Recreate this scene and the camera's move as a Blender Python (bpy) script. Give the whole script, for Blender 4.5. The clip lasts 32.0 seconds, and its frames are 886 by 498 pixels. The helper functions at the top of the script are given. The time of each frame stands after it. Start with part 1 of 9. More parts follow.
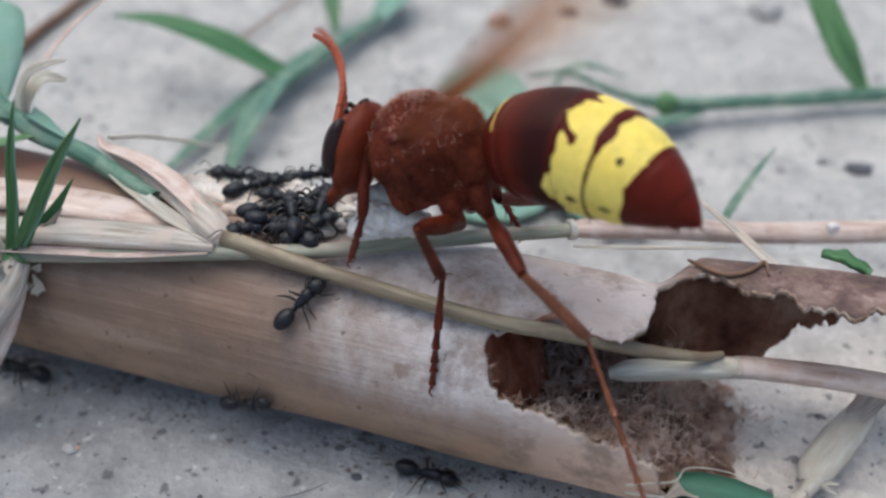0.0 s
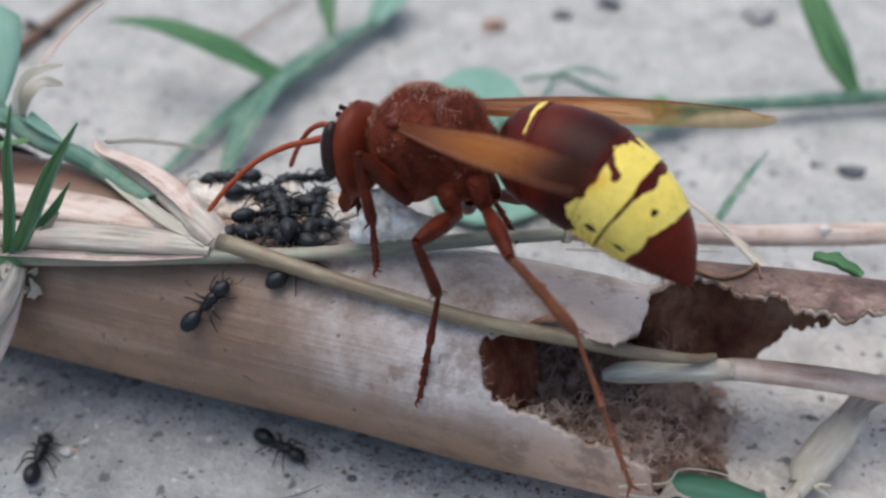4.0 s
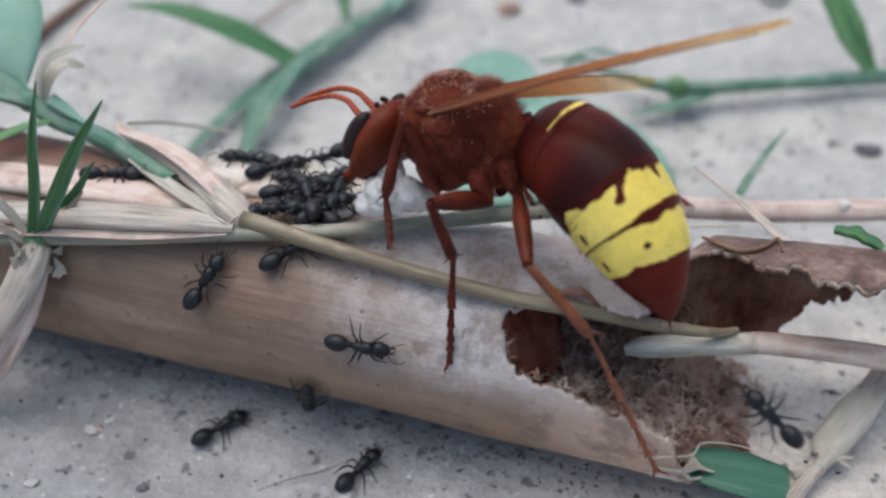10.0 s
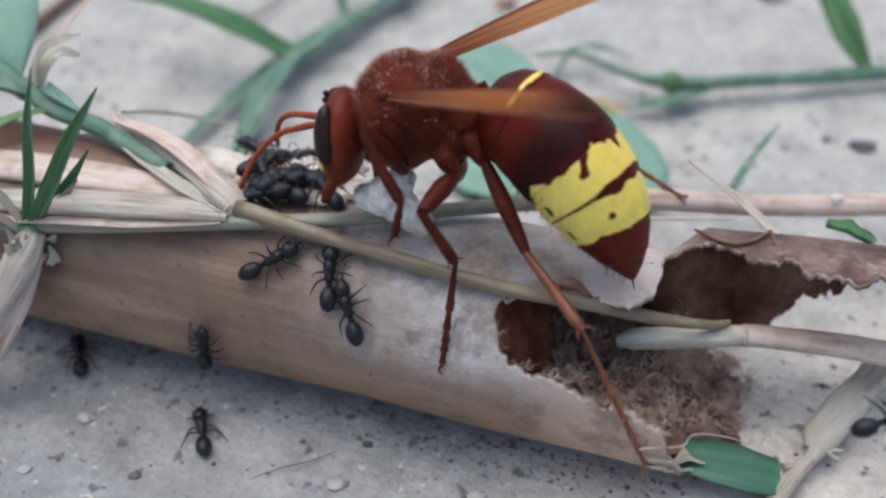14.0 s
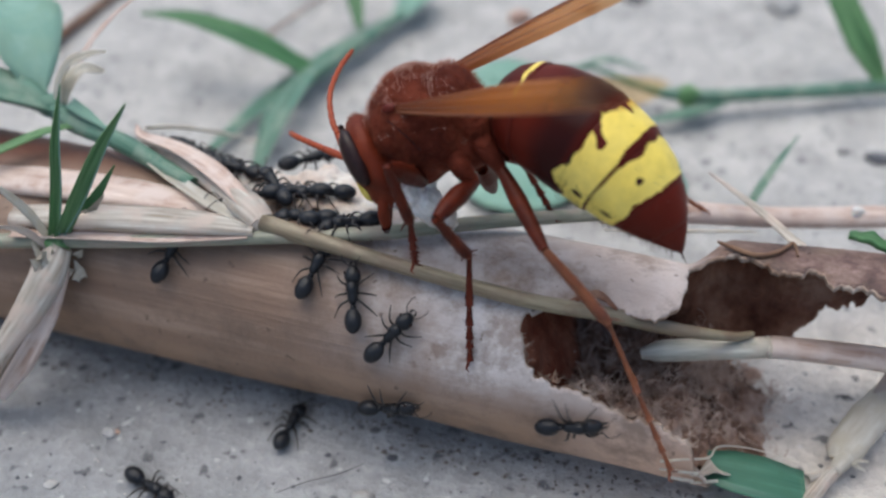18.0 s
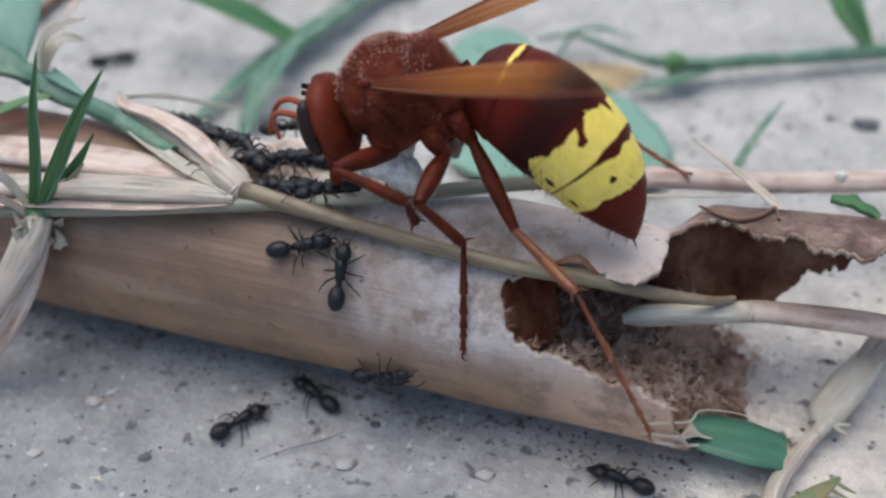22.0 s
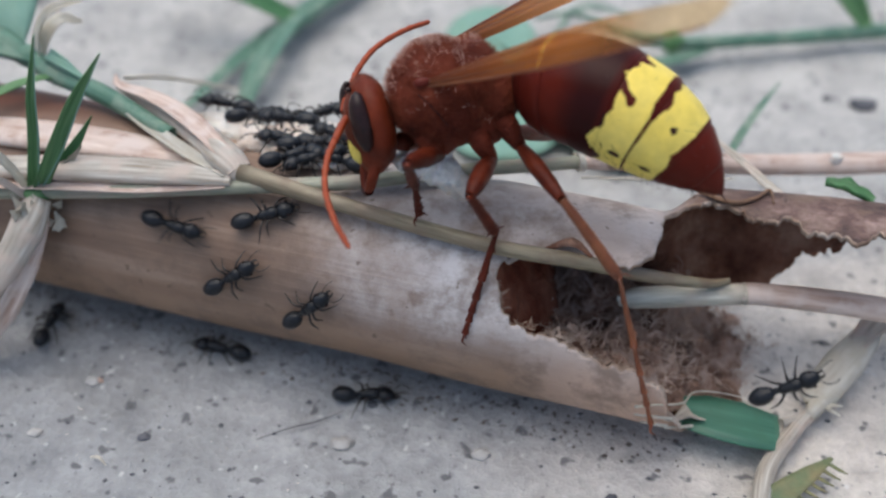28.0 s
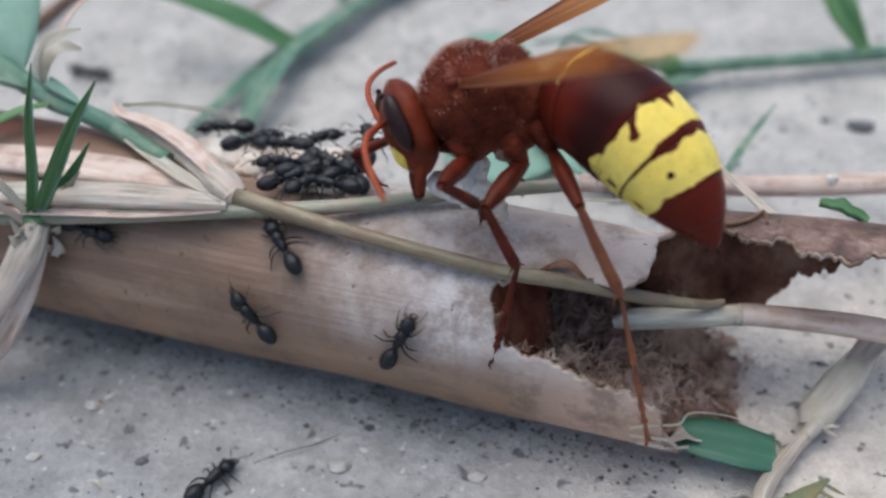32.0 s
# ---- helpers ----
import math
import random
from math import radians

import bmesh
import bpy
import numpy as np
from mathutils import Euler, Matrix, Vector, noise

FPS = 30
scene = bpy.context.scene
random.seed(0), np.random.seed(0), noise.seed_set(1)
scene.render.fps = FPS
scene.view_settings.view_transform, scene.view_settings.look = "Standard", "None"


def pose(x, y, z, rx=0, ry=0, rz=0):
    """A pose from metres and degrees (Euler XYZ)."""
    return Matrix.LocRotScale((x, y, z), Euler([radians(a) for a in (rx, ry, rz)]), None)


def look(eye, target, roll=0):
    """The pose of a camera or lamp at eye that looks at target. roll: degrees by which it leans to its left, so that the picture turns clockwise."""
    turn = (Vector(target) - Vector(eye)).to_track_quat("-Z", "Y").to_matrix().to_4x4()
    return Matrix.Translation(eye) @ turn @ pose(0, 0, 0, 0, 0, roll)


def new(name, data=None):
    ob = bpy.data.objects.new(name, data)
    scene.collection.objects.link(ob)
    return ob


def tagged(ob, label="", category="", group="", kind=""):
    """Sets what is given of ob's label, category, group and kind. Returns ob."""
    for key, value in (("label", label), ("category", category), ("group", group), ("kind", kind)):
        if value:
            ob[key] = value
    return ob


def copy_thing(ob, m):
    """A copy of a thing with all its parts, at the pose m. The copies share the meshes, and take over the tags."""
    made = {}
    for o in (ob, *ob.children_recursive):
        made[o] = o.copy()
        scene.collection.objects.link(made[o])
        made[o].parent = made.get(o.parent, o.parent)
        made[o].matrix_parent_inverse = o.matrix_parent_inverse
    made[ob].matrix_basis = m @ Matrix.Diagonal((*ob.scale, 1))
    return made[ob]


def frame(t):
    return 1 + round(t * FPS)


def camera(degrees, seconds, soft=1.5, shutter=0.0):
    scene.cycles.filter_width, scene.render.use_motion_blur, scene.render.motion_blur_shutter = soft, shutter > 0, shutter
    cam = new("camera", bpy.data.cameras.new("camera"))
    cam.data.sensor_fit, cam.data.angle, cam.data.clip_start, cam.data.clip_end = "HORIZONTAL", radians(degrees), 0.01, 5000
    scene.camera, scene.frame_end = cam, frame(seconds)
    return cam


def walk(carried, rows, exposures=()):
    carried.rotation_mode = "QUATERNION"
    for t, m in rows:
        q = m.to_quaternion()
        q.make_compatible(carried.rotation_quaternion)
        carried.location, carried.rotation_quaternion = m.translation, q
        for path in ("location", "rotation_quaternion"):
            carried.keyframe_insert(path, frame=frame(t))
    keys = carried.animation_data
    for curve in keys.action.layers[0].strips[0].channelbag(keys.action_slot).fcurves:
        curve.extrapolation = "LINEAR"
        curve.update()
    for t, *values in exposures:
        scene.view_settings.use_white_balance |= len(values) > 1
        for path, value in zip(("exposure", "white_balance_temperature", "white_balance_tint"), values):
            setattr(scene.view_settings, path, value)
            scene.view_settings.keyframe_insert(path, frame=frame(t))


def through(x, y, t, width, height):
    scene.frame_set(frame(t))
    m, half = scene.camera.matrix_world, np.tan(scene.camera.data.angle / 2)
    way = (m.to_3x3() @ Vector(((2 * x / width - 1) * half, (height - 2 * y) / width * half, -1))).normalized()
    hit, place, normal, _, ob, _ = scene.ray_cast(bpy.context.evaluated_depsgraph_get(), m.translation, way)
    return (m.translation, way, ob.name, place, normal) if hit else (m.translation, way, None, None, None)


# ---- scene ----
MM = 0.001


def at(x, y, z, rx=0, ry=0, rz=0):
    """A pose from millimetres and degrees."""
    return pose(x * MM, y * MM, z * MM, rx, ry, rz)


cam = camera(40, 32.0, soft=2.5, shutter=0.6)
cam.data.dof.use_dof = True
cam.data.dof.focus_distance = 0.066
cam.data.dof.aperture_fstop = 30
walk(cam, [
    (0, at(0.52, -55.21, 55.38, 50.01, -0.40, -0.15)),
    (0.5, at(0.67, -55.40, 55.20, 49.91, -0.26, -0.15)),
    (1, at(-0.16, -54.98, 55.71, 49.95, -0.47, -0.31)),
    (1.5, at(-0.02, -55.53, 55.26, 50.09, -0.20, -0.25)),
    (2, at(0.43, -55.41, 55.17, 50.24, -0.34, -0.40)),
    (2.5, at(0.51, -55.43, 55.24, 49.98, -0.54, -0.11)),
    (4.5, at(0.63, -55.68, 55.77, 50.15, -0.43, -0.40)),
    (5, at(0.48, -55.88, 55.59, 49.96, -0.18, -0.31)),
    (5.5, at(0.08, -55.95, 55.76, 50.08, -0.13, -0.34)),
    (6, at(-0.16, -56.11, 55.69, 50.08, -0.01, -0.28)),
    (6.5, at(-0.25, -56.07, 55.70, 50.16, -0.04, -0.26)),
    (7, at(-0.24, -56.34, 55.23, 49.84, -0.07, -0.36)),
    (7.5, at(-0.15, -56.10, 55.68, 49.80, -0.05, -0.43)),
    (8, at(-0.29, -56.21, 55.43, 49.92, -0.08, -0.51)),
    (8.5, at(-0.10, -56.46, 55.16, 50.26, 0.10, -0.36)),
    (9, at(-0.35, -56.57, 55.03, 50.19, -0.10, -0.30)),
    (9.5, at(-0.17, -56.36, 55.32, 50.09, 0.11, -0.23)),
    (10, at(-0.16, -56.47, 55.05, 49.93, 0.14, -0.32)),
    (10.5, at(-0.27, -56.30, 55.18, 49.87, -0.14, -0.40)),
    (11, at(-0.30, -56.52, 54.94, 49.85, -0.26, -0.35)),
    (11.5, at(-0.30, -56.71, 54.74, 50.04, -0.25, -0.10)),
    (12, at(-0.47, -56.74, 54.94, 49.98, -0.06, -0.29)),
    (12.5, at(-0.17, -56.80, 54.94, 49.96, 0.10, -0.07)),
    (13, at(0.00, -57.45, 54.21, 50.00, -0.00, 0.00)),
    (13.5, at(0.12, -56.84, 54.85, 49.77, -0.34, -0.08)),
    (15.5, at(-0.21, -57.27, 54.81, 50.25, 0.07, -0.42)),
    (16, at(-0.15, -57.00, 55.07, 50.10, -0.04, -0.39)),
    (16.5, at(-0.43, -57.52, 54.41, 50.43, 0.22, -0.38)),
    (17, at(-0.78, -57.46, 54.99, 50.37, 0.13, -0.03)),
    (17.5, at(-0.79, -57.44, 54.57, 50.19, 0.12, -0.14)),
    (18, at(-1.20, -57.20, 54.96, 50.56, -0.00, -0.23)),
    (18.5, at(-1.04, -57.02, 55.25, 50.41, 0.44, -0.17)),
    (19, at(-0.86, -57.45, 54.79, 50.31, 0.46, -0.01)),
    (19.5, at(-0.68, -57.70, 54.47, 50.05, 0.31, -0.07)),
    (20, at(-0.75, -57.66, 54.62, 49.78, 0.49, 0.10)),
    (20.5, at(-0.81, -57.47, 54.81, 49.99, 0.52, -0.33)),
    (21, at(-0.32, -57.54, 54.60, 49.78, 0.79, -0.24)),
    (21.5, at(-0.52, -57.45, 54.75, 49.93, 0.44, -0.39)),
    (22, at(-0.12, -57.53, 54.44, 49.47, 0.29, -0.46)),
    (22.5, at(-0.45, -57.38, 54.74, 49.68, 0.24, -0.49)),
    (23, at(-0.29, -57.72, 54.71, 49.79, 0.60, -0.33)),
    (23.5, at(-0.47, -57.64, 54.71, 49.98, 0.46, -0.46)),
    (24, at(-0.46, -57.59, 54.81, 49.55, 0.31, -0.41)),
    (24.5, at(-0.67, -57.87, 54.48, 49.50, 0.37, -0.46)),
    (25, at(-0.48, -58.00, 54.53, 49.27, 0.66, -0.16)),
    (25.5, at(-1.01, -58.11, 54.47, 49.41, 0.61, -0.15)),
    (27.5, at(-0.33, -57.50, 55.33, 48.52, 0.25, -0.18)),
    (28, at(0.18, -57.46, 55.19, 48.13, 0.28, -0.36)),
    (28.5, at(0.26, -57.52, 55.09, 48.28, 0.29, -0.31)),
    (29, at(0.23, -57.60, 54.80, 47.97, 0.19, -0.27)),
    (29.5, at(0.34, -57.44, 55.15, 48.34, 0.25, -0.20)),
    (30, at(0.18, -56.95, 55.94, 49.05, 0.32, -0.28)),
    (30.5, at(0.59, -58.01, 54.97, 49.86, 0.80, -0.31)),
    (31, at(0.75, -57.85, 55.15, 49.56, 0.75, -0.20)),
    (31.5, at(1.10, -57.99, 55.08, 49.42, 0.92, -0.05)),
    (32, at(1.13, -57.89, 55.22, 49.41, 0.91, -0.17)),
], [(0, 0.6, 6380, 6), (32, 0.6, 6380, 6)])

# ---- light: open shade under a bright, hazy sky ----
world = bpy.data.worlds.new("sky")
scene.world = world
world.use_nodes = True
wt = world.node_tree
sky = wt.nodes.new("ShaderNodeTexSky")
sky.sky_type, sky.sun_disc = "NISHITA", False
sky.sun_elevation, sky.sun_rotation = radians(78), radians(-50)
sky.air_density, sky.dust_density, sky.ozone_density = 1.0, 4.0, 1.0
wt.links.new(sky.outputs[0], wt.nodes["Background"].inputs[0])
wt.nodes["Background"].inputs[1].default_value = 0.12
sun = new("sun", bpy.data.lights.new("sun", "SUN"))
sun.data.energy, sun.data.angle, sun.data.color = 1.1, radians(75), (1.0, 0.97, 0.93)
sun.matrix_basis = look((-0.2, 0.17, 1.0), (0, 0, 0))


# ---- materials ----
def nodes_of(name):
    m = bpy.data.materials.new(name)
    m.use_nodes = True
    return m, m.node_tree.nodes, m.node_tree.links, m.node_tree.nodes["Principled BSDF"]


def noise_node(n, l, scale, detail=4, rough=0.6, vec=None, dist=0.0):
    t = n.new("ShaderNodeTexNoise")
    t.inputs["Scale"].default_value, t.inputs["Detail"].default_value = scale, detail
    t.inputs["Roughness"].default_value, t.inputs["Distortion"].default_value = rough, dist
    if vec is not None:
        l.new(vec, t.inputs["Vector"])
    return t.outputs["Fac"]


def ramp_node(n, l, fac, stops):
    r = n.new("ShaderNodeValToRGB")
    e = r.color_ramp.elements
    while len(e) < len(stops):
        e.new(0.5)
    for k, (p, c) in zip(e, stops):
        k.position, k.color = p, (*c, 1) if len(c) == 3 else c
    l.new(fac, r.inputs[0])
    return r.outputs[0]


def mix_node(n, l, fac, a, b, kind="MIX"):
    m = n.new("ShaderNodeMix")
    m.data_type, m.blend_type = "RGBA", kind
    for s, v in ((m.inputs[0], fac), (m.inputs[6], a), (m.inputs[7], b)):
        if isinstance(v, (int, float)):
            s.default_value = v
        elif isinstance(v, tuple):
            s.default_value = (*v, 1)
        else:
            l.new(v, s)
    return m.outputs[2]


def bump_node(n, l, p, height, strength, dist):
    b = n.new("ShaderNodeBump")
    b.inputs["Strength"].default_value, b.inputs["Distance"].default_value = strength, dist
    l.new(height, b.inputs["Height"])
    l.new(b.outputs[0], p.inputs["Normal"])


def place_of(n, l, scale=(1, 1, 1), uv=False):
    c = n.new("ShaderNodeTexCoord")
    m = n.new("ShaderNodeMapping")
    m.inputs["Scale"].default_value = scale
    l.new(c.outputs["UV" if uv else "Object"], m.inputs[0])
    return m.outputs[0]


def grained(name, stops, scale, rough=0.6, bump=0.4, dist=0.0002, fine=6.0, spec=0.5, sheen=0.0, coat=0.0, speck=None, sss=0.0):
    """Base colour from two scales of noise in object space, with fine relief."""
    m, n, l, p = nodes_of(name)
    v = place_of(n, l)
    big = noise_node(n, l, scale, 5, 0.6, v)
    small = noise_node(n, l, scale * fine, 4, 0.6, v)
    col = ramp_node(n, l, big, stops)
    col = mix_node(n, l, 0.35, col, ramp_node(n, l, small, [(0.3, (0.45, 0.45, 0.45)), (0.7, (1.0, 1.0, 1.0))]), "MULTIPLY")
    if speck:
        s = noise_node(n, l, speck[0], 2, 0.5, v)
        col = mix_node(n, l, ramp_node(n, l, s, [(speck[1], (0, 0, 0)), (speck[1] + 0.05, (1, 1, 1))]), col, speck[2])
    l.new(col, p.inputs["Base Color"])
    p.inputs["Roughness"].default_value = rough
    p.inputs["Specular IOR Level"].default_value = spec
    p.inputs["Sheen Weight"].default_value = sheen
    p.inputs["Coat Weight"].default_value = coat
    p.inputs["Coat Roughness"].default_value = 0.25
    if sss:
        p.inputs["Subsurface Weight"].default_value = sss
        p.inputs["Subsurface Radius"].default_value = (0.001, 0.0007, 0.0005)
        p.inputs["Subsurface Scale"].default_value = 0.5
    if bump:
        bump_node(n, l, p, small, bump, dist)
    return m


def striped(name, dark, light, count, along=3.0, rough=0.5, blotch=None, through=0.0, spec=0.4):
    """Plant fibre: fine stripes along the piece (its UV runs along u), with blotches."""
    m, n, l, p = nodes_of(name)
    uv = place_of(n, l, (along, count, 1), True)
    lines = noise_node(n, l, 1.0, 3, 0.6, uv)
    v = place_of(n, l)
    spots = noise_node(n, l, 600, 4, 0.6, v)
    col = ramp_node(n, l, lines, [(0.32, dark), (0.68, light)])
    if blotch:
        col = mix_node(n, l, ramp_node(n, l, spots, [(0.45, (0, 0, 0)), (0.62, (0.85, 0.85, 0.85))]), col, blotch)
    l.new(col, p.inputs["Base Color"])
    p.inputs["Roughness"].default_value = rough
    p.inputs["Specular IOR Level"].default_value = spec
    bump_node(n, l, p, lines, 0.5, 0.0001)
    if through:
        out = n["Material Output"]
        tr = n.new("ShaderNodeBsdfTranslucent")
        mx = n.new("ShaderNodeMixShader")
        mx.inputs[0].default_value = through
        l.new(col, tr.inputs[0])
        l.new(p.outputs[0], mx.inputs[1])
        l.new(tr.outputs[0], mx.inputs[2])
        l.new(mx.outputs[0], out.inputs[0])
    return m


def ground_material():
    m, n, l, p = nodes_of("dusty_concrete")
    v = place_of(n, l)
    big = noise_node(n, l, 40, 5, 0.6, v)
    mid = noise_node(n, l, 260, 5, 0.65, v)
    fine = noise_node(n, l, 1500, 4, 0.7, v)
    speck = noise_node(n, l, 900, 2, 0.5, v)
    pale = noise_node(n, l, 1300, 1, 0.5, v)
    warm = noise_node(n, l, 14, 2, 0.5, v)
    col = ramp_node(n, l, big, [(0.3, (0.275, 0.285, 0.302)), (0.7, (0.415, 0.424, 0.437))])
    # a broad paler patch behind the stalk, its edge broken by noise
    paler = n.new("ShaderNodeVectorMath")
    paler.operation = "DISTANCE"
    l.new(v, paler.inputs[0])
    paler.inputs[1].default_value = (0.0, 0.5, 0.0)
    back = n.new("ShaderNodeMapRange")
    l.new(paler.outputs["Value"], back.inputs[0])
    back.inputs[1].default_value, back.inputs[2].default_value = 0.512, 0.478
    paler_back = n.new("ShaderNodeMath")
    paler_back.operation = "ADD"
    l.new(back.outputs[0], paler_back.inputs[0])
    l.new(ramp_node(n, l, warm, [(0.3, (-0.2, -0.2, -0.2)), (0.7, (0.25, 0.25, 0.25))]), paler_back.inputs[1])
    paler_back.use_clamp = True
    col = mix_node(n, l, paler_back.outputs[0], col, (0.53, 0.52, 0.50))
    patch = n.new("ShaderNodeVectorMath")
    patch.operation = "DISTANCE"
    l.new(v, patch.inputs[0])
    patch.inputs[1].default_value = (0.025, -0.013, 0)
    reach = n.new("ShaderNodeMapRange")
    l.new(patch.outputs["Value"], reach.inputs[0])
    reach.inputs[1].default_value, reach.inputs[2].default_value, reach.inputs[3].default_value, reach.inputs[4].default_value = 0.010, 0.024, 0.9, 0.0
    col = mix_node(n, l, reach.outputs[0], col, (0.72, 0.67, 0.615))
    col = mix_node(n, l, 0.55, col, ramp_node(n, l, mid, [(0.32, (0.45, 0.45, 0.46)), (0.60, (1.0, 1.0, 1.0))]), "MULTIPLY")
    col = mix_node(n, l, 0.45, col, ramp_node(n, l, fine, [(0.3, (0.5, 0.5, 0.5)), (0.65, (1.0, 1.0, 1.0))]), "MULTIPLY")
    col = mix_node(n, l, ramp_node(n, l, speck, [(0.63, (0, 0, 0)), (0.70, (0.8, 0.8, 0.8))]), col, (0.10, 0.10, 0.11))
    col = mix_node(n, l, ramp_node(n, l, pale, [(0.71, (0, 0, 0)), (0.76, (0.5, 0.5, 0.5))]), col, (0.66, 0.66, 0.66))
    l.new(col, p.inputs["Base Color"])
    p.inputs["Roughness"].default_value = 0.9
    p.inputs["Specular IOR Level"].default_value = 0.2
    add = n.new("ShaderNodeMath")
    l.new(mid, add.inputs[0])
    l.new(fine, add.inputs[1])
    bump_node(n, l, p, add.outputs[0], 0.9, 0.0004)
    return m


def stalk_material():
    """Weathered dry reed skin: pale grey-buff, long streaks, reddish back with its shade painted in, brown stains."""
    m, n, l, p = nodes_of("weathered_stalk")
    uv = place_of(n, l, (5, 12, 1), True)
    streak = noise_node(n, l, 1.0, 5, 0.62, uv)
    thin = noise_node(n, l, 1.0, 3, 0.6, place_of(n, l, (9, 90, 1), True))
    v = place_of(n, l)
    stain = noise_node(n, l, 90, 5, 0.65, v)
    spot = noise_node(n, l, 420, 4, 0.6, v)
    fine = noise_node(n, l, 2500, 4, 0.7, v)
    col = ramp_node(n, l, streak, [(0.25, (0.13, 0.078, 0.054)), (0.5, (0.235, 0.155, 0.112)), (0.75, (0.36, 0.27, 0.21))])
    col = mix_node(n, l, 0.22, col, ramp_node(n, l, thin, [(0.3, (0.62, 0.55, 0.5)), (0.65, (1, 1, 1))]), "MULTIPLY")
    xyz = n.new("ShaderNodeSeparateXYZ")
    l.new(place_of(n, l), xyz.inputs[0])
    def band(out, lo, hi):
        r = n.new("ShaderNodeMapRange")
        r.interpolation_type = "SMOOTHSTEP"
        l.new(out, r.inputs[0])
        r.inputs[1].default_value, r.inputs[2].default_value = lo, hi
        return r.outputs[0]

    def times(a, c):
        r = n.new("ShaderNodeMath")
        r.operation = "MULTIPLY"
        l.new(a, r.inputs[0])
        l.new(c, r.inputs[1])
        return r.outputs[0]
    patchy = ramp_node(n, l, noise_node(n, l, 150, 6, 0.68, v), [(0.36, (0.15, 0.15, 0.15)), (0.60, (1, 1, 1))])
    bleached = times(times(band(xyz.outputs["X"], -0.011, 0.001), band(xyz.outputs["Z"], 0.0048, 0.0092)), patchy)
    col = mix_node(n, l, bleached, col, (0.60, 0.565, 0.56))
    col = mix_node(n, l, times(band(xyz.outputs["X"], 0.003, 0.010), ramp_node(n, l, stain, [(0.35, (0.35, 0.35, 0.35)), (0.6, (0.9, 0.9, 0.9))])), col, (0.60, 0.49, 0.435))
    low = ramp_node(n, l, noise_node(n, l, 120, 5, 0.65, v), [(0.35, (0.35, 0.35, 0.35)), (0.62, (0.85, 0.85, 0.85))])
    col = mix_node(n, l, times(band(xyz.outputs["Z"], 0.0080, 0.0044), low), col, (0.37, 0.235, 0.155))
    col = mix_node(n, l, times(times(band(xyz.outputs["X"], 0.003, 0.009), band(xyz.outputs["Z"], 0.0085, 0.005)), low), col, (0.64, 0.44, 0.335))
    lip = ramp_node(n, l, noise_node(n, l, 260, 6, 0.72, v), [(0.38, (0.045, 0.024, 0.022)), (0.5, (0.13, 0.075, 0.062)), (0.64, (0.34, 0.24, 0.21))])
    col = mix_node(n, l, times(band(xyz.outputs["X"], 0.011, 0.015), band(xyz.outputs["Y"], -0.0105, -0.0085)), col, lip)
    dots = ramp_node(n, l, noise_node(n, l, 1500, 2, 0.5, v), [(0.68, (0, 0, 0)), (0.74, (0.7, 0.7, 0.7))])
    col = mix_node(n, l, dots, col, (0.10, 0.065, 0.045))
    grime = ramp_node(n, l, noise_node(n, l, 330, 5, 0.7, v), [(0.48, (0, 0, 0)), (0.64, (0.65, 0.65, 0.65))])
    col = mix_node(n, l, grime, col, (0.17, 0.115, 0.085))
    # red-brown of the back, darkened so that its colour holds the shade there
    red_shade = n.new("ShaderNodeMapRange")
    l.new(xyz.outputs["Y"], red_shade.inputs[0])
    red_shade.inputs[1].default_value, red_shade.inputs[2].default_value = 0.0015, 0.005
    bm_ = n.new("ShaderNodeMath")
    bm_.operation = "MULTIPLY"
    l.new(red_shade.outputs[0], bm_.inputs[0])
    bm_.inputs[1].default_value = 0.9
    col = mix_node(n, l, bm_.outputs[0], col, (0.10, 0.034, 0.024))
    col = mix_node(n, l, ramp_node(n, l, spot, [(0.66, (0, 0, 0)), (0.72, (0.55, 0.55, 0.55))]), col, (0.16, 0.10, 0.07))
    l.new(col, p.inputs["Base Color"])
    p.inputs["Roughness"].default_value = 0.55
    p.inputs["Specular IOR Level"].default_value = 0.35
    add = n.new("ShaderNodeMath")
    l.new(thin, add.inputs[0])
    l.new(fine, add.inputs[1])
    bump_node(n, l, p, add.outputs[0], 0.45, 0.00012)
    return m


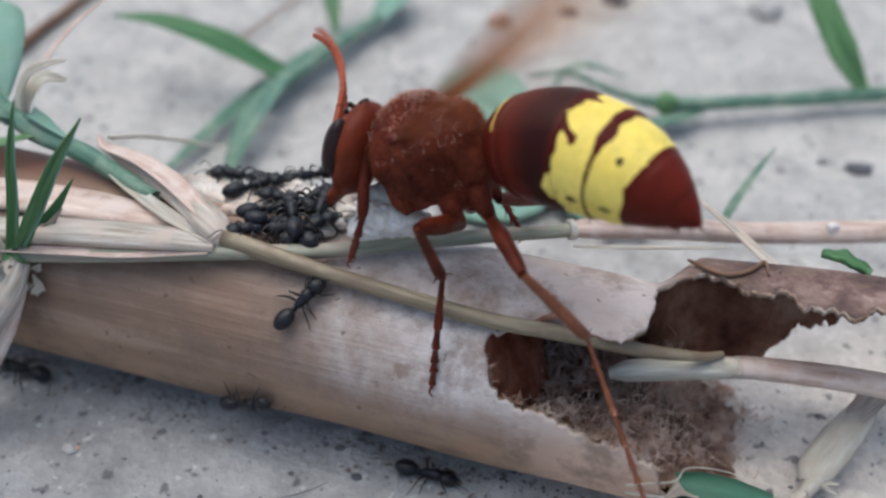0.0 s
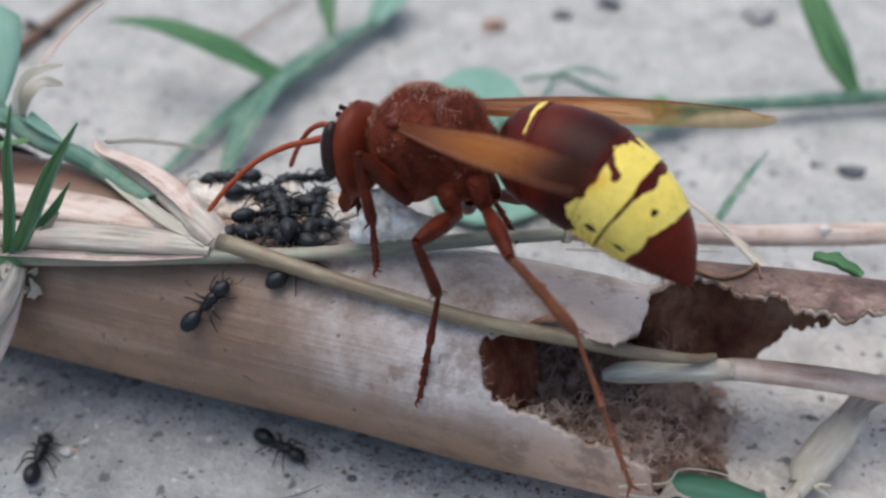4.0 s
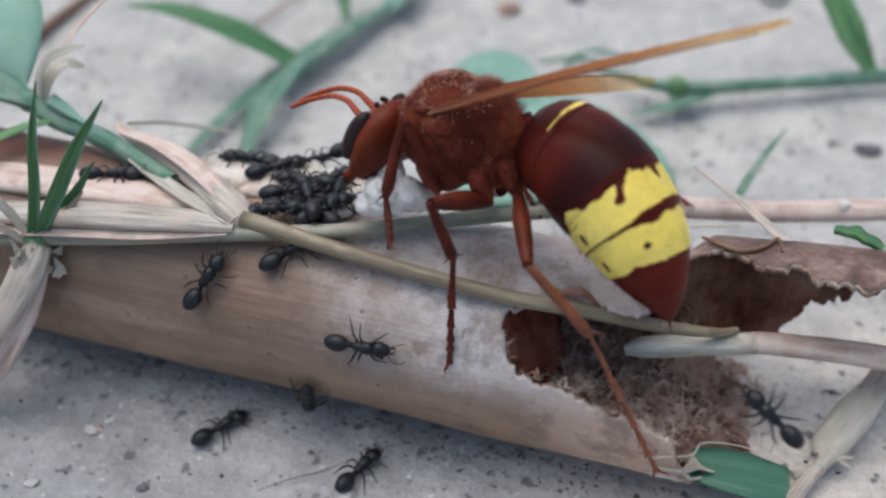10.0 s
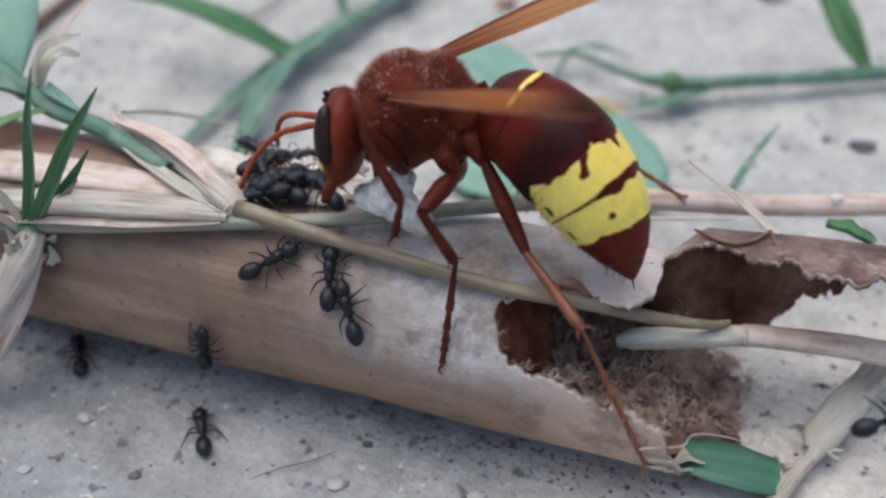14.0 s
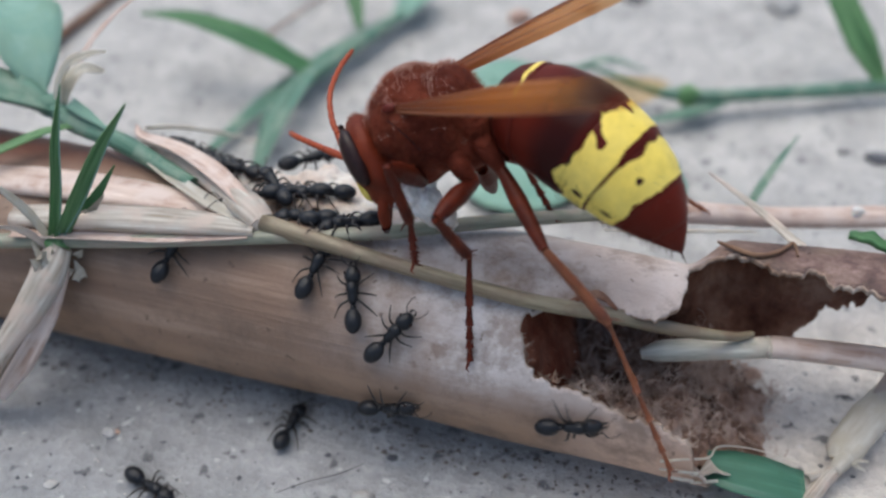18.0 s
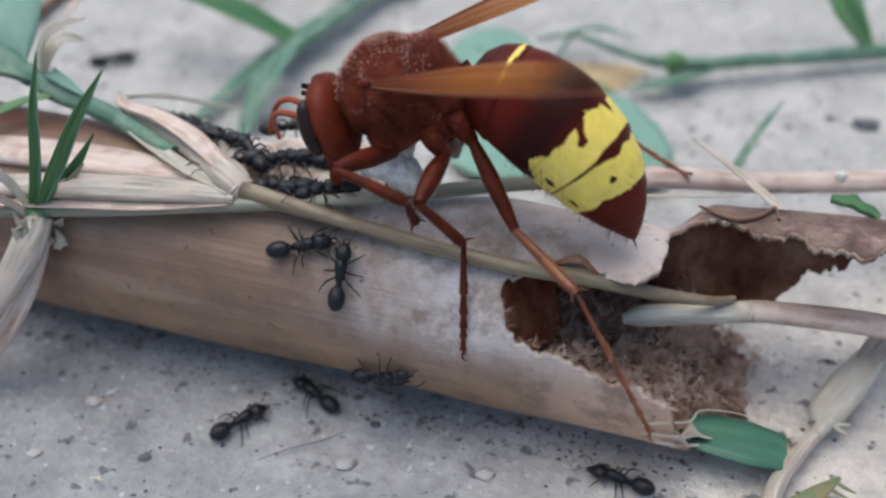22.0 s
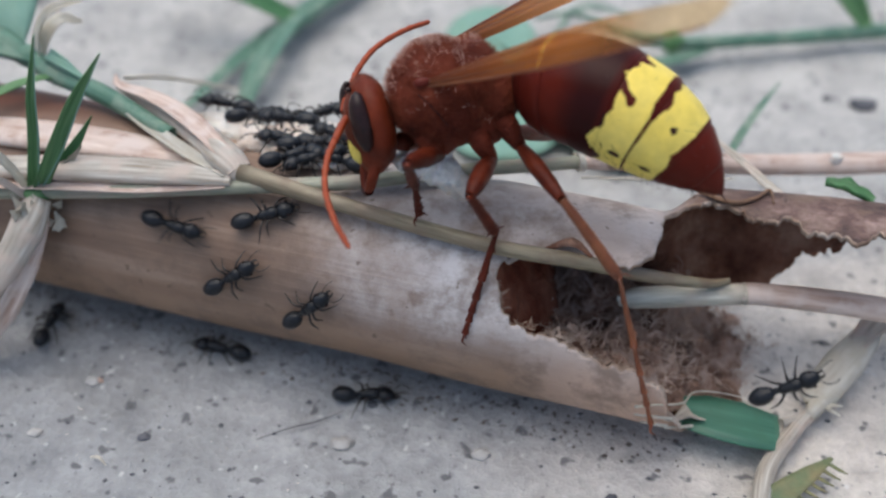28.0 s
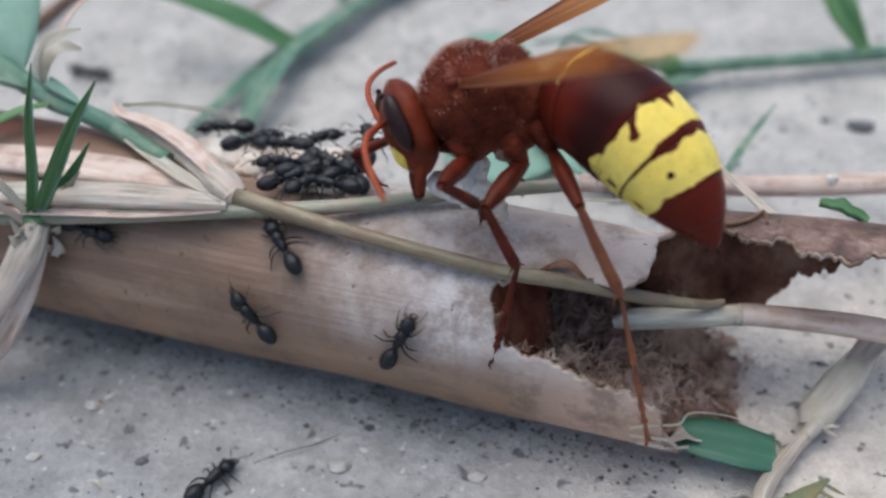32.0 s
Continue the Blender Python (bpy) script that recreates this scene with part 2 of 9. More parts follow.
def wing_material():
    """Amber wing membrane, clearer and greyer at the tip."""
    m, n, l, p = nodes_of("amber_membrane")
    uv = place_of(n, l, (1, 1, 1), True)
    x = n.new("ShaderNodeSeparateXYZ")
    l.new(uv, x.inputs[0])
    ribs = noise_node(n, l, 1.0, 3, 0.6, place_of(n, l, (3, 9, 1), True))
    base = ramp_node(n, l, x.outputs[0], [(0.0, (0.16, 0.035, 0.010)), (0.2, (0.26, 0.068, 0.014)), (0.45, (0.47, 0.155, 0.026)), (0.72, (0.50, 0.20, 0.045)), (0.78, (0.26, 0.19, 0.13)), (1.0, (0.3, 0.25, 0.2))])
    col = mix_node(n, l, 0.35, base, ramp_node(n, l, ribs, [(0.3, (0.68, 0.6, 0.52)), (0.7, (1, 1, 1))]), "MULTIPLY")
    l.new(col, p.inputs["Base Color"])
    p.inputs["Roughness"].default_value = 0.32
    bump_node(n, l, p, ribs, 0.5, 0.0001)
    tr = n.new("ShaderNodeBsdfTransparent")
    tr.inputs[0].default_value = (1.0, 0.78, 0.5, 1)
    tl = n.new("ShaderNodeBsdfTranslucent")
    l.new(col, tl.inputs[0])
    m1, m2 = n.new("ShaderNodeMixShader"), n.new("ShaderNodeMixShader")
    m1.inputs[0].default_value = 0.5
    l.new(p.outputs[0], m1.inputs[1])
    l.new(tl.outputs[0], m1.inputs[2])
    l.new(ramp_node(n, l, x.outputs[0], [(0.03, (0.0, 0.0, 0.0)), (0.3, (0.06, 0.06, 0.06)), (0.58, (0.24, 0.26, 0.26)), (0.74, (0.74, 0.74, 0.74)), (0.85, (0.95, 0.95, 0.95))]), m2.inputs[0])
    l.new(m1.outputs[0], m2.inputs[1])
    l.new(tr.outputs[0], m2.inputs[2])
    l.new(m2.outputs[0], n["Material Output"].inputs[0])
    return m


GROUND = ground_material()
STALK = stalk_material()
INNER = grained("brown_inner_fibre", [(0.32, (0.09, 0.034, 0.022)), (0.5, (0.23, 0.105, 0.068)), (0.70, (0.42, 0.26, 0.19))], 300, 0.9, 1.0, 0.0006, spec=0.15)
SEPTUM = grained("reddish_inner_wall", [(0.32, (0.070, 0.017, 0.009)), (0.5, (0.17, 0.047, 0.026)), (0.70, (0.30, 0.125, 0.08))], 260, 0.85, 0.8, 0.0004, spec=0.15)
TORN = grained("torn_pale_edge", [(0.3, (0.22, 0.13, 0.09)), (0.5, (0.40, 0.30, 0.24)), (0.7, (0.60, 0.52, 0.46))], 500, 0.85, 0.9, 0.0003, spec=0.2)
PITH = grained("rotting_pith", [(0.36, (0.085, 0.045, 0.033)), (0.5, (0.30, 0.185, 0.14)), (0.66, (0.60, 0.46, 0.39))], 430, 0.95, 1.0, 0.0006, spec=0.1)
FIBRE = grained("pale_fibre", [(0.3, (0.26, 0.16, 0.12)), (0.7, (0.66, 0.53, 0.46))], 300, 0.8, 0.0, spec=0.1)
STRAW = striped("straw_green_stem", (0.12, 0.092, 0.055), (0.34, 0.29, 0.20), 5, 2, 0.42, (0.20, 0.145, 0.10))
GREYSTEM = striped("grey_green_stem", (0.17, 0.18, 0.13), (0.36, 0.36, 0.28), 5, 2, 0.5, (0.31, 0.26, 0.21))
CUTSTEM = striped("pale_grey_stem", (0.28, 0.27, 0.21), (0.72, 0.70, 0.62), 9, 2, 0.42, (0.50, 0.44, 0.37))
PINKSHEATH = striped("rosy_dry_sheath", (0.38, 0.245, 0.19), (0.72, 0.60, 0.53), 9, 2, 0.5, (0.64, 0.54, 0.49), 0.1)
PALESHEATH = striped("pale_striped_sheath", (0.30, 0.24, 0.18), (0.80, 0.77, 0.71), 13, 1.5, 0.45, (0.64, 0.53, 0.46), 0.3)
PAPER = striped("papery_dry_sheath", (0.58, 0.54, 0.46), (0.88, 0.87, 0.83), 8, 2, 0.6, (0.66, 0.62, 0.53), 0.5)
GREEN = striped("grass_green", (0.075, 0.19, 0.075), (0.21, 0.40, 0.18), 9, 1.5, 0.38, None, 0.3)
TEAL = striped("bluish_green_leaf", (0.06, 0.155, 0.11), (0.20, 0.37, 0.28), 8, 1.5, 0.42, (0.26, 0.36, 0.28), 0.3)
DARKGREEN = striped("deep_green_blade", (0.04, 0.13, 0.05), (0.11, 0.27, 0.11), 8, 1.5, 0.4, None, 0.25)
PALETEAL = striped("pale_bluish_leaf", (0.19, 0.36, 0.29), (0.29, 0.47, 0.39), 5, 3, 0.6, (0.23, 0.39, 0.30), 0.25)
MEAT = grained("white_flesh", [(0.3, (0.62, 0.60, 0.58)), (0.7, (0.86, 0.86, 0.85))], 500, 0.42, 0.6, 0.0003, sss=0.4)
SKIN = grained("beige_scrap", [(0.3, (0.54, 0.40, 0.31)), (0.5, (0.72, 0.64, 0.57)), (0.7, (0.86, 0.83, 0.79))], 420, 0.5, 0.9, 0.0004, sss=0.2)
ANTBODY = grained("black_ant_cuticle", [(0.3, (0.006, 0.0068, 0.009)), (0.7, (0.017, 0.019, 0.025))], 1500, 0.28, 0.4, 0.0001, spec=0.3)
ANTLEG = grained("dark_ant_leg", [(0.3, (0.01, 0.008, 0.008)), (0.7, (0.03, 0.022, 0.018))], 1500, 0.4, 0.0)
RUST = grained("rust_brown_cuticle", [(0.3, (0.052, 0.0085, 0.005)), (0.5, (0.122, 0.022, 0.010)), (0.75, (0.22, 0.050, 0.024))], 420, 0.6, 1.0, 0.0003, spec=0.12)
RUSTHEAD = grained("polished_rust_head", [(0.3, (0.095, 0.014, 0.005)), (0.7, (0.165, 0.028, 0.010))], 350, 0.45, 0.4, 0.0001, spec=0.15)
MAROON = grained("maroon_cuticle", [(0.3, (0.068, 0.0075, 0.004)), (0.7, (0.115, 0.015, 0.008))], 250, 0.32, 0.15, 0.00006, spec=0.2)
DARKBAND = grained("dark_band_cuticle", [(0.3, (0.022, 0.003, 0.003)), (0.7, (0.042, 0.007, 0.006))], 250, 0.32, 0.15, 0.00006, spec=0.2)
def abdomen_material():
    """Maroon cuticle that darkens softly towards the hind part of the large ring and at the waist."""
    m, n, l, p = nodes_of("banded_maroon_cuticle")
    v = place_of(n, l)
    big = noise_node(n, l, 250, 5, 0.6, v)
    x = n.new("ShaderNodeSeparateXYZ")
    l.new(place_of(n, l, (1, 1, 1), True), x.inputs[0])
    band = ramp_node(n, l, x.outputs[0], [(0.0, (0.95, 0.95, 0.95)), (0.05, (0.75, 0.75, 0.75)), (0.13, (0.15, 0.15, 0.15)), (0.24, (0.05, 0.05, 0.05)), (0.33, (0.85, 0.85, 0.85)), (0.415, (0.95, 0.95, 0.95)), (0.455, (0.25, 0.25, 0.25)), (0.7, (0.1, 0.1, 0.1)), (1.0, (0.0, 0.0, 0.0))])
    col = ramp_node(n, l, big, [(0.3, (0.060, 0.0055, 0.0025)), (0.7, (0.115, 0.013, 0.006))])
    l.new(mix_node(n, l, band, col, (0.020, 0.003, 0.003)), p.inputs["Base Color"])
    p.inputs["Roughness"].default_value = 0.4
    p.inputs["Specular IOR Level"].default_value = 0.12
    bump_node(n, l, p, noise_node(n, l, 1500, 3, 0.6, v), 0.15, 0.00006)
    return m


BANDED = abdomen_material()
YELLOW = grained("yellow_band_cuticle", [(0.3, (0.80, 0.61, 0.10)), (0.7, (0.90, 0.73, 0.18))], 250, 0.45, 0.1, 0.00005, spec=0.25)
EYE = grained("dark_compound_eye", [(0.3, (0.012, 0.005, 0.005)), (0.7, (0.030, 0.012, 0.011))], 3000, 0.3, 0.2, 0.00002, spec=0.25)
LEGRUST = grained("rust_leg", [(0.3, (0.045, 0.006, 0.003)), (0.7, (0.125, 0.021, 0.008))], 700, 0.42, 0.4, 0.0001, spec=0.18)
FEELER = grained("orange_red_feeler", [(0.3, (0.24, 0.035, 0.010)), (0.7, (0.36, 0.062, 0.018))], 500, 0.5, 0.3, 0.0001, spec=0.3)
LEGAMBER = grained("amber_leg_tip", [(0.3, (0.12, 0.028, 0.010)), (0.7, (0.25, 0.078, 0.026))], 500, 0.38, 0.3, 0.00005)
HAIR = grained("reddish_hair", [(0.3, (0.14, 0.032, 0.016)), (0.7, (0.30, 0.095, 0.055))], 500, 0.7, 0.0, spec=0.1)
DUST = grained("pale_dust", [(0.3, (0.6, 0.5, 0.42)), (0.7, (0.85, 0.78, 0.7))], 900, 0.8, 0.0)
POLLEN = grained("rosy_pollen", [(0.3, (0.50, 0.27, 0.21)), (0.7, (0.80, 0.58, 0.50))], 900, 0.7, 0.0)
WING = wing_material()
STONEPINK = grained("pink_pebble", [(0.3, (0.42, 0.26, 0.20)), (0.7, (0.58, 0.40, 0.32))], 300, 0.8, 0.6)
STONEGREY = grained("grey_pebble", [(0.3, (0.30, 0.29, 0.28)), (0.7, (0.52, 0.51, 0.50))], 300, 0.85, 0.6)
STONEDARK = grained("dark_pebble", [(0.3, (0.05, 0.055, 0.065)), (0.7, (0.14, 0.14, 0.16))], 300, 0.85, 0.6)
TWIGBROWN = grained("brown_twig", [(0.3, (0.12, 0.06, 0.035)), (0.7, (0.26, 0.15, 0.09))], 600, 0.7, 0.5)
CRUMB = grained("grey_brown_crumb", [(0.3, (0.07, 0.055, 0.048)), (0.7, (0.20, 0.165, 0.145))], 500, 0.85, 0.5)
CUTGREEN = striped("blue_green_cut_leaf", (0.04, 0.125, 0.085), (0.085, 0.225, 0.155), 12, 0.8, 0.42, (0.06, 0.16, 0.105), 0.12)
YELLOWLEAF = grained("yellowing_leaf", [(0.3, (0.24, 0.20, 0.10)), (0.7, (0.09, 0.17, 0.08))], 350, 0.6, 0.4)


# ---- mesh helpers (all in millimetres) ----
def part(name, bm, mats, parent=None, label="", smooth=True, pose_=None):
    """Links a bmesh, given in millimetres, as one mesh object, under a thing where one is given."""
    for v in bm.verts:
        v.co *= MM
    me = bpy.data.meshes.new(name)
    bm.to_mesh(me)
    bm.free()
    for m in mats if isinstance(mats, (list, tuple)) else [mats]:
        me.materials.append(m)
    if smooth:
        me.polygons.foreach_set("use_smooth", [True] * len(me.polygons))
    ob = new(name, me)
    if parent is not None:
        ob.parent = parent
    if pose_ is not None:
        ob.matrix_basis = pose_
    if label:
        ob["label"] = label
    return ob


def holder(name, label, category, group="", m=None):
    ob = new(name)
    ob.empty_display_size = MM
    if m is not None:
        ob.matrix_basis = m
    return tagged(ob, label, category, group)


def spline(points, steps):
    """A smooth line through the points."""
    p = [Vector(q) for q in points]
    p = [p[0] * 2 - p[1]] + p + [p[-1] * 2 - p[-2]]
    out = []
    for i in range(1, len(p) - 2):
        for k in range(steps):
            t = k / steps
            a, b, c, d = p[i - 1:i + 3]
            out.append(0.5 * ((2 * b) + (c - a) * t + (2 * a - 5 * b + 4 * c - d) * t * t + (3 * b - a - 3 * c + d) * t ** 3))
    return out + [p[-2]]


def blend(values, f):
    """A value from an even list, at f from 0 to 1."""
    x = f * (len(values) - 1)
    i = min(int(x), len(values) - 2)
    return values[i] + (values[i + 1] - values[i]) * (x - i)


def sweep(points, shape, steps=6, up=(0, 0, 1), closed=True, caps=True, bm=None):
    """Sweeps a ring along a line; shape(f) gives the ring's points (side, up) at f from 0 to 1. Writes UVs along the line."""
    bm = bm or bmesh.new()
    uv = bm.loops.layers.uv.verify()
    line = spline(points, steps)
    rings, length = [], 0.0
    for i, c in enumerate(line):
        t = (line[min(i + 1, len(line) - 1)] - line[max(i - 1, 0)]).normalized()
        side = t.cross(Vector(up))
        side = side.normalized() if side.length > 1e-6 else Vector((1, 0, 0))
        nrm = side.cross(t)
        if i:
            length += (c - line[i - 1]).length
        rings.append(([bm.verts.new(c + side * a + nrm * b) for a, b in shape(i / (len(line) - 1))], length))
    n = len(rings[0][0])
    for (r0, l0), (r1, l1) in zip(rings, rings[1:]):
        for k in range(n if closed else n - 1):
            j = (k + 1) % n
            f = bm.faces.new((r0[k], r0[j], r1[j], r1[k]))
            for loop, (u, v) in zip(f.loops, ((l0, k), (l0, k + 1), (l1, k + 1), (l1, k))):
                loop[uv].uv = (u * 0.1, v / n)
    if closed and caps:
        bm.faces.new(rings[0][0])
        bm.faces.new(list(reversed(rings[-1][0])))
    return bm


def ring(r, n=12, flat=1.0, ridge=0.0):
    return [(r * (1 + ridge * (k % 2)) * math.cos(2 * math.pi * k / n), flat * r * (1 + ridge * (k % 2)) * math.sin(2 * math.pi * k / n)) for k in range(n)]


def tube(points, radii, n=12, steps=6, flat=1.0, ridge=0.0, bm=None, up=(0, 0, 1)):
    return sweep(points, lambda f: ring(max(0.004, blend(radii, f)), n, flat, ridge), steps, up, bm=bm)


def blade(points, widths, fold=0.25, thick=0.09, steps=6, up=(0, 0, 1), wave=0.0, bm=None):
    """A grass blade: a ribbon with a keeled middle, upper and lower face."""
    def shape(f):
        w = max(0.02, blend(widths, f)) / 2
        k = 1 + wave * math.sin(f * 17)
        top = [(-w * k, w * fold), (-w * 0.5, w * fold * 0.35), (0, 0), (w * 0.5, w * fold * 0.35), (w, w * fold * k)]
        return top + [(x, z - thick) for x, z in reversed(top)]
    return sweep(points, shape, steps, up, bm=bm)


def ball(bm, c, r, m=None, seg=16, rings=10, rough=0.0, seed=0):
    """An ellipsoid with uneven surface, added to bm."""
    got = bmesh.ops.create_uvsphere(bm, u_segments=seg, v_segments=rings, radius=1.0)["verts"]
    for v in got:
        k = 1 + rough * noise.noise(v.co * 1.7 + Vector((seed * 7.1, seed * 3.3, 0)))
        v.co = Vector((v.co.x * r[0] * k, v.co.y * r[1] * k, v.co.z * r[2] * k))
        if m is not None:
            v.co = m @ v.co
        v.co += Vector(c)
    return got


def grain(bm, c, r, q=(1, 1, 1), seed=0):
    """A tiny angular grain, added to bm."""
    v = []
    for k, d in enumerate(((1, 0, 0), (0, 1, 0), (-1, 0, 0), (0, -1, 0), (0, 0, 1), (0, 0, -1))):
        f = r * (0.85 + 0.3 * ((seed * 7 + k * 5) % 11) / 11)
        v.append(bm.verts.new((c[0] + d[0] * f * q[0], c[1] + d[1] * f * q[1], c[2] + d[2] * f * q[2])))
    for i in range(4):
        j = (i + 1) % 4
        bm.faces.new((v[i], v[j], v[4]))
        bm.faces.new((v[j], v[i], v[5]))


def knit(bm):
    """Joins pieces that are set into one another, so that they make one skin."""
    left, pieces = set(bm.verts), []
    while left:
        todo = [left.pop()]
        piece = set(todo)
        while todo:
            for e in todo.pop().link_edges:
                for v in e.verts:
                    if v in left:
                        left.discard(v)
                        piece.add(v)
                        todo.append(v)
        pieces.append(piece)
    pieces.sort(key=len, reverse=True)
    for p in pieces[1:]:
        a, b = min(((v, w) for v in list(p)[:6] for w in pieces[0]), key=lambda q: (q[0].co - q[1].co).length)
        bm.faces.new((a, b, b.link_edges[0].other_vert(b)))
        pieces[0] |= p
    return bm


def merged(bm, o, lumps, seg=40, rings=26, rough=0.0, seed=0, k=14.0):
    """One closed skin round several ellipsoids, as seen from o."""
    o = Vector(o)
    for v in bmesh.ops.create_uvsphere(bm, u_segments=seg, v_segments=rings, radius=1.0)["verts"]:
        d = v.co.normalized()
        hits = [0.05]
        for c, r in lumps:
            q = Vector([(o[i] - c[i]) / r[i] for i in range(3)])
            e = Vector([d[i] / r[i] for i in range(3)])
            a, b, w = e.dot(e), 2 * e.dot(q), q.dot(q) - 1
            g = b * b - 4 * a * w
            if g > 0:
                hits.append(max(0.05, (-b + math.sqrt(g)) / (2 * a)))
        top = max(hits)
        t = top + math.log(sum(math.exp(k * (h - top)) for h in hits)) / k
        t *= 1 + rough * noise.noise(d * 3.1 + Vector((seed, 0, 0))) + 0.5 * rough * noise.noise(d * 8.0 + Vector((0, seed, 0)))
        v.co = o + d * t
    return bm


# ---- ground ----
def spaced(lo, hi, step, far):
    inside = list(np.arange(lo, hi + step / 2, step))
    left, right, d = [], [], step
    a, b = lo, hi
    while b < far:
        d *= 1.35
        a, b = a - d, b + d
        left.append(a)
        right.append(b)
    return left[::-1] + inside + right


def ground_height(x, y):
    fade = 1.0 / (1.0 + (max(abs(x), abs(y - 10)) / 90.0) ** 2)
    h = 0.30 * noise.noise(Vector((x * 0.11, y * 0.11, 1.0))) + 0.12 * noise.noise(Vector((x * 0.5, y * 0.5, 4.0))) + 0.05 * noise.noise(Vector((x * 1.9, y * 1.9, 9.0)))
    return (h - 0.16) * fade


def build_ground():
    xs, ys = spaced(-46, 46, 0.6, 25000), spaced(-28, 64, 0.6, 25000)
    verts = [(x * MM, y * MM, ground_height(x, y) * MM) for y in ys for x in xs]
    w = len(xs)
    faces = [(j * w + i, j * w + i + 1, (j + 1) * w + i + 1, (j + 1) * w + i) for j in range(len(ys) - 1) for i in range(w - 1)]
    me = bpy.data.meshes.new("ground")
    me.from_pydata(verts, [], faces)
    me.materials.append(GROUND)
    me.polygons.foreach_set("use_smooth", [True] * len(faces))
    tagged(new("ground", me), "dusty pale grey concrete ground with fine grit", "ground", kind="structure")


# ---- the dry stalk: a tube with a torn opening; its surface is charted by s (along) and v (across) ----
TILT = radians(-18)
RS = 6.0
AXIS = Vector((0, -4.5, RS))
ALONG = Vector((math.cos(TILT), math.sin(TILT), 0))
ACROSS = Vector((-math.sin(TILT), math.cos(TILT), 0))


def smooth(a, b, x):
    t = min(1.0, max(0.0, (x - a) / (b - a)))
    return t * t * (3 - 2 * t)


def stalk_point(s, deg, r=RS):
    """Point on the stalk: deg 0 faces the front, 90 the top, 180 the back. The torn end is splayed."""
    a = radians(deg)
    k = r * (1 + 0.025 * noise.noise(Vector((s * 0.12, math.cos(a) * 1.5, math.sin(a) * 1.5))))
    p = AXIS + ALONG * s + ACROSS * (-k * math.cos(a)) + Vector((0, 0, k * math.sin(a)))
    p += ACROSS * (0.14 * max(0.0, s - 14) * smooth(75, 130, deg) + 3.0 * smooth(12.2, 14.5, s) * smooth(95, 135, deg) * (1 - 0.6 * smooth(150, 190, deg)))
    p.z = max(p.z, 0.05 + (RS - r))
    return p


def stalk_kept(s, deg):
    j = noise.noise(Vector((s * 0.9, deg * 0.06, 3.0))) + 0.5 * noise.noise(Vector((s * 2.6, deg * 0.2, 7.0)))
    if s < 4.5 + 0.4 * j:
        return True
    edge = np.interp(s, [4.5, 5.6, 8.8, 9.9, 12.3, 14.5, 15.6, 16.2], [49, 25, 23, 16, 12, 3, -30, -90])
    if deg < edge + 6 * j and s < 16.4:
        return True
    low = np.interp(s, [4.5, 8, 11.5, 12.6], [55, 67, 66, 78])
    if low + 3 * j < deg < 145 and s < 12.6 + 0.6 * j:
        return True
    end = np.interp(s, [12, 13, 14.5, 18.6, 19.4, 20.5, 22, 24, 26, 30], [275, 275, 222, 208, 194, 184, 176, 167, 157, 147])
    if s > 20 and deg > 200:
        return False
    rim = np.interp(s, [12, 13.5, 16, 19, 22, 26, 30], [112, 118, 116, 110, 108, 112, 118])
    slow = noise.noise(Vector((s * 0.55, 3.0, 1.0))) + 0.25 * noise.noise(Vector((s * 2.1, deg * 0.1, 4.0)))
    return rim + 6 * slow < deg < end + 9 * noise.noise(Vector((s * 1.1, 0.0, 8.0))) + 4 * noise.noise(Vector((s * 3.3, 0.0, 2.0)))


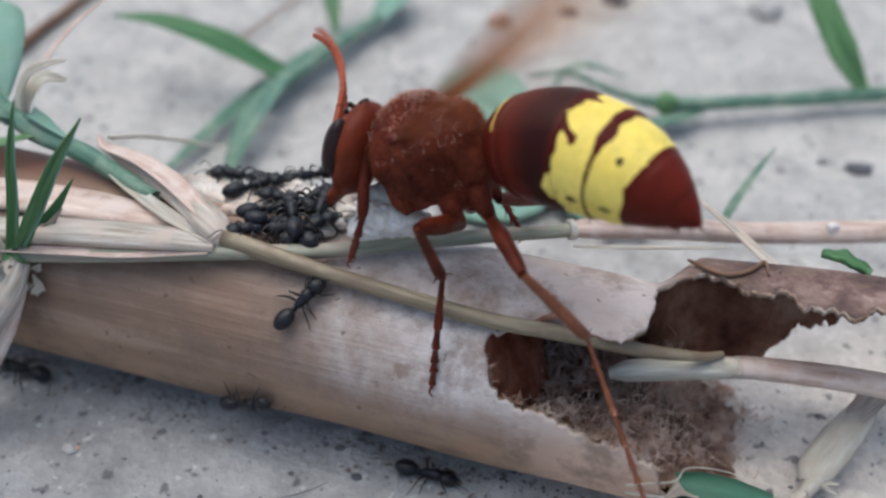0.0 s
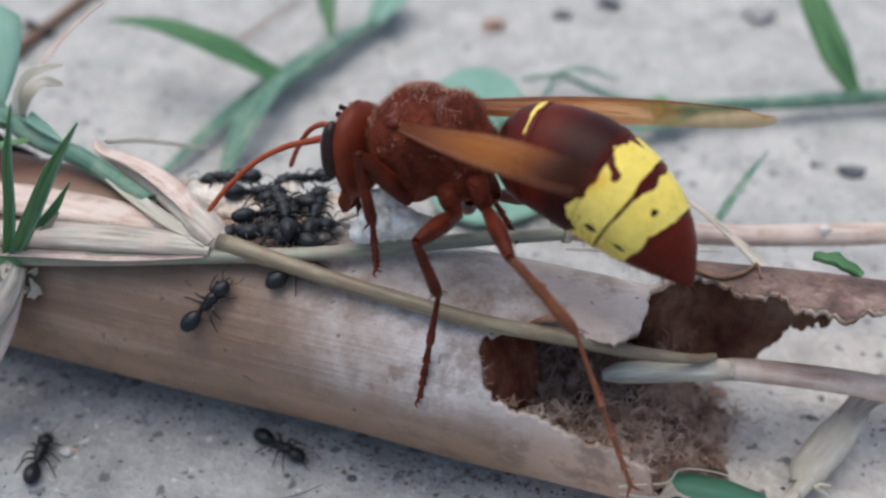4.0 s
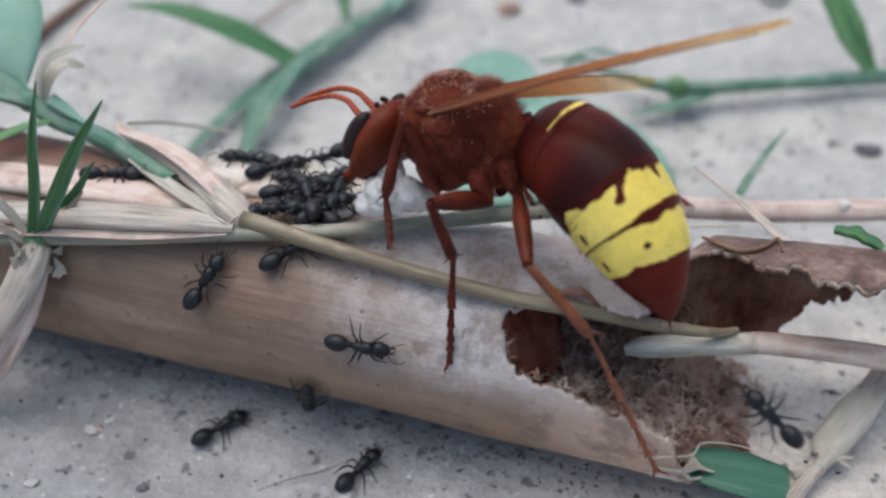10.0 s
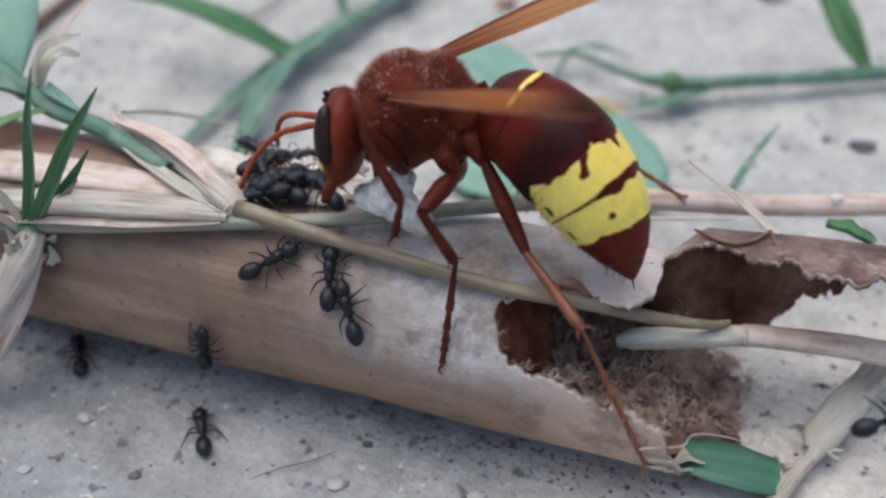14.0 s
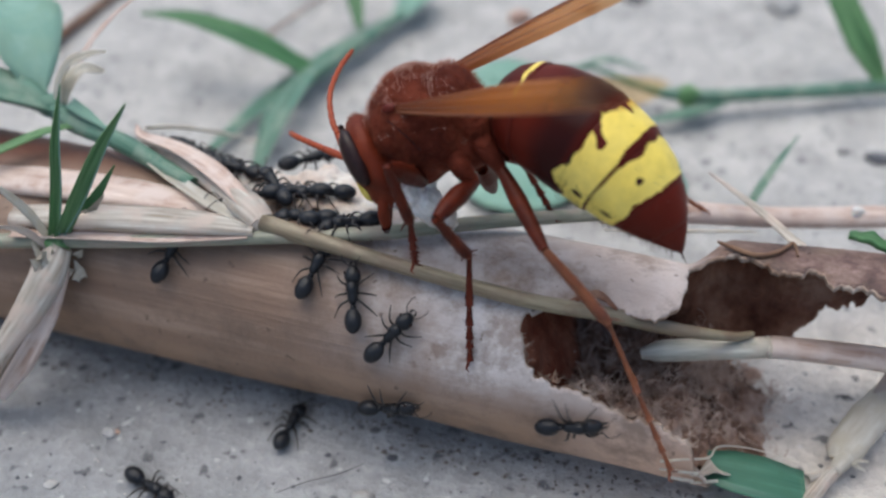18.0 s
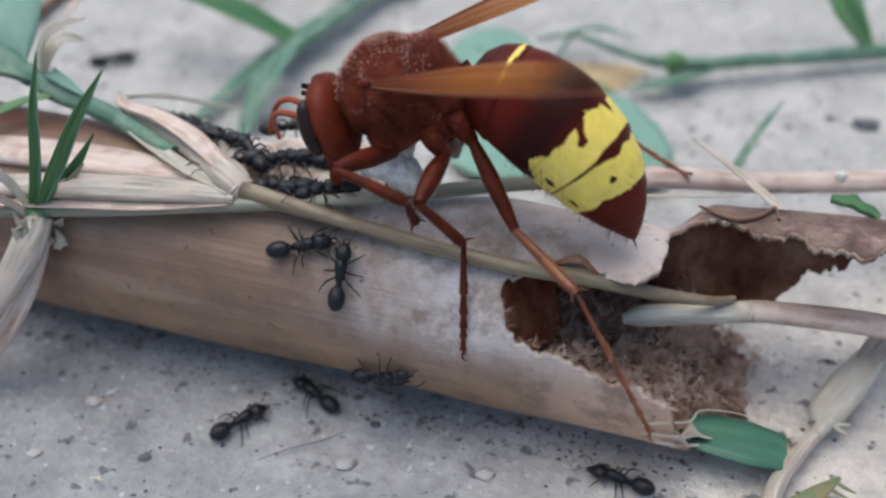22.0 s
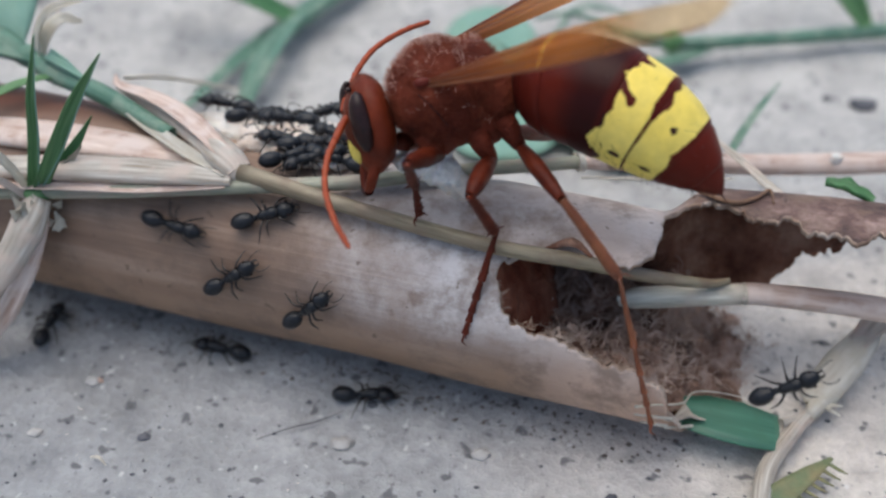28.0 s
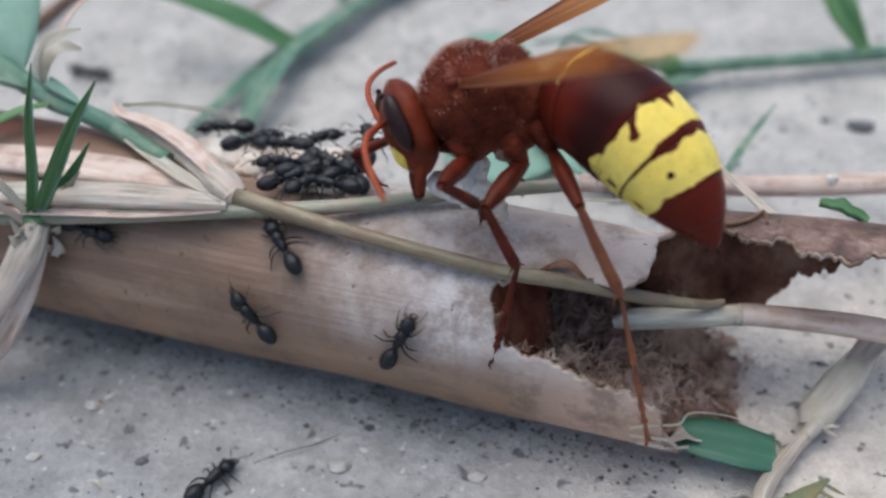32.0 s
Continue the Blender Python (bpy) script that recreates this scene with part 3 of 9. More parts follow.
def build_stalk():
    s_, d_ = np.concatenate((np.arange(-46, 3.9, 0.5), np.arange(4.0, 32.0, 0.14))), np.arange(-90, 270.1, 2.0)
    cols, rows_ = len(d_), len(s_)
    verts, outer, inner = [], {}, {}
    keep = [[stalk_kept(s + 0.07, d + 1.0) for d in d_[:-1]] for s in s_[:-1]]
    me_faces, mats, uvs = [], [], []
    # the torn edges run smoothly from cell to cell
    spot, near = {}, {}
    for i in range(rows_ - 1):
        for j in range(cols - 1):
            if not keep[i][j]:
                continue
            for (di, dj), (a, b) in zip(((0, -1), (1, 0), (0, 1), (-1, 0)), (((i, j), (i + 1, j)), ((i + 1, j), (i + 1, j + 1)), ((i + 1, j + 1), (i, j + 1)), ((i, j + 1), (i, j)))):
                u, w = i + di, j + dj
                if 0 <= w < cols - 1 and (u > rows_ - 2 or u < 0 or not keep[u][w]):
                    near.setdefault(a, set()).add(b)
                    near.setdefault(b, set()).add(a)
    for q in near:
        spot[q] = (s_[q[0]], d_[q[1]])
    for _ in range(2):
        spot = {q: (0.4 * spot[q][0] + 0.6 * sum(spot[k][0] for k in near[q]) / len(near[q]), 0.4 * spot[q][1] + 0.6 * sum(spot[k][1] for k in near[q]) / len(near[q])) if 1 < q[1] < cols - 2 and q[0] > 1 else spot[q] for q in spot}

    def vert(i, j, store, r):
        key = (i, j)
        if key not in store:
            store[key] = len(verts)
            s, d = spot.get(key, (s_[i], d_[j]))
            if s > 4 and 0 < j < cols - 1:
                s, d = s + 0.10 * noise.noise(Vector((s * 4, d * 0.5, 2.0))), d + 2.0 * noise.noise(Vector((s * 3, d * 0.35, 8.0)))
            verts.append(stalk_point(s, d, r) * MM)
        return store[key]

    def face(q, m, uv):
        me_faces.append(q)
        mats.append(m)
        uvs.extend(uv)
    for i in range(rows_ - 1):
        for j in range(cols - 1):
            if not keep[i][j]:
                continue
            ids = [(i, j), (i + 1, j), (i + 1, j + 1), (i, j + 1)]
            o = [vert(a, b, outer, RS) for a, b in ids]
            n_ = [vert(a, b, inner, RS - 0.32) for a, b in ids]
            uv = [(s_[a] / 100, d_[b] / 180) for a, b in ids]
            face(o, 0, uv)
            face(n_[::-1], 1, uv[::-1])
            for (di, dj), (a, b) in zip(((0, -1), (1, 0), (0, 1), (-1, 0)), ((0, 1), (1, 2), (2, 3), (3, 0))):
                u, w = i + di, j + dj
                if w == -1 or w == cols - 1:
                    continue
                if not (0 <= u < rows_ - 1) or not keep[u][w]:
                    face([o[b], o[a], n_[a], n_[b]], 2, [uv[b], uv[a], uv[a], uv[b]])
    me = bpy.data.meshes.new("shell")
    me.from_pydata(verts, [], me_faces)
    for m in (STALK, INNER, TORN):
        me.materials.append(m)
    me.polygons.foreach_set("material_index", mats)
    me.polygons.foreach_set("use_smooth", [True] * len(me_faces))
    layer = me.uv_layers.new(name="UVMap")
    layer.data.foreach_set("uv", np.array(uvs, dtype=float).ravel())
    stalk = holder("dry_stalk", "thick weathered buff reed stalk, torn open at one end", "stalk")
    shell = new("shell", me)
    shell.parent = stalk
    # rotting pith inside the opening
    rnd = random.Random(4)

    def pith_height(s, n):
        """Felted bed of rotten pith; it thins out towards the open end."""
        wall = 0.5 + RS - math.sqrt((RS - 0.4) ** 2 - min(abs(n), 4.9) ** 2)
        lump = 2.0 * noise.noise(Vector((s * 0.6, n * 0.75, 5.0))) + 1.2 * noise.noise(Vector((s * 1.4, n * 1.4, 2.0))) + 0.35 * noise.noise(Vector((s * 4.2, n * 4.2, 7.0))) + 0.16 * noise.noise(Vector((s * 9, n * 9, 1.0)))
        rise = 3.1 * smooth(4.4, 7.0, s) * (1 - 0.8 * smooth(13.5, 19.5, s)) * smooth(6.0 + 3.5 * smooth(12.0, 15.0, s), 2.6 + 2.2 * smooth(12.0, 15.0, s), n)
        fade = 1 - smooth(13.2, 20.5 - 0.3 * abs(n - 0.5), s + 0.8 * noise.noise(Vector((s * 0.5, n * 0.6, 3.0))))
        return max(-0.3, (wall * (1 - smooth(11.5, 15, s)) + rise + lump * 0.8) * fade - 0.3 * (1 - fade))
    bm = bmesh.new()
    ss, nn = np.arange(4.6, 20.6, 0.11), np.arange(-4.9, 8.6, 0.11)
    grid = []
    for s in ss:
        row = []
        for n in nn:
            c = AXIS + ALONG * s + ACROSS * n
            row.append(bm.verts.new((c.x, c.y, pith_height(s, n))))
        grid.append(row)
    for s, r0, r1 in zip(ss, grid, grid[1:]):
        for k in range(len(nn) - 1):
            if r0[k].co.z > -0.25 and nn[k] < 5.2 + 3.4 * smooth(12.6, 14.6, s) and nn[k] > -4.9 + 0.5 * max(0.0, s - 11):
                bm.faces.new((r0[k], r1[k], r1[k + 1], r0[k + 1]))
    bmesh.ops.delete(bm, geom=[v for v in bm.verts if not v.link_faces], context="VERTS")
    part("pith", bm, PITH, stalk, "crumbling brown rotten pith")
    # the inner wall that closes the stalk behind the opening
    bm = bmesh.new()
    grid = []
    for z in np.arange(0.5, 11.3, 0.3):
        row = []
        for n in np.arange(-5.4, 5.5, 0.3):
            reach = math.sqrt(max(0.0, (RS - 0.36) ** 2 - (z - RS) ** 2))
            m_ = max(-reach, min(reach, n))
            s = 4.3 + 3.0 * smooth(11.2, 3.5, z) * (1 - 0.3 * smooth(0, 5, abs(n))) + 0.25 * noise.noise(Vector((n * 0.8, z * 0.8, 4.0)))
            c = AXIS + ALONG * s + ACROSS * m_
            row.append(bm.verts.new((c.x, c.y, z)))
        grid.append(row)
    for r0, r1 in zip(grid, grid[1:]):
        for k in range(len(r0) - 1):
            bm.faces.new((r0[k], r0[k + 1], r1[k + 1], r1[k]))
    part("inner_wall", bm, SEPTUM, stalk, "reddish-brown inner wall")
    bm = bmesh.new()
    for k in range(2700):
        s = rnd.uniform(5.6, 19.5)
        n = rnd.uniform(-4.4 + 0.45 * max(0, s - 9), 4.2 + 3.2 * smooth(12.6, 14.6, s))
        if noise.noise(Vector((s * 0.8, n * 0.8, 12.0))) < -0.12 + 0.05 * max(0, s - 13):
            continue
        c = AXIS + ALONG * s + ACROSS * n
        c.z = pith_height(s, n) - 0.05
        d = Vector((rnd.uniform(-1, 1), rnd.uniform(-1, 1), rnd.uniform(0.0, 0.9))).normalized() * rnd.uniform(0.35, 1.5)
        e = Vector((rnd.uniform(-1, 1), rnd.uniform(-1, 1), rnd.uniform(-0.2, 0.8))) * 0.9
        w = rnd.uniform(0.012, 0.03) if k % 9 else rnd.uniform(0.04, 0.07)
        g = Vector((rnd.uniform(-1, 1), rnd.uniform(-1, 1), rnd.uniform(-0.4, 0.6))) * 0.5
        tube([c, c + d * 0.35 + e * 0.45, c + d * 0.75 + e * 0.3 + g, c + d], [w, w, w * 0.8, w * 0.4], 4, 3, bm=bm)
    tagged(part("loose_fibre", bm, FIBRE, stalk, "thin pale torn fibres"), kind="stuff")
    bm = bmesh.new()
    for k in range(560):
        s = rnd.uniform(4.5, 15)
        if noise.noise(Vector((s * 1.7, 0, 6.0))) < -0.15:
            continue
        deg = np.interp(s, [4.5, 5.6, 8.8, 9.9, 12.3, 14.5], [49, 25, 23, 16, 12, 3])
        c = stalk_point(s, deg - 1, RS - 0.3)
        d = Vector((rnd.uniform(-0.5, 1), rnd.uniform(0.0, 0.9), rnd.uniform(-0.2, 0.35))).normalized() * (0.12 + 0.75 * rnd.random() ** 3)
        w = rnd.uniform(0.012, 0.06) * rnd.uniform(0.4, 1)
        tube([c, c + d * 0.6, c + d + Vector((0, 0, -0.1))], [w, w * 0.8, w * 0.3], 4, 2, bm=bm)
    tagged(part("frayed_edge", bm, TORN, stalk, "frayed pale torn edge"), kind="stuff")
    # splinter on the tongue between the two openings
    bm = tube([stalk_point(6.8, 66, RS + 0.2), stalk_point(8.2, 71, RS + 0.55), stalk_point(9.4, 67, RS + 0.2)], [0.12, 0.35, 0.1], 8, 5, 0.5)
    part("raised_splinter", bm, INNER, stalk, "dark raised splinter")


def surface(s, v):
    """The crawling surface: ground in front (v below 0), over the stalk, ground behind. Returns the place and the normal."""
    turn = 250.0
    vmax = RS * radians(turn)

    def flat(n):
        p = AXIS + ALONG * s + ACROSS * n
        return Vector((p.x, p.y, ground_height(p.x, p.y))), Vector((0, 0, 1))

    def round_(v):
        deg = -35 + math.degrees(v / RS)
        p = stalk_point(s, deg)
        a = radians(deg)
        return p, (ACROSS * (-math.cos(a)) + Vector((0, 0, math.sin(a)))).normalized()
    if v <= -0.6:
        return flat(v - 4.4)
    if v >= vmax + 1.2:
        return flat(v - vmax + 6.2)
    if 1.0 <= v <= vmax - 1.2:
        return round_(v)
    if v < 1.0:
        f = smooth(-0.6, 1.0, v)
        (p, n), (q, m) = flat(-5.0), round_(1.0)
    else:
        f = smooth(-1.2, 1.2, v - vmax)
        (p, n), (q, m) = round_(vmax - 1.2), flat(7.4)
    return p.lerp(q, f), n.lerp(m, f).normalized()


def standing(s, v, heading, lift=0.0):
    """The pose of a small animal on that surface; heading 0 runs along the stalk, 90 up and over it."""
    p, n = surface(s, v)
    px, _ = surface(s + 0.1, v)
    ex = px - p
    ex = (ex - n * ex.dot(n)).normalized()
    ey = n.cross(ex)
    h = radians(heading)
    f = ex * math.cos(h) + ey * math.sin(h)
    left = n.cross(f)
    m = Matrix((f, left, n)).transposed().to_4x4()
    m.translation = (p + n * lift) * MM
    return m


# ---- plants round the stalk ----
def build_plants():
    # straw-green stem that crosses the stalk
    stem = holder("fallen_grass", "thin straw-green grass stem lying across the stalk", "grass stem")
    part("culm", tube([(-11.1, -3.6, 12.8), (-4.5, -6.1, 12.2), (2.7, -8.7, 11.75), (7.53, -9.73, 11.45), (11.7, -9.05, 9.65), (15.2, -7.5, 7.65), (16.6, -6.9, 7.25)], [0.55, 0.42, 0.42, 0.42, 0.38, 0.28, 0.2], 12, 8, ridge=0.05), STRAW, stem)
    bm = bmesh.new()
    ball(bm, (-11.4, -3.5, 12.8), (0.75, 0.62, 0.62), None, 14, 9, 0.25, 2)
    part("node", bm, PALESHEATH, stem, "swollen pale stem node")
    bm = tube([(-11.1, -3.6, 12.9), (-12.0, -2.5, 13.1), (-14.8, 1.3, 12.5), (-17.5, 3.9, 12.4), (-19.7, 5.5, 12.4)], [0.75, 0.95, 0.85, 0.65, 0.2], 14, 7, 0.55, 0.06)
    part("sheath", bm, PALESHEATH, stem, "dry rosy-and-cream striped leaf sheath")
    bm = blade([(-11.7, -3.1, 13.3), (-14.3, 0.3, 13.4), (-16.9, 2.9, 13.3), (-19.3, 4.6, 13.1), (-19.8, 5.6, 13.3)], [0.9, 1.3, 1.0, 0.6, 0.1], 0.5, 0.08)
    part("sheath_edge", bm, PINKSHEATH, stem, "rosy papery sheath edge")
    bm = blade([(-11.8, -4.0, 12.9), (-14.3, -1.9, 12.8), (-17.0, 0.9, 12.6), (-18.6, 2.2, 12.8)], [0.5, 0.9, 0.8, 0.1], 0.6, 0.08)
    part("sheath_flap", bm, PAPER, stem, "cream papery flap")
    # the green stem that comes out of the sheath
    green = holder("grass_shoot", "bluish-green grass shoot with dry sheath and tufted leaves", "grass")
    part("culm", tube([(-15.6, 0.4, 12.5), (-20.6, 4.5, 12.7), (-23.7, 6.2, 12.9), (-26.4, 8.4, 13.2), (-31.5, 10.6, 13.0)], [0.45, 0.62, 0.60, 0.7, 0.65], 12, 7), TEAL, green)
    bm = bmesh.new()
    ball(bm, (-25.6, 7.9, 13.2), (1.0, 0.85, 0.8), None, 14, 9, 0.2, 5)
    part("node", bm, TEAL, green, "green swollen node")
    part("leaf", blade([(-26.5, 8.7, 13.6), (-27.0, 10.2, 15.0), (-28.0, 12.6, 16.2), (-30.5, 15.5, 16.4)], [0.9, 3.4, 5.2, 3.0], 0.35, 0.1), PALETEAL, green, "broad bluish-green leaf")
    part("leaf", blade([(-25.0, 7.2, 13.3), (-27.2, 7.6, 14.0), (-30.0, 8.4, 14.2), (-33.0, 9.2, 13.6)], [0.8, 2.6, 3.2, 2.4], 0.45, 0.1), TEAL, green, "bluish-green leaf base")
    part("dry_curl", blade([(-24.9, 7.4, 13.3), (-24.6, 7.6, 14.9), (-23.6, 7.2, 16.6), (-22.3, 6.6, 17.6), (-21.0, 6.2, 18.1)], [0.7, 0.9, 0.8, 0.5, 0.1], 0.6, 0.08, up=(-0.6, -0.5, 0.8)), PAPER, green, "curled cream papery sheath")
    part("dry_curl", blade([(-24.6, 7.5, 13.3), (-24.0, 7.6, 14.8), (-23.2, 8.2, 15.6), (-22.1, 8.7, 15.2)], [0.9, 1.1, 0.9, 0.2], 0.6, 0.08, up=(-0.5, -0.6, 0.8)), PAPER, green, "pale green curled sheath")
    part("dry_wisp", blade([(-23.0, 7.2, 16.8), (-22.0, 8.0, 18.0), (-20.6, 9.0, 19.2), (-19.0, 10.0, 20.2)], [0.5, 0.5, 0.3, 0.05], 0.5, 0.06), PINKSHEATH, green, "rosy dry wisp")
    part("node_scale", blade([(-24.2, 6.9, 13.9), (-23.0, 5.9, 13.8), (-21.2, 4.6, 13.5)], [0.9, 0.8, 0.1], 0.7, 0.08), PALETEAL, green, "whitish green bract")
    part("blade", blade([(-23.4, 6.0, 13.0), (-25.3, 4.8, 13.2), (-27.5, 3.2, 13.0), (-30, 2.0, 12.6)], [0.35, 0.75, 0.8, 0.5], 0.5, 0.08), GREEN, green, "narrow green blade")
    # dry sheath lying along the stalk, with a thin straw behind
    dry = holder("dry_sheath", "dry cream and rosy striped sheath lying along the stalk", "dry leaf")
    part("sheath", tube([(-11.5, -3.9, 12.6), (-14.3, -3.4, 12.6), (-17.4, -2.7, 12.3), (-21.4, -2.0, 12.0), (-26, -0.9, 11.3)], [0.55, 0.85, 1.0, 1.0, 0.8], 14, 7, 0.55, 0.05), PALESHEATH, dry)
    part("edge", blade([(-11.9, -4.5, 12.5), (-16.6, -4.1, 12.0), (-21.0, -3.3, 11.6), (-26.0, -2.2, 10.9)], [0.2, 0.7, 0.8, 0.7], 0.4, 0.08), PINKSHEATH, dry, "rosy sheath edge")
    part("wide_sheath", tube([(-13.4, -1.4, 12.0), (-16.0, -0.8, 12.1), (-20.0, 0.4, 12.0), (-26.0, 2.2, 11.6), (-33.0, 4.2, 11.0)], [0.5, 1.0, 1.25, 1.3, 1.2], 16, 6, 0.35, 0.06), PINKSHEATH, dry, "broad rosy papery sheath")
    under = holder("grass_runner", "grey-green grass runner with rosy sheath lying along the stalk", "grass stem")
    part("culm", tube([(-32.0, -0.6, 9.0), (-26.0, -1.9, 10.2), (-19.0, -3.4, 11.4), (-12.2, -4.0, 12.1), (-5.1, -4.4, 12.65), (2.0, -3.0, 12.4), (8.6, -0.8, 11.2)], [0.45, 0.45, 0.45, 0.45, 0.42, 0.42, 0.40], 12, 7, ridge=0.04), GREYSTEM, under)
    part("sheath", tube([(8.2, -0.9, 11.25), (9.6, -0.4, 11.0), (14.0, 1.1, 9.8), (20.0, 3.4, 7.6), (27.0, 5.6, 5.9), (36.0, 7.6, 4.6)], [0.42, 0.72, 0.80, 0.78, 0.85, 0.8], 14, 6, 0.75, 0.05), PINKSHEATH, under, "rosy-brown dry sheath")
    part("straw", tube([(8.4, -1.9, 10.9), (13.0, -0.8, 9.9), (18.0, 0.4, 8.9)], [0.12, 0.2, 0.08], 6, 5, 0.5), PAPER, under, "pale loose straw")
    part("sheath_mouth", tube([(8.15, -0.9, 11.3), (8.5, -0.8, 11.25)], [0.70, 0.76], 14, 3, 0.75), PAPER, under, "pale cut sheath edge")
    # upright tuft in front of the runner, with its broken dry base
    tuft = holder("grass_tuft", "small dark green grass tuft with a dry broken base", "grass")
    for pts, w, m in (
        ([(-23.4, -2.6, 10.9), (-22.5, -2.8, 14.6), (-21.8, -3.1, 18.0), (-20.7, -3.4, 21.7)], [0.7, 0.65, 0.5, 0.06], GREEN),
        ([(-23.0, -2.7, 11.0), (-21.3, -3.2, 14.3), (-19.3, -3.8, 18.0), (-17.2, -4.4, 21.2)], [0.8, 0.95, 0.75, 0.06], GREEN),
        ([(-22.8, -2.4, 10.9), (-21.4, -2.0, 12.6), (-20.4, -1.7, 13.8), (-19.4, -1.4, 15.2)], [0.6, 0.7, 0.5, 0.06], DARKGREEN),
        ([(-22.6, -2.5, 10.9), (-21.2, -2.2, 12.4), (-20.2, -1.9, 13.5)], [0.5, 0.5, 0.06], GREYSTEM),
        ([(-23.6, -2.7, 10.9), (-24.2, -3.0, 13.0), (-24.9, -3.4, 14.6), (-25.6, -3.7, 15.8)], [0.4, 0.55, 0.45, 0.06], PAPER),
        ([(-23.6, -2.9, 10.5), (-24.8, -3.2, 12.0), (-26.2, -3.6, 12.6)], [0.4, 0.45, 0.06], PALESHEATH)):
        part("blade", blade(pts, w, 0.5, 0.08, up=(0.5, -1, 0.3)), m, tuft)
    for pts in ([(-22.9, -2.9, 11.4), (-22.15, -3.0, 14.6), (-21.5, -3.3, 18.0), (-20.68, -3.45, 21.7)], [(-22.6, -2.9, 11.4), (-20.85, -3.4, 14.2), (-18.95, -4.0, 17.9), (-17.18, -4.45, 21.2)]):
        part("margin", tube(pts, [0.05, 0.06, 0.05, 0.02], 5, 5), PALETEAL, tuft, "pale leaf margin")
    bm = bmesh.new()
    ball(bm, (-23.2, -2.7, 10.6), (0.75, 0.7, 0.85), None, 12, 8, 0.4, 8)
    part("crown", bm, GREEN, tuft, "yellow-green tuft crown")
    rnd = random.Random(11)
    part("dry_base", tube([(-22.9, -3.0, 10.7), (-23.8, -4.0, 9.2), (-25.4, -5.0, 6.8), (-27.4, -5.6, 4.0), (-29.0, -5.8, 1.0)], [0.75, 1.25, 1.15, 0.9, 0.6], 14, 6, 0.7, 0.08), PALESHEATH, tuft, "broken dry cream base sheath")
    for k in range(16):
        a = Vector((-23.0 + rnd.uniform(-1.3, 1.0), -3.4 + rnd.uniform(-0.9, 0.3), 9.7 + rnd.uniform(-0.6, 0.7)))
        b = a + Vector((rnd.uniform(-0.4, 0.7), rnd.uniform(-0.5, 0.1), rnd.uniform(0.3, 1.1)))
        part("shred", blade([a - (b - a) * 0.8, a, b], [0.4, 0.55, 0.08], 0.5, 0.06, 4, up=(0.3, -1, 0.2)), PAPER, tuft)
    part("dry_strip", blade([(-22.6, -3.9, 9.6), (-23.8, -5.2, 7.4), (-25.6, -6.2, 4.6), (-27.6, -6.6, 2.0)], [0.4, 1.1, 1.3, 0.9], 0.5, 0.08, up=(0.5, -1, 0.5)), PINKSHEATH, tuft, "rosy dry strip")
    # cut stem with its sheath over the opening
    cut = holder("cut_grass_stem", "cut grey-green grass stem with a rosy sheath", "grass stem")
    part("culm", tube([(10.3, -7.4, 6.2), (11.2, -7.4, 6.4), (12.4, -7.4, 6.5), (17.6, -7.0, 6.3)], [0.30, 0.60, 0.64, 0.62], 12, 6, ridge=0.05), CUTSTEM, cut)
    part("sheath", tube([(17.4, -7.0, 6.3), (19.0, -7.0, 6.2), (25.5, -7.2, 5.2), (34.0, -7.7, 3.0)], [0.68, 0.72, 0.8, 0.7], 14, 6, 0.8, 0.05), PINKSHEATH, cut, "rosy-cream dry sheath")
    part("sheath_mouth", tube([(17.35, -7.0, 6.3), (17.7, -7.0, 6.3)], [0.66, 0.76], 14, 3, 0.8), PAPER, cut, "pale cut sheath edge")
    # cut leaf and dry stalk in the front
    leaf = holder("cut_leaf", "short cut dark green grass leaf with pale clasping base", "leaf")
    part("blade", blade([(13.8, -12.0, 1.9), (15.2, -12.4, 1.9), (17.2, -12.9, 1.7), (19.3, -13.2, 1.2)], [2.2, 3.0, 3.2, 2.6], 0.06, 0.1), CUTGREEN, leaf)
    part("margin", tube([(10.5, -14.6, 5.3), (11.6, -14.8, 5.7), (13.4, -13.4, 4.2), (14.6, -11.2, 2.6), (16.5, -11.1, 2.3), (19.2, -11.7, 1.8)], [0.09, 0.06, 0.07, 0.05, 0.04, 0.03], 6, 6), PAPER, leaf, "pale leaf margin")
    part("base", blade([(12.2, -14.8, 4.5), (13.0, -14.0, 3.6), (13.8, -12.8, 2.5), (14.4, -12.3, 2.0)], [0.12, 0.35, 0.8, 1.7], 0.3, 0.1), PALESHEATH, leaf, "cream clasping leaf base")
    for a, b in (((10.5, -14.6, 4.7), (12.6, -14.6, 4.3)), ((10.9, -14.7, 4.2), (12.4, -14.7, 3.8)), ((12.2, -14.9, 3.9), (14.2, -13.2, 2.0))):
        part("base_tooth", tube([a, Vector(a).lerp(Vector(b), 0.5), b], [0.06, 0.09, 0.10], 6, 3), PAPER, leaf)
    part("stub", tube([(19.5, -12.5, 1.3), (20.6, -12.0, 1.2)], [0.30, 0.18], 8, 3), PALESHEATH, leaf)
    drystem = holder("dry_grass_stem", "pale dry jointed grass stem with papery sheaths", "grass stem")
    part("culm", tube([(17.2, -18.2, 0.7), (18.2, -15.4, 0.8), (20.4, -12.6, 1.0), (22.3, -10.7, 1.2), (26.9, -5.3, 1.8), (31.5, 0.2, 1.6)], [0.5, 0.55, 0.45, 0.4, 0.45, 0.4], 12, 6, ridge=0.05), PALESHEATH, drystem)
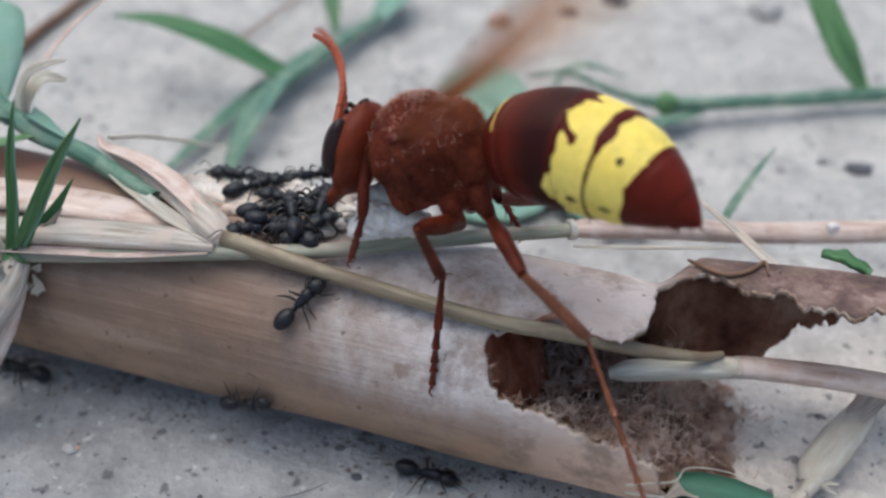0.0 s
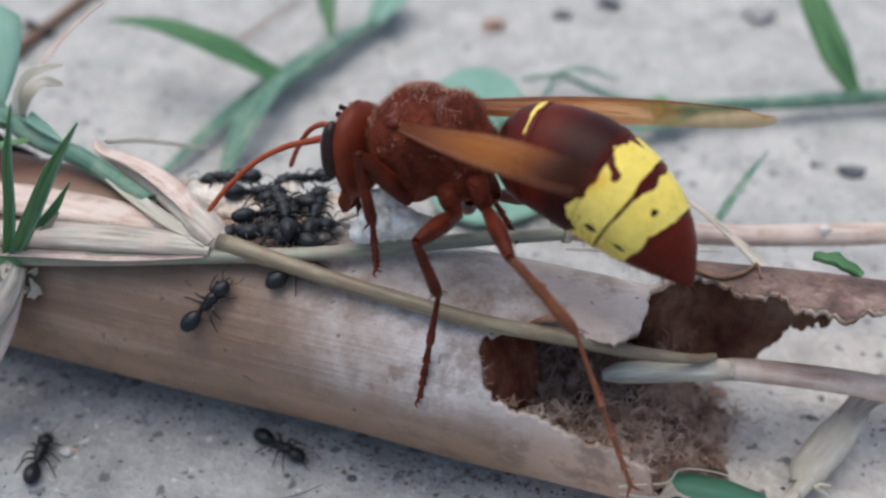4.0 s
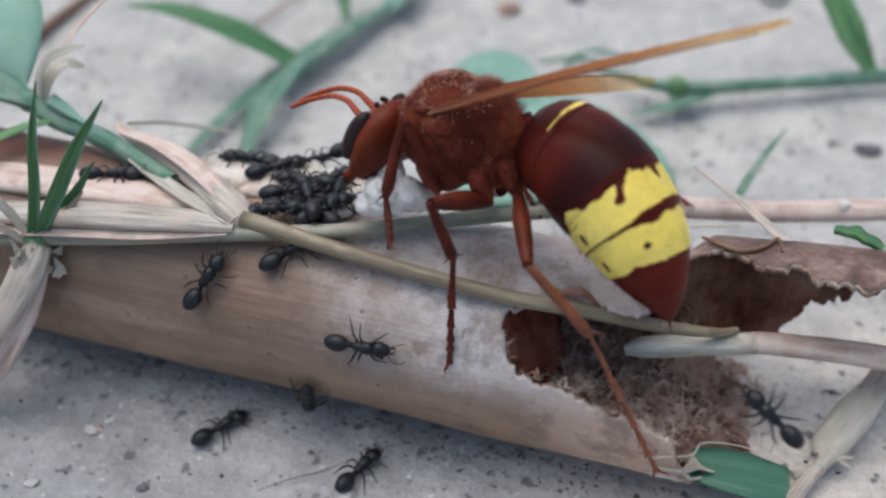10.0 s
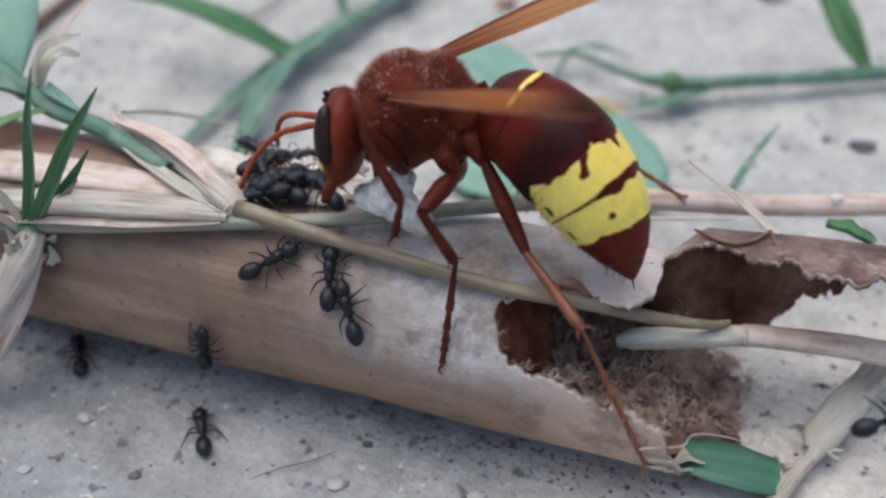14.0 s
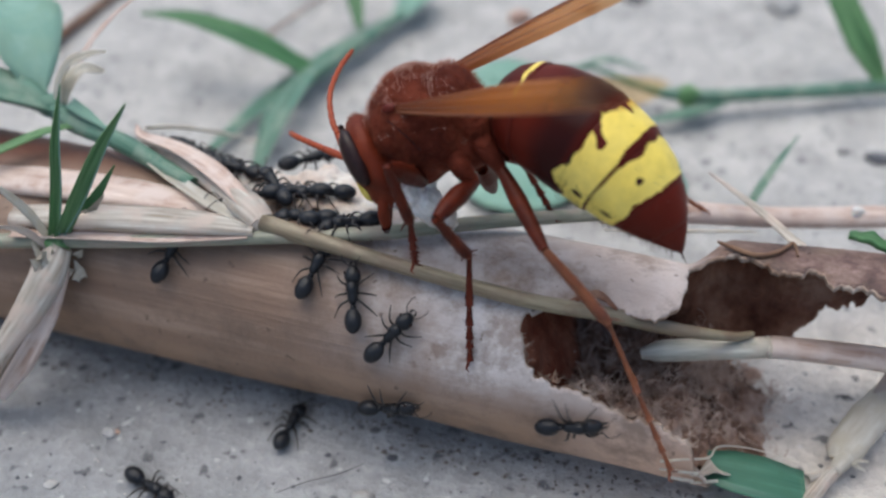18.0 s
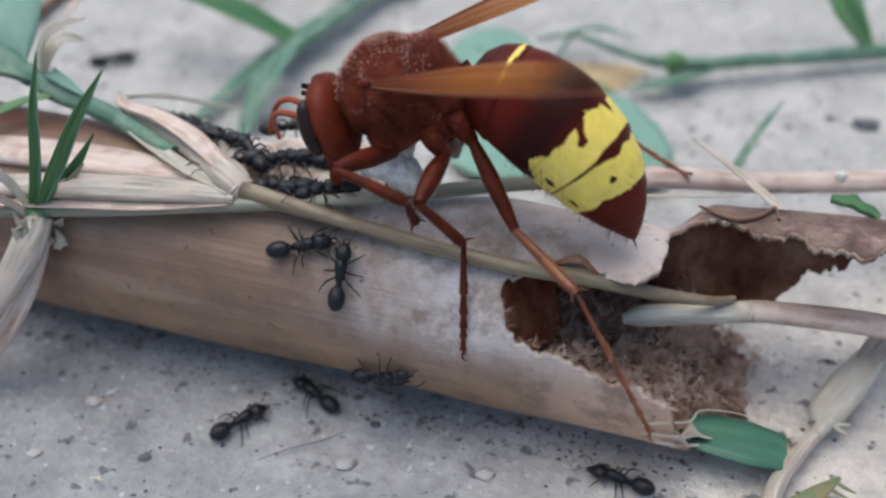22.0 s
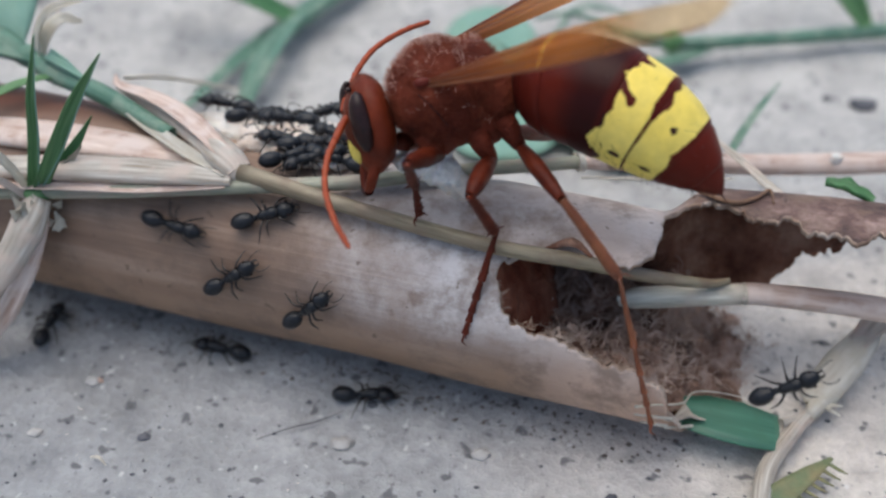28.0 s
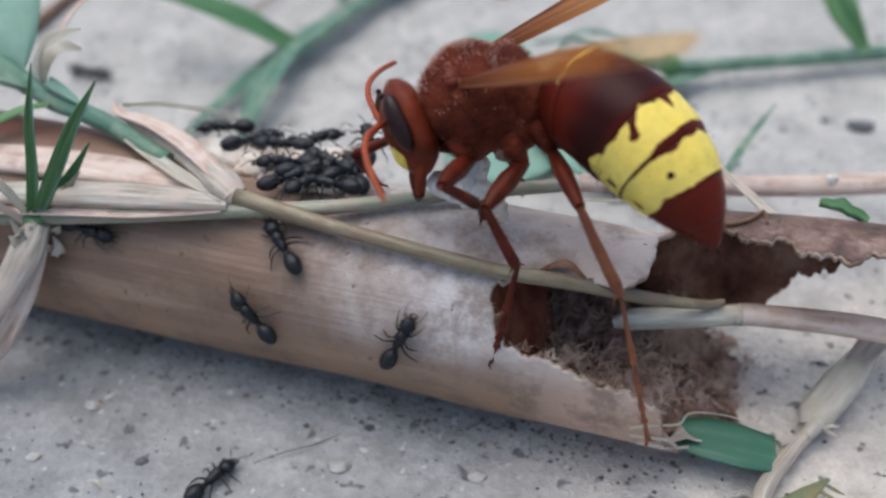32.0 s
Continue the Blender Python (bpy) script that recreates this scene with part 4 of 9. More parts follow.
    part("sheath", tube([(21.6, -11.2, 1.3), (22.2, -10.4, 1.5), (24.2, -8.2, 1.8), (26.0, -6.2, 2.0)], [0.5, 1.0, 1.1, 0.8], 14, 5, 0.55, 0.1), PAPER, drystem, "papery dry sheath")
    part("sheath", blade([(25.0, -7.2, 2.2), (27.0, -5.6, 2.9), (29.0, -4.4, 3.0)], [1.2, 1.9, 0.6], 0.5, 0.08), PALESHEATH, drystem, "papery dry sheath end")
    part("joint", tube([(21.2, -11.9, 1.2), (22.0, -11.0, 1.3), (22.5, -10.3, 1.4)], [0.35, 0.6, 0.4], 10, 4), PAPER, drystem, "pale joint")
    for k in range(4):
        a = Vector((21.9, -11.1, 1.3))
        b = a + Vector((rnd.uniform(-0.3, 1.3), rnd.uniform(-1.2, 0.2), rnd.uniform(0, 0.8)))
        part("sheath_tooth", blade([a, a.lerp(b, 0.6), b], [0.3, 0.25, 0.05], 0.4, 0.06, 4), PAPER, drystem)
    corner = holder("fallen_leaf", "ragged green leaf turning yellow on the ground", "leaf")
    part("blade", blade([(17.0, -18.6, 0.6), (18.6, -17.2, 0.9), (20.4, -15.9, 1.0), (22.0, -14.6, 0.8)], [1.2, 1.5, 1.0, 0.2], 0.3, 0.1), YELLOWLEAF, corner)
    for k in range(7):
        f = k / 6
        a = Vector((18.8 + 2.9 * f, -17.6 + 2.4 * f, 1.0))
        part("tooth", blade([a, a + Vector((0.35, -0.5, 0.15)), a + Vector((0.8, -0.75, 0.1))], [0.25, 0.2, 0.04], 0.3, 0.06, 3), YELLOWLEAF, corner)
    # small pieces on the far rim
    bit = tagged(part("leaf_scrap", blade([(22.6, -2.2, 10.7), (23.8, -2.6, 10.6), (25.2, -3.4, 10.2)], [0.4, 0.9, 0.5], 0.7, 0.3, wave=0.35), DARKGREEN), "small crumpled green leaf scrap on the stalk rim", "leaf")
    bm = bmesh.new()
    ball(bm, (25.1, 3.2, 8.2), (0.42, 0.36, 0.34), None, 12, 8, 0.4, 3)
    tagged(part("white_crumb", bm, MEAT), "tiny white crumb on the rosy sheath", "crumb")
    twig = tagged(part("curled_twig", tube([(14.7, -3.4, 11.2), (15.4, -4.3, 11.45), (16.6, -5.0, 11.5), (18.0, -4.4, 11.3), (19.1, -3.2, 10.9), (18.9, -4.9, 11.35)], [0.08, 0.15, 0.16, 0.14, 0.10, 0.06], 8, 6), TWIGBROWN), "thin curled brown twig on the stalk", "twig")
    straw = holder("withered_grass", "thin dry straw-coloured blade standing by the stalk", "grass")
    part("blade", blade([(20.2, -3.4, 9.9), (19.6, -2.6, 10.2), (17.8, 0.8, 10.4), (15.7, 4.6, 10.3)], [0.9, 0.75, 0.5, 0.06], 0.5, 0.1), PALESHEATH, straw)
    spike = holder("pointed_grass", "thin bluish-green pointed blade standing by the stalk", "grass")
    part("blade", blade([(18.6, 6.0, 4.8), (20.2, 8.0, 6.4), (21.9, 10.1, 7.4), (23.4, 11.8, 8.2)], [0.35, 0.6, 0.45, 0.05], 0.5, 0.08), TEAL, spike)
    thin = tagged(part("dry_straw", tube([(-19.4, 6.1, 12.7), (-17.8, 9.0, 10.8), (-15.2, 14.4, 6.4), (-14.4, 16.0, 5.0)], [0.13, 0.16, 0.12, 0.08], 6, 5), PAPER), "thin pale dry straw", "straw")


def build_background():
    far = holder("grass_sprig", "soft bluish-green grass sprig on the ground", "grass")
    part("leaf", blade([(-20.2, 18.6, 0.6), (-15.9, 26.2, 1.0), (-10.8, 33.6, 1.2), (-6.6, 39.0, 1.0), (-3.0, 44.5, 0.6)], [0.4, 1.5, 1.9, 1.5, 1.3], 0.4, 0.12), TEAL, far)
    part("leaf", blade([(-15.2, 17.8, 0.6), (-14.0, 22.6, 2.2), (-12.4, 28.0, 2.4), (-10.8, 32.0, 2.2)], [0.7, 2.1, 1.7, 0.6], 0.3, 0.12), TEAL, far)
    part("leaf", blade([(-25.8, 32.9, 6.2), (-21.6, 32.0, 6.0), (-16.5, 30.9, 4.4), (-11.8, 30.4, 1.8)], [0.15, 1.9, 3.1, 2.2], 0.35, 0.12), DARKGREEN, far, "dark green pointed leaf")
    part("leaf", blade([(-9.0, 44.6, 5.0), (-8.8, 42.0, 3.4), (-8.2, 38.4, 1.6)], [1.8, 1.9, 0.6], 0.3, 0.12), DARKGREEN, far, "dark green leaf")
    part("culm", tube([(-13.0, 28.0, 1.6), (-9.0, 33.6, 2.0), (-4.2, 41.5, 1.4)], [0.45, 0.5, 0.4], 10, 6), TEAL, far)
    part("dry_end", blade([(-4.6, 40.6, 1.4), (-3.2, 43.0, 2.0), (-2.2, 46.5, 1.6)], [1.6, 3.0, 2.0], 0.5, 0.1), PALETEAL, far, "pale mint leaf end")
    tagged(part("thin_twig", tube([(-17.6, 37.6, 0.4), (-14.6, 41.8, 0.8), (-12.0, 47.0, 0.4)], [0.12, 0.16, 0.12], 6, 5), TWIGBROWN), "thin grey-brown twig on the ground", "twig")
    tagged(part("dry_straw", tube([(-38.0, 31.0, 0.4), (-35.5, 38.0, 0.5), (-31.0, 49.0, 0.5)], [0.4, 0.5, 0.4], 8, 5), TWIGBROWN), "grey-brown straw lying on the ground", "straw")
    right = holder("creeping_grass", "bluish-green creeping grass runner with a green blade", "grass")
    part("culm", tube([(8.0, 31.2, 1.6), (11.5, 31.3, 1.9), (15.0, 28.6, 1.8), (19.2, 26.9, 1.8), (27.6, 27.7, 1.6), (38.2, 29.3, 1.4), (48, 31, 1.2)], [0.15, 0.22, 0.3, 0.6, 0.55, 0.7, 0.7], 10, 6), TEAL, right)
    bm = bmesh.new()
    ball(bm, (19.0, 26.9, 1.9), (1.0, 0.9, 0.85), None, 12, 8, 0.3, 3)
    part("node", bm, GREEN, right, "green swollen node")
    part("leaf", blade([(30.6, 35.5, 10.0), (31.6, 32.6, 7.8), (33.2, 29.9, 5.0), (35.2, 28.6, 2.0)], [1.9, 2.2, 2.4, 1.0], 0.3, 0.12, up=(0, -1, 0.4)), GREEN, right, "upright green blade")
    part("leaf", blade([(15.0, 24.8, 0.6), (19.2, 25.4, 1.2), (23.0, 27.0, 1.6)], [0.3, 1.5, 0.5], 0.3, 0.12), TEAL, right, "low bluish leaf")
    part("stalk", tube([(10.8, 31.0, 1.7), (9.6, 28.6, 1.2), (8.6, 27.0, 0.5)], [0.25, 0.22, 0.15], 8, 5), TEAL, right)
    part("leaf", blade([(10.0, 31.0, 1.9), (13.0, 31.8, 2.3), (16.4, 31.2, 1.6)], [0.3, 0.8, 0.1], 0.3, 0.1), TEAL, right, "small bluish leaf")
    broad = holder("broad_leaf", "broad pale bluish-green toothed leaf on the ground", "leaf")

    def lobed(name, c, rx, ry, turn, z0, lift, mat):
        bm = bmesh.new()
        uv = bm.loops.layers.uv.verify()
        n, m = 56, 7
        tops = []
        for k in range(m + 1):
            f = k / m
            row = []
            for j in range(n):
                a = 2 * math.pi * j / n
                saw = 1 + 0.05 * ((j % 4) / 4 - 0.4) * f
                x, y = rx * f * saw * math.cos(a), ry * f * saw * math.sin(a)
                z = z0 + lift * (x / rx) * 0.5 - 0.35 * f * f + 0.12 * math.sin(2 * a) * f
                X, Y = x * math.cos(turn) - y * math.sin(turn), x * math.sin(turn) + y * math.cos(turn)
                row.append(bm.verts.new((c[0] + X, c[1] + Y, max(0.12, z))))
            tops.append(row)
        for r0, r1 in zip(tops[1:], tops[2:]):
            for j in range(n):
                i = (j + 1) % n
                f = bm.faces.new((r0[j], r0[i], r1[i], r1[j]))
                for loop in f.loops:
                    loop[uv].uv = (loop.vert.co.x * 0.1, loop.vert.co.y * 0.1)
        f = bm.faces.new(tops[1])
        bmesh.ops.delete(bm, geom=tops[0], context="VERTS")
        bmesh.ops.recalc_face_normals(bm, faces=bm.faces[:])
        got = bmesh.ops.extrude_face_region(bm, geom=bm.faces[:])
        for v in got['geom']:
            if isinstance(v, bmesh.types.BMVert):
                v.co.z -= 0.1
        bmesh.ops.recalc_face_normals(bm, faces=bm.faces[:])
        return part(name, bm, mat, broad)
    lobed("lobe", (4.4, 29.2), 3.6, 4.6, 0.3, 1.4, 0.8, PALETEAL)
    lobed("lobe", (11.6, 18.2), 7.4, 4.4, -1.0, 2.2, -1.2, PALETEAL)
    lobed("lobe", (5.2, 17.5), 4.8, 4.4, 0.6, 1.2, 0.5, PALETEAL)
    part("midrib", tube([(3.0, 31.0, 1.2), (6.0, 26.0, 1.4), (9.5, 20.0, 1.9), (13.5, 14.0, 1.6)], [0.12, 0.2, 0.24, 0.12], 6, 6), TEAL, broad)
    rnd = random.Random(21)

    def stone(name, x, y, r, mat, label, flat=0.7, seed=1):
        bm = bmesh.new()
        ball(bm, (x, y, ground_height(x, y) + r * flat * 0.45), (r, r * 0.85, r * flat), None, 16, 10, 0.55, seed)
        tagged(part(name, bm, mat), label, "pebble")
    stone("pebble", 6.2, 42.9, 1.0, STONEPINK, "small pink pebble on the ground", 0.75, 3)
    stone("pebble", 31.0, 45.0, 1.4, STONEGREY, "pale grey pebble on the ground", 0.7, 4)
    stone("pebble", 33.2, 20.6, 0.95, STONEDARK, "dark grey pebble on the ground", 0.35, 5)
    stone("pebble", 30.6, 21.6, 0.35, STONEDARK, "dark grey pebble on the ground", 0.5, 6)
    stone("pebble", 12.7, 44.9, 0.9, STONEDARK, "dark grey pebble on the ground", 0.3, 7)
    stone("pebble", -21.1, -7.6, 0.42, STONEGREY, "tiny pale pebble on the ground", 0.6, 8)
    stone("pebble", -20.7, -7.5, 0.22, STONEPINK, "tiny pink pebble on the ground", 0.6, 9)
    stone("pebble", 17.2, 47.0, 1.1, STONEDARK, "dark grey pebble on the ground", 0.35, 10)
    for k, (x, y, r) in enumerate(((-5.6, -12.6, 0.6), (-17.2, -12.0, 0.36), (-23.6, -11.6, 0.4), (-4.0, -9.6, 0.3), (2.4, -13.4, 0.5), (9.5, -16.5, 0.3), (6.3, -11.3, 0.25), (-7.8, -9.4, 0.2))):
        stone("pebble", x, y, r, (STONEGREY, STONEDARK)[k % 2], ("flat grey pebble", "small dark crumb")[k % 2] + " on the ground", 0.3, 20 + k)
    # grit
    for name, mat, count, lo, hi, label in (("dark_grit", STONEDARK, 1500, 0.025, 0.15, "scattered dark grit"), ("pale_grit", STONEGREY, 1000, 0.02, 0.11, "scattered pale grit"), ("sand_grains", DUST, 1300, 0.015, 0.055, "scattered pale sand grains")):
        bm = bmesh.new()
        for k in range(count):
            x, y = rnd.uniform(-34, 38), -20 + 72 * rnd.random() ** 1.7
            r = lo + (hi - lo) * rnd.random() ** 3
            grain(bm, (x, y, ground_height(x, y) + r * 0.2), r * 1.1, (rnd.uniform(0.7, 1.5), rnd.uniform(0.7, 1.3), rnd.uniform(0.5, 1)), k)
        tagged(part(name, bm, mat, smooth=False), label, "grit", kind="stuff")
    # crumbs along the foot of the stalk
    bm = bmesh.new()
    for k in range(900):
        p = AXIS + ALONG * rnd.uniform(-32, 16) + ACROSS * (-3.4 - 2.6 * rnd.random() ** 1.6)
        r = 0.03 + 0.12 * rnd.random() ** 3
        grain(bm, (p.x, p.y, ground_height(p.x, p.y) + r * 0.2), r * 1.1, (rnd.uniform(0.7, 1.6), rnd.uniform(0.7, 1.3), rnd.uniform(0.4, 0.9)), k)
    tagged(part("soil_crumbs", bm, CRUMB, smooth=False), "brown crumbs along the foot of the stalk", "crumbs", kind="stuff")
    # thin crack-like plant fibre on the ground
    tagged(part("thin_fibre", tube([(-10.6, -12.4, 0.12), (-8.8, -11.6, 0.15), (-7.0, -11.0, 0.12), (-5.6, -10.2, 0.1)], [0.02, 0.04, 0.05, 0.02], 5, 5), STONEDARK), "thin dark plant fibre on the ground", "fibre")
    bm = blade([(-19.9, -13.6, 0.2), (-19.3, -13.9, 0.5), (-18.9, -14.2, 0.2)], [0.1, 0.2, 0.06], 0.4, 0.06, 4)
    tagged(part("husk", bm, PAPER), "tiny pale husk on the ground", "husk")


def build_food():
    piece = holder("meat_piece", "torn moist white piece of meat held by the hornet", "food")
    bm = bmesh.new()
    merged(bm, (0, 0, 0), [((-0.5, -0.4, 0.1), (1.0, 0.9, 1.2)), ((0.6, 0.0, 0.0), (1.2, 0.9, 1.0)), ((-1.2, -0.5, -0.5), (0.7, 0.7, 0.6)), ((-0.2, 0.6, 0.9), (0.8, 0.7, 0.8))], 72, 44, 0.16, 6, 8.0)
    part("white_flesh", bm, MEAT, piece, "moist white flesh")
    bm = bmesh.new()
    merged(bm, (1.5, 0.2, -0.3), [((1.2, 0.1, -0.2), (1.0, 0.8, 0.8)), ((2.0, 0.3, -0.4), (0.8, 0.7, 0.6))], 40, 26, 0.18, 9, 8.0)
    part("clear_flesh", bm, SKIN, piece, "greyish translucent flesh")
    food = holder("food_scrap", "torn beige scrap of meat skin on the stalk", "food")
    bm = bmesh.new()
    merged(bm, (-8.4, 0.2, 12.0), [((-6.5, -1.6, 12.2), (1.6, 1.2, 0.45)), ((-8.6, -0.6, 12.2), (1.7, 1.3, 0.45)), ((-10.2, 0.6, 12.0), (1.6, 1.3, 0.45)), ((-8.0, 1.2, 12.0), (1.8, 1.5, 0.5)), ((-5.6, 0.4, 12.2), (1.7, 1.4, 0.45)), ((-11.6, 1.9, 11.6), (1.5, 1.2, 0.5)), ((-13.4, 2.8, 11.5), (1.6, 1.2, 0.5))], 96, 56, 0.3, 12, 6.0)
    part("beige_skin", bm, SKIN, food, "beige skin of the scrap")
    return piece


# ---- the hornet ----
def shaped(profile, n=32, height=1.0, width=1.0, bend=0.0):
    """A lathed body along -x: profile rows of x, radius, rise."""
    bm = bmesh.new()
    rows_ = []
    for x, r, z in profile:
        rows_.append([bm.verts.new((x, width * r * math.cos(2 * math.pi * k / n), z + height * r * math.sin(2 * math.pi * k / n))) for k in range(n)])
    for a, b in zip(rows_, rows_[1:]):
        for k in range(n):
            j = (k + 1) % n
            bm.faces.new((a[k], b[k], b[j], a[j]))
    bm.faces.new(rows_[0][::-1])
    bm.faces.new(rows_[-1])
    bmesh.ops.recalc_face_normals(bm, faces=bm.faces[:])
    return bm


ABDOMEN_LENGTH = 12.0
SEGMENTS = ((0.0, 0.16), (0.16, 0.445), (0.445, 0.605), (0.605, 0.765), (0.765, 0.89), (0.89, 1.0))


def abdomen_radius(u):
    return float(np.interp(u, [0, 0.012, 0.035, 0.08, 0.14, 0.22, 0.34, 0.46, 0.58, 0.70, 0.80, 0.88, 0.94, 0.98, 1.0], [0.5, 1.1, 1.75, 2.32, 2.64, 2.86, 2.98, 2.95, 2.77, 2.42, 1.92, 1.32, 0.76, 0.33, 0.05]))


def abdomen_axis(u):
    """Arched middle line of the abdomen: x, z and its slope."""
    return -ABDOMEN_LENGTH * u, 1.66 * 4 * u * (1 - u) * (1.15 - 0.3 * u), math.atan2(1.66 * 4 * (1 - 2 * u), ABDOMEN_LENGTH)


def abdomen_colour(u, a):
    """0 maroon, 1 dark, 2 yellow; a is the angle round, 90 degrees on top."""
    top = abs(((math.degrees(a) - 90 + 180) % 360) - 180)
    w = 0.008 * noise.noise(Vector((math.cos(a) * 2.4, math.sin(a) * 2.4, u * 9))) + 0.004 * noise.noise(Vector((math.cos(a) * 9, math.sin(a) * 9, u * 30)))

    def bump(x, c, w):
        return math.exp(-((x - c) / w) ** 2)
    if abs(u - 0.147 - 0.5 * w) < 0.0095 * (1 - top / 74):
        return 2
    if u < 0.44:
        return 2 if 92 < top < 118 and u > 0.405 + 0.035 * abs(top - 105) / 13 else 0
    if u < 0.605:
        front = 0.462 + w - 0.022 * smooth(60, 100, top) + 0.052 * bump(top, 0, 5) + 0.012 * bump(top, 14, 5) - 0.012 * bump(top, 28, 10) + 0.018 * bump(top, 41, 5) + 0.012 * bump(top, 67, 7) + 0.02 * bump(top, 86, 4) + 0.05 * bump(top, 130, 9)
        stem = abs(top - 46 - 160 * (u - 0.48)) < 4.2 and u < 0.515
        drop = math.hypot((u - 0.515) / 0.016, (top - 52) / 6.0) < 1
        if stem or drop:
            return 0
        if math.hypot((u - 0.55) / 0.03, (top - 112) / 3.5) < 1:
            return 1
        back = 0.600 - 0.012 * smooth(62, 40, top) - 0.008 * smooth(24, 6, top)
        return 2 if front < u < back + 0.4 * w else (0 if top < 75 else 1)
    if u < 0.765:
        front = 0.610 + 0.5 * w + 0.016 * smooth(66, 36, top) + 0.010 * bump(top, 30, 8) - 0.010 * bump(top, 12, 6)
        if math.hypot((u - 0.692) / 0.012, (top - 50) / 4.6) < 1 or math.hypot((u - 0.70) / 0.03, (top - 112) / 3.0) < 1:
            return 1
        return 2 if front < u < 0.757 + 0.8 * w - 0.012 * bump(top, 75, 10) else 0
    return 0


# joints in the hornet's own space
HIPS = {"front": (1.3, 1.3, -2.9), "middle": (-1.32, 1.4, -3.77), "hind": (-2.91, 1.3, -3.51)}


def scatter(bm, roots, count, rnd, wanted, reach, width, lean):
    """Short stiff hairs on a skin, leaning back."""
    for k in range(count):
        c, d = roots[rnd.randrange(len(roots))]
        if not wanted(c, d):
            continue
        t = (d + Vector((rnd.uniform(-lean, lean * 0.4), rnd.uniform(-lean, lean) * 0.6, rnd.uniform(-lean, lean) * 0.6))).normalized() * rnd.uniform(*reach)
        s = t.orthogonal().normalized() * width
        q = s.cross(t).normalized() * width
        v = [bm.verts.new(c + s), bm.verts.new(c - s), bm.verts.new(c + q), bm.verts.new(c + t)]
        for i, j in ((0, 1), (1, 2), (2, 0)):
            bm.faces.new((v[i], v[j], v[3]))
    return bm


def build_hornet():
    hornet = holder("hornet", "large rust-brown hornet with yellow-banded abdomen feeding on the scrap", "hornet")
    # thorax: domed back, steep hind slope, flatter sides
    skin = merged(bmesh.new(), (0, 0, -0.2), [
        ((0.5, 0, 0.35), (2.45, 2.65, 2.45)), ((0.3, 0, -0.9), (2.3, 2.45, 2.1)), ((2.0, 0, 0.0), (1.2, 2.3, 1.95)),
        ((-1.5, 0, 0.55), (1.5, 2.1, 1.8)), ((-2.35, 0, -0.75), (1.25, 1.8, 1.75)), ((1.1, 0, -2.0), (1.3, 1.6, 1.3)), ((-1.4, 0, -2.0), (1.6, 1.6, 1.4))], 120, 80, 0.02, 1, 11.0)
    for v in skin.verts:
        x, y, z = v.co
        # seams between the plates of the back and sides
        seam = max(math.exp(-((x - 2.0 + 0.55 * abs(y)) / 0.10) ** 2) * smooth(0.2, 0.9, z), math.exp(-((x + 1.25) / 0.10) ** 2) * smooth(0.8, 1.4, z), math.exp(-((x - 0.9 - 0.45 * z) / 0.12) ** 2) * smooth(0.8, -0.2, z), math.exp(-((x + 1.3 - 0.3 * z) / 0.12) ** 2) * smooth(0.8, -0.2, z), 0.7 * math.exp(-((z + 0.25 - 0.2 * x) / 0.12) ** 2) * smooth(1.6, 2.2, abs(y)))
        v.co *= 1 - 0.035 * seam
    skin.normal_update()
    roots = [(f.calc_center_median(), f.normal.copy()) for f in skin.faces]
    part("thorax", skin, RUST, hornet, "rust-brown downy thorax")
    bm = bmesh.new()
    ball(bm, (-1.9, 0, 1.55), (0.62, 1.55, 0.55), None, 24, 14, 0.05, 3)
    part("scutellum", bm, RUST, hornet, "smooth rust scutellum")
    for side in (1, -1):
        bm = bmesh.new()
        ball(bm, (1.15, side * 2.42, 1.35), (0.42, 0.18, 0.26), None, 16, 10, 0.12, 6)
        part("wing_base", bm, MAROON, hornet, "dark knob of the wing root")
        part("side_groove", tube([(1.5, side * 2.42, 0.85), (1.0, side * 2.52, 0.1), (0.4, side * 2.42, -1.2)], [0.03, 0.06, 0.03], 6, 6), DARKBAND, hornet, "dark groove on the side of the thorax")
    rnd = random.Random(5)
    bm = scatter(bmesh.new(), roots, 15000, rnd, lambda c, d: d.z > -0.5, (0.12, 0.42), 0.012, 0.7)
    tagged(part("thorax_hair", bm, HAIR, hornet, "fine reddish hair"), kind="stuff")
    bm = bmesh.new()
    for k in range(10500):
        c, d = roots[rnd.randrange(len(roots))]
        if d.z < 0.12 or c.x < -2.2 or noise.noise(c * 1.1) + 0.35 * noise.noise(c * 3.0) < -0.05 + 0.32 * rnd.random() - 0.2 * smooth(0.3, 0.9, d.z):
            continue
        grain(bm, c + d * rnd.uniform(0.04, 0.3), 0.012 + 0.03 * rnd.random() ** 2, (1, 1, 1), k)
    tagged(part("pollen_dust", bm, POLLEN, hornet, "pale dust grains caught in the hair"), kind="stuff")
    # head: a broad disc with swollen temples, narrowing to the jaws
    bm = merged(bmesh.new(), (0, 0, 0), [((-0.12, 0, 0.75), (1.1, 2.25, 1.98)), ((-0.2, 0, -0.3), (1.05, 2.3, 1.95)), ((0.15, 0, -1.35), (0.85, 1.55, 1.25)), ((0.35, 0, 0.2), (1.0, 1.8, 1.85))], 72, 52, 0.015, 2, 11.0)
    bm.normal_update()
    face = [(f.calc_center_median(), f.normal.copy()) for f in bm.faces]
    head = part("head", bm, RUSTHEAD, hornet, "broad rust-red head")
    bm = scatter(bmesh.new(), face, 1500, rnd, lambda c, d: d.z > -0.7, (0.08, 0.26), 0.010, 0.6)
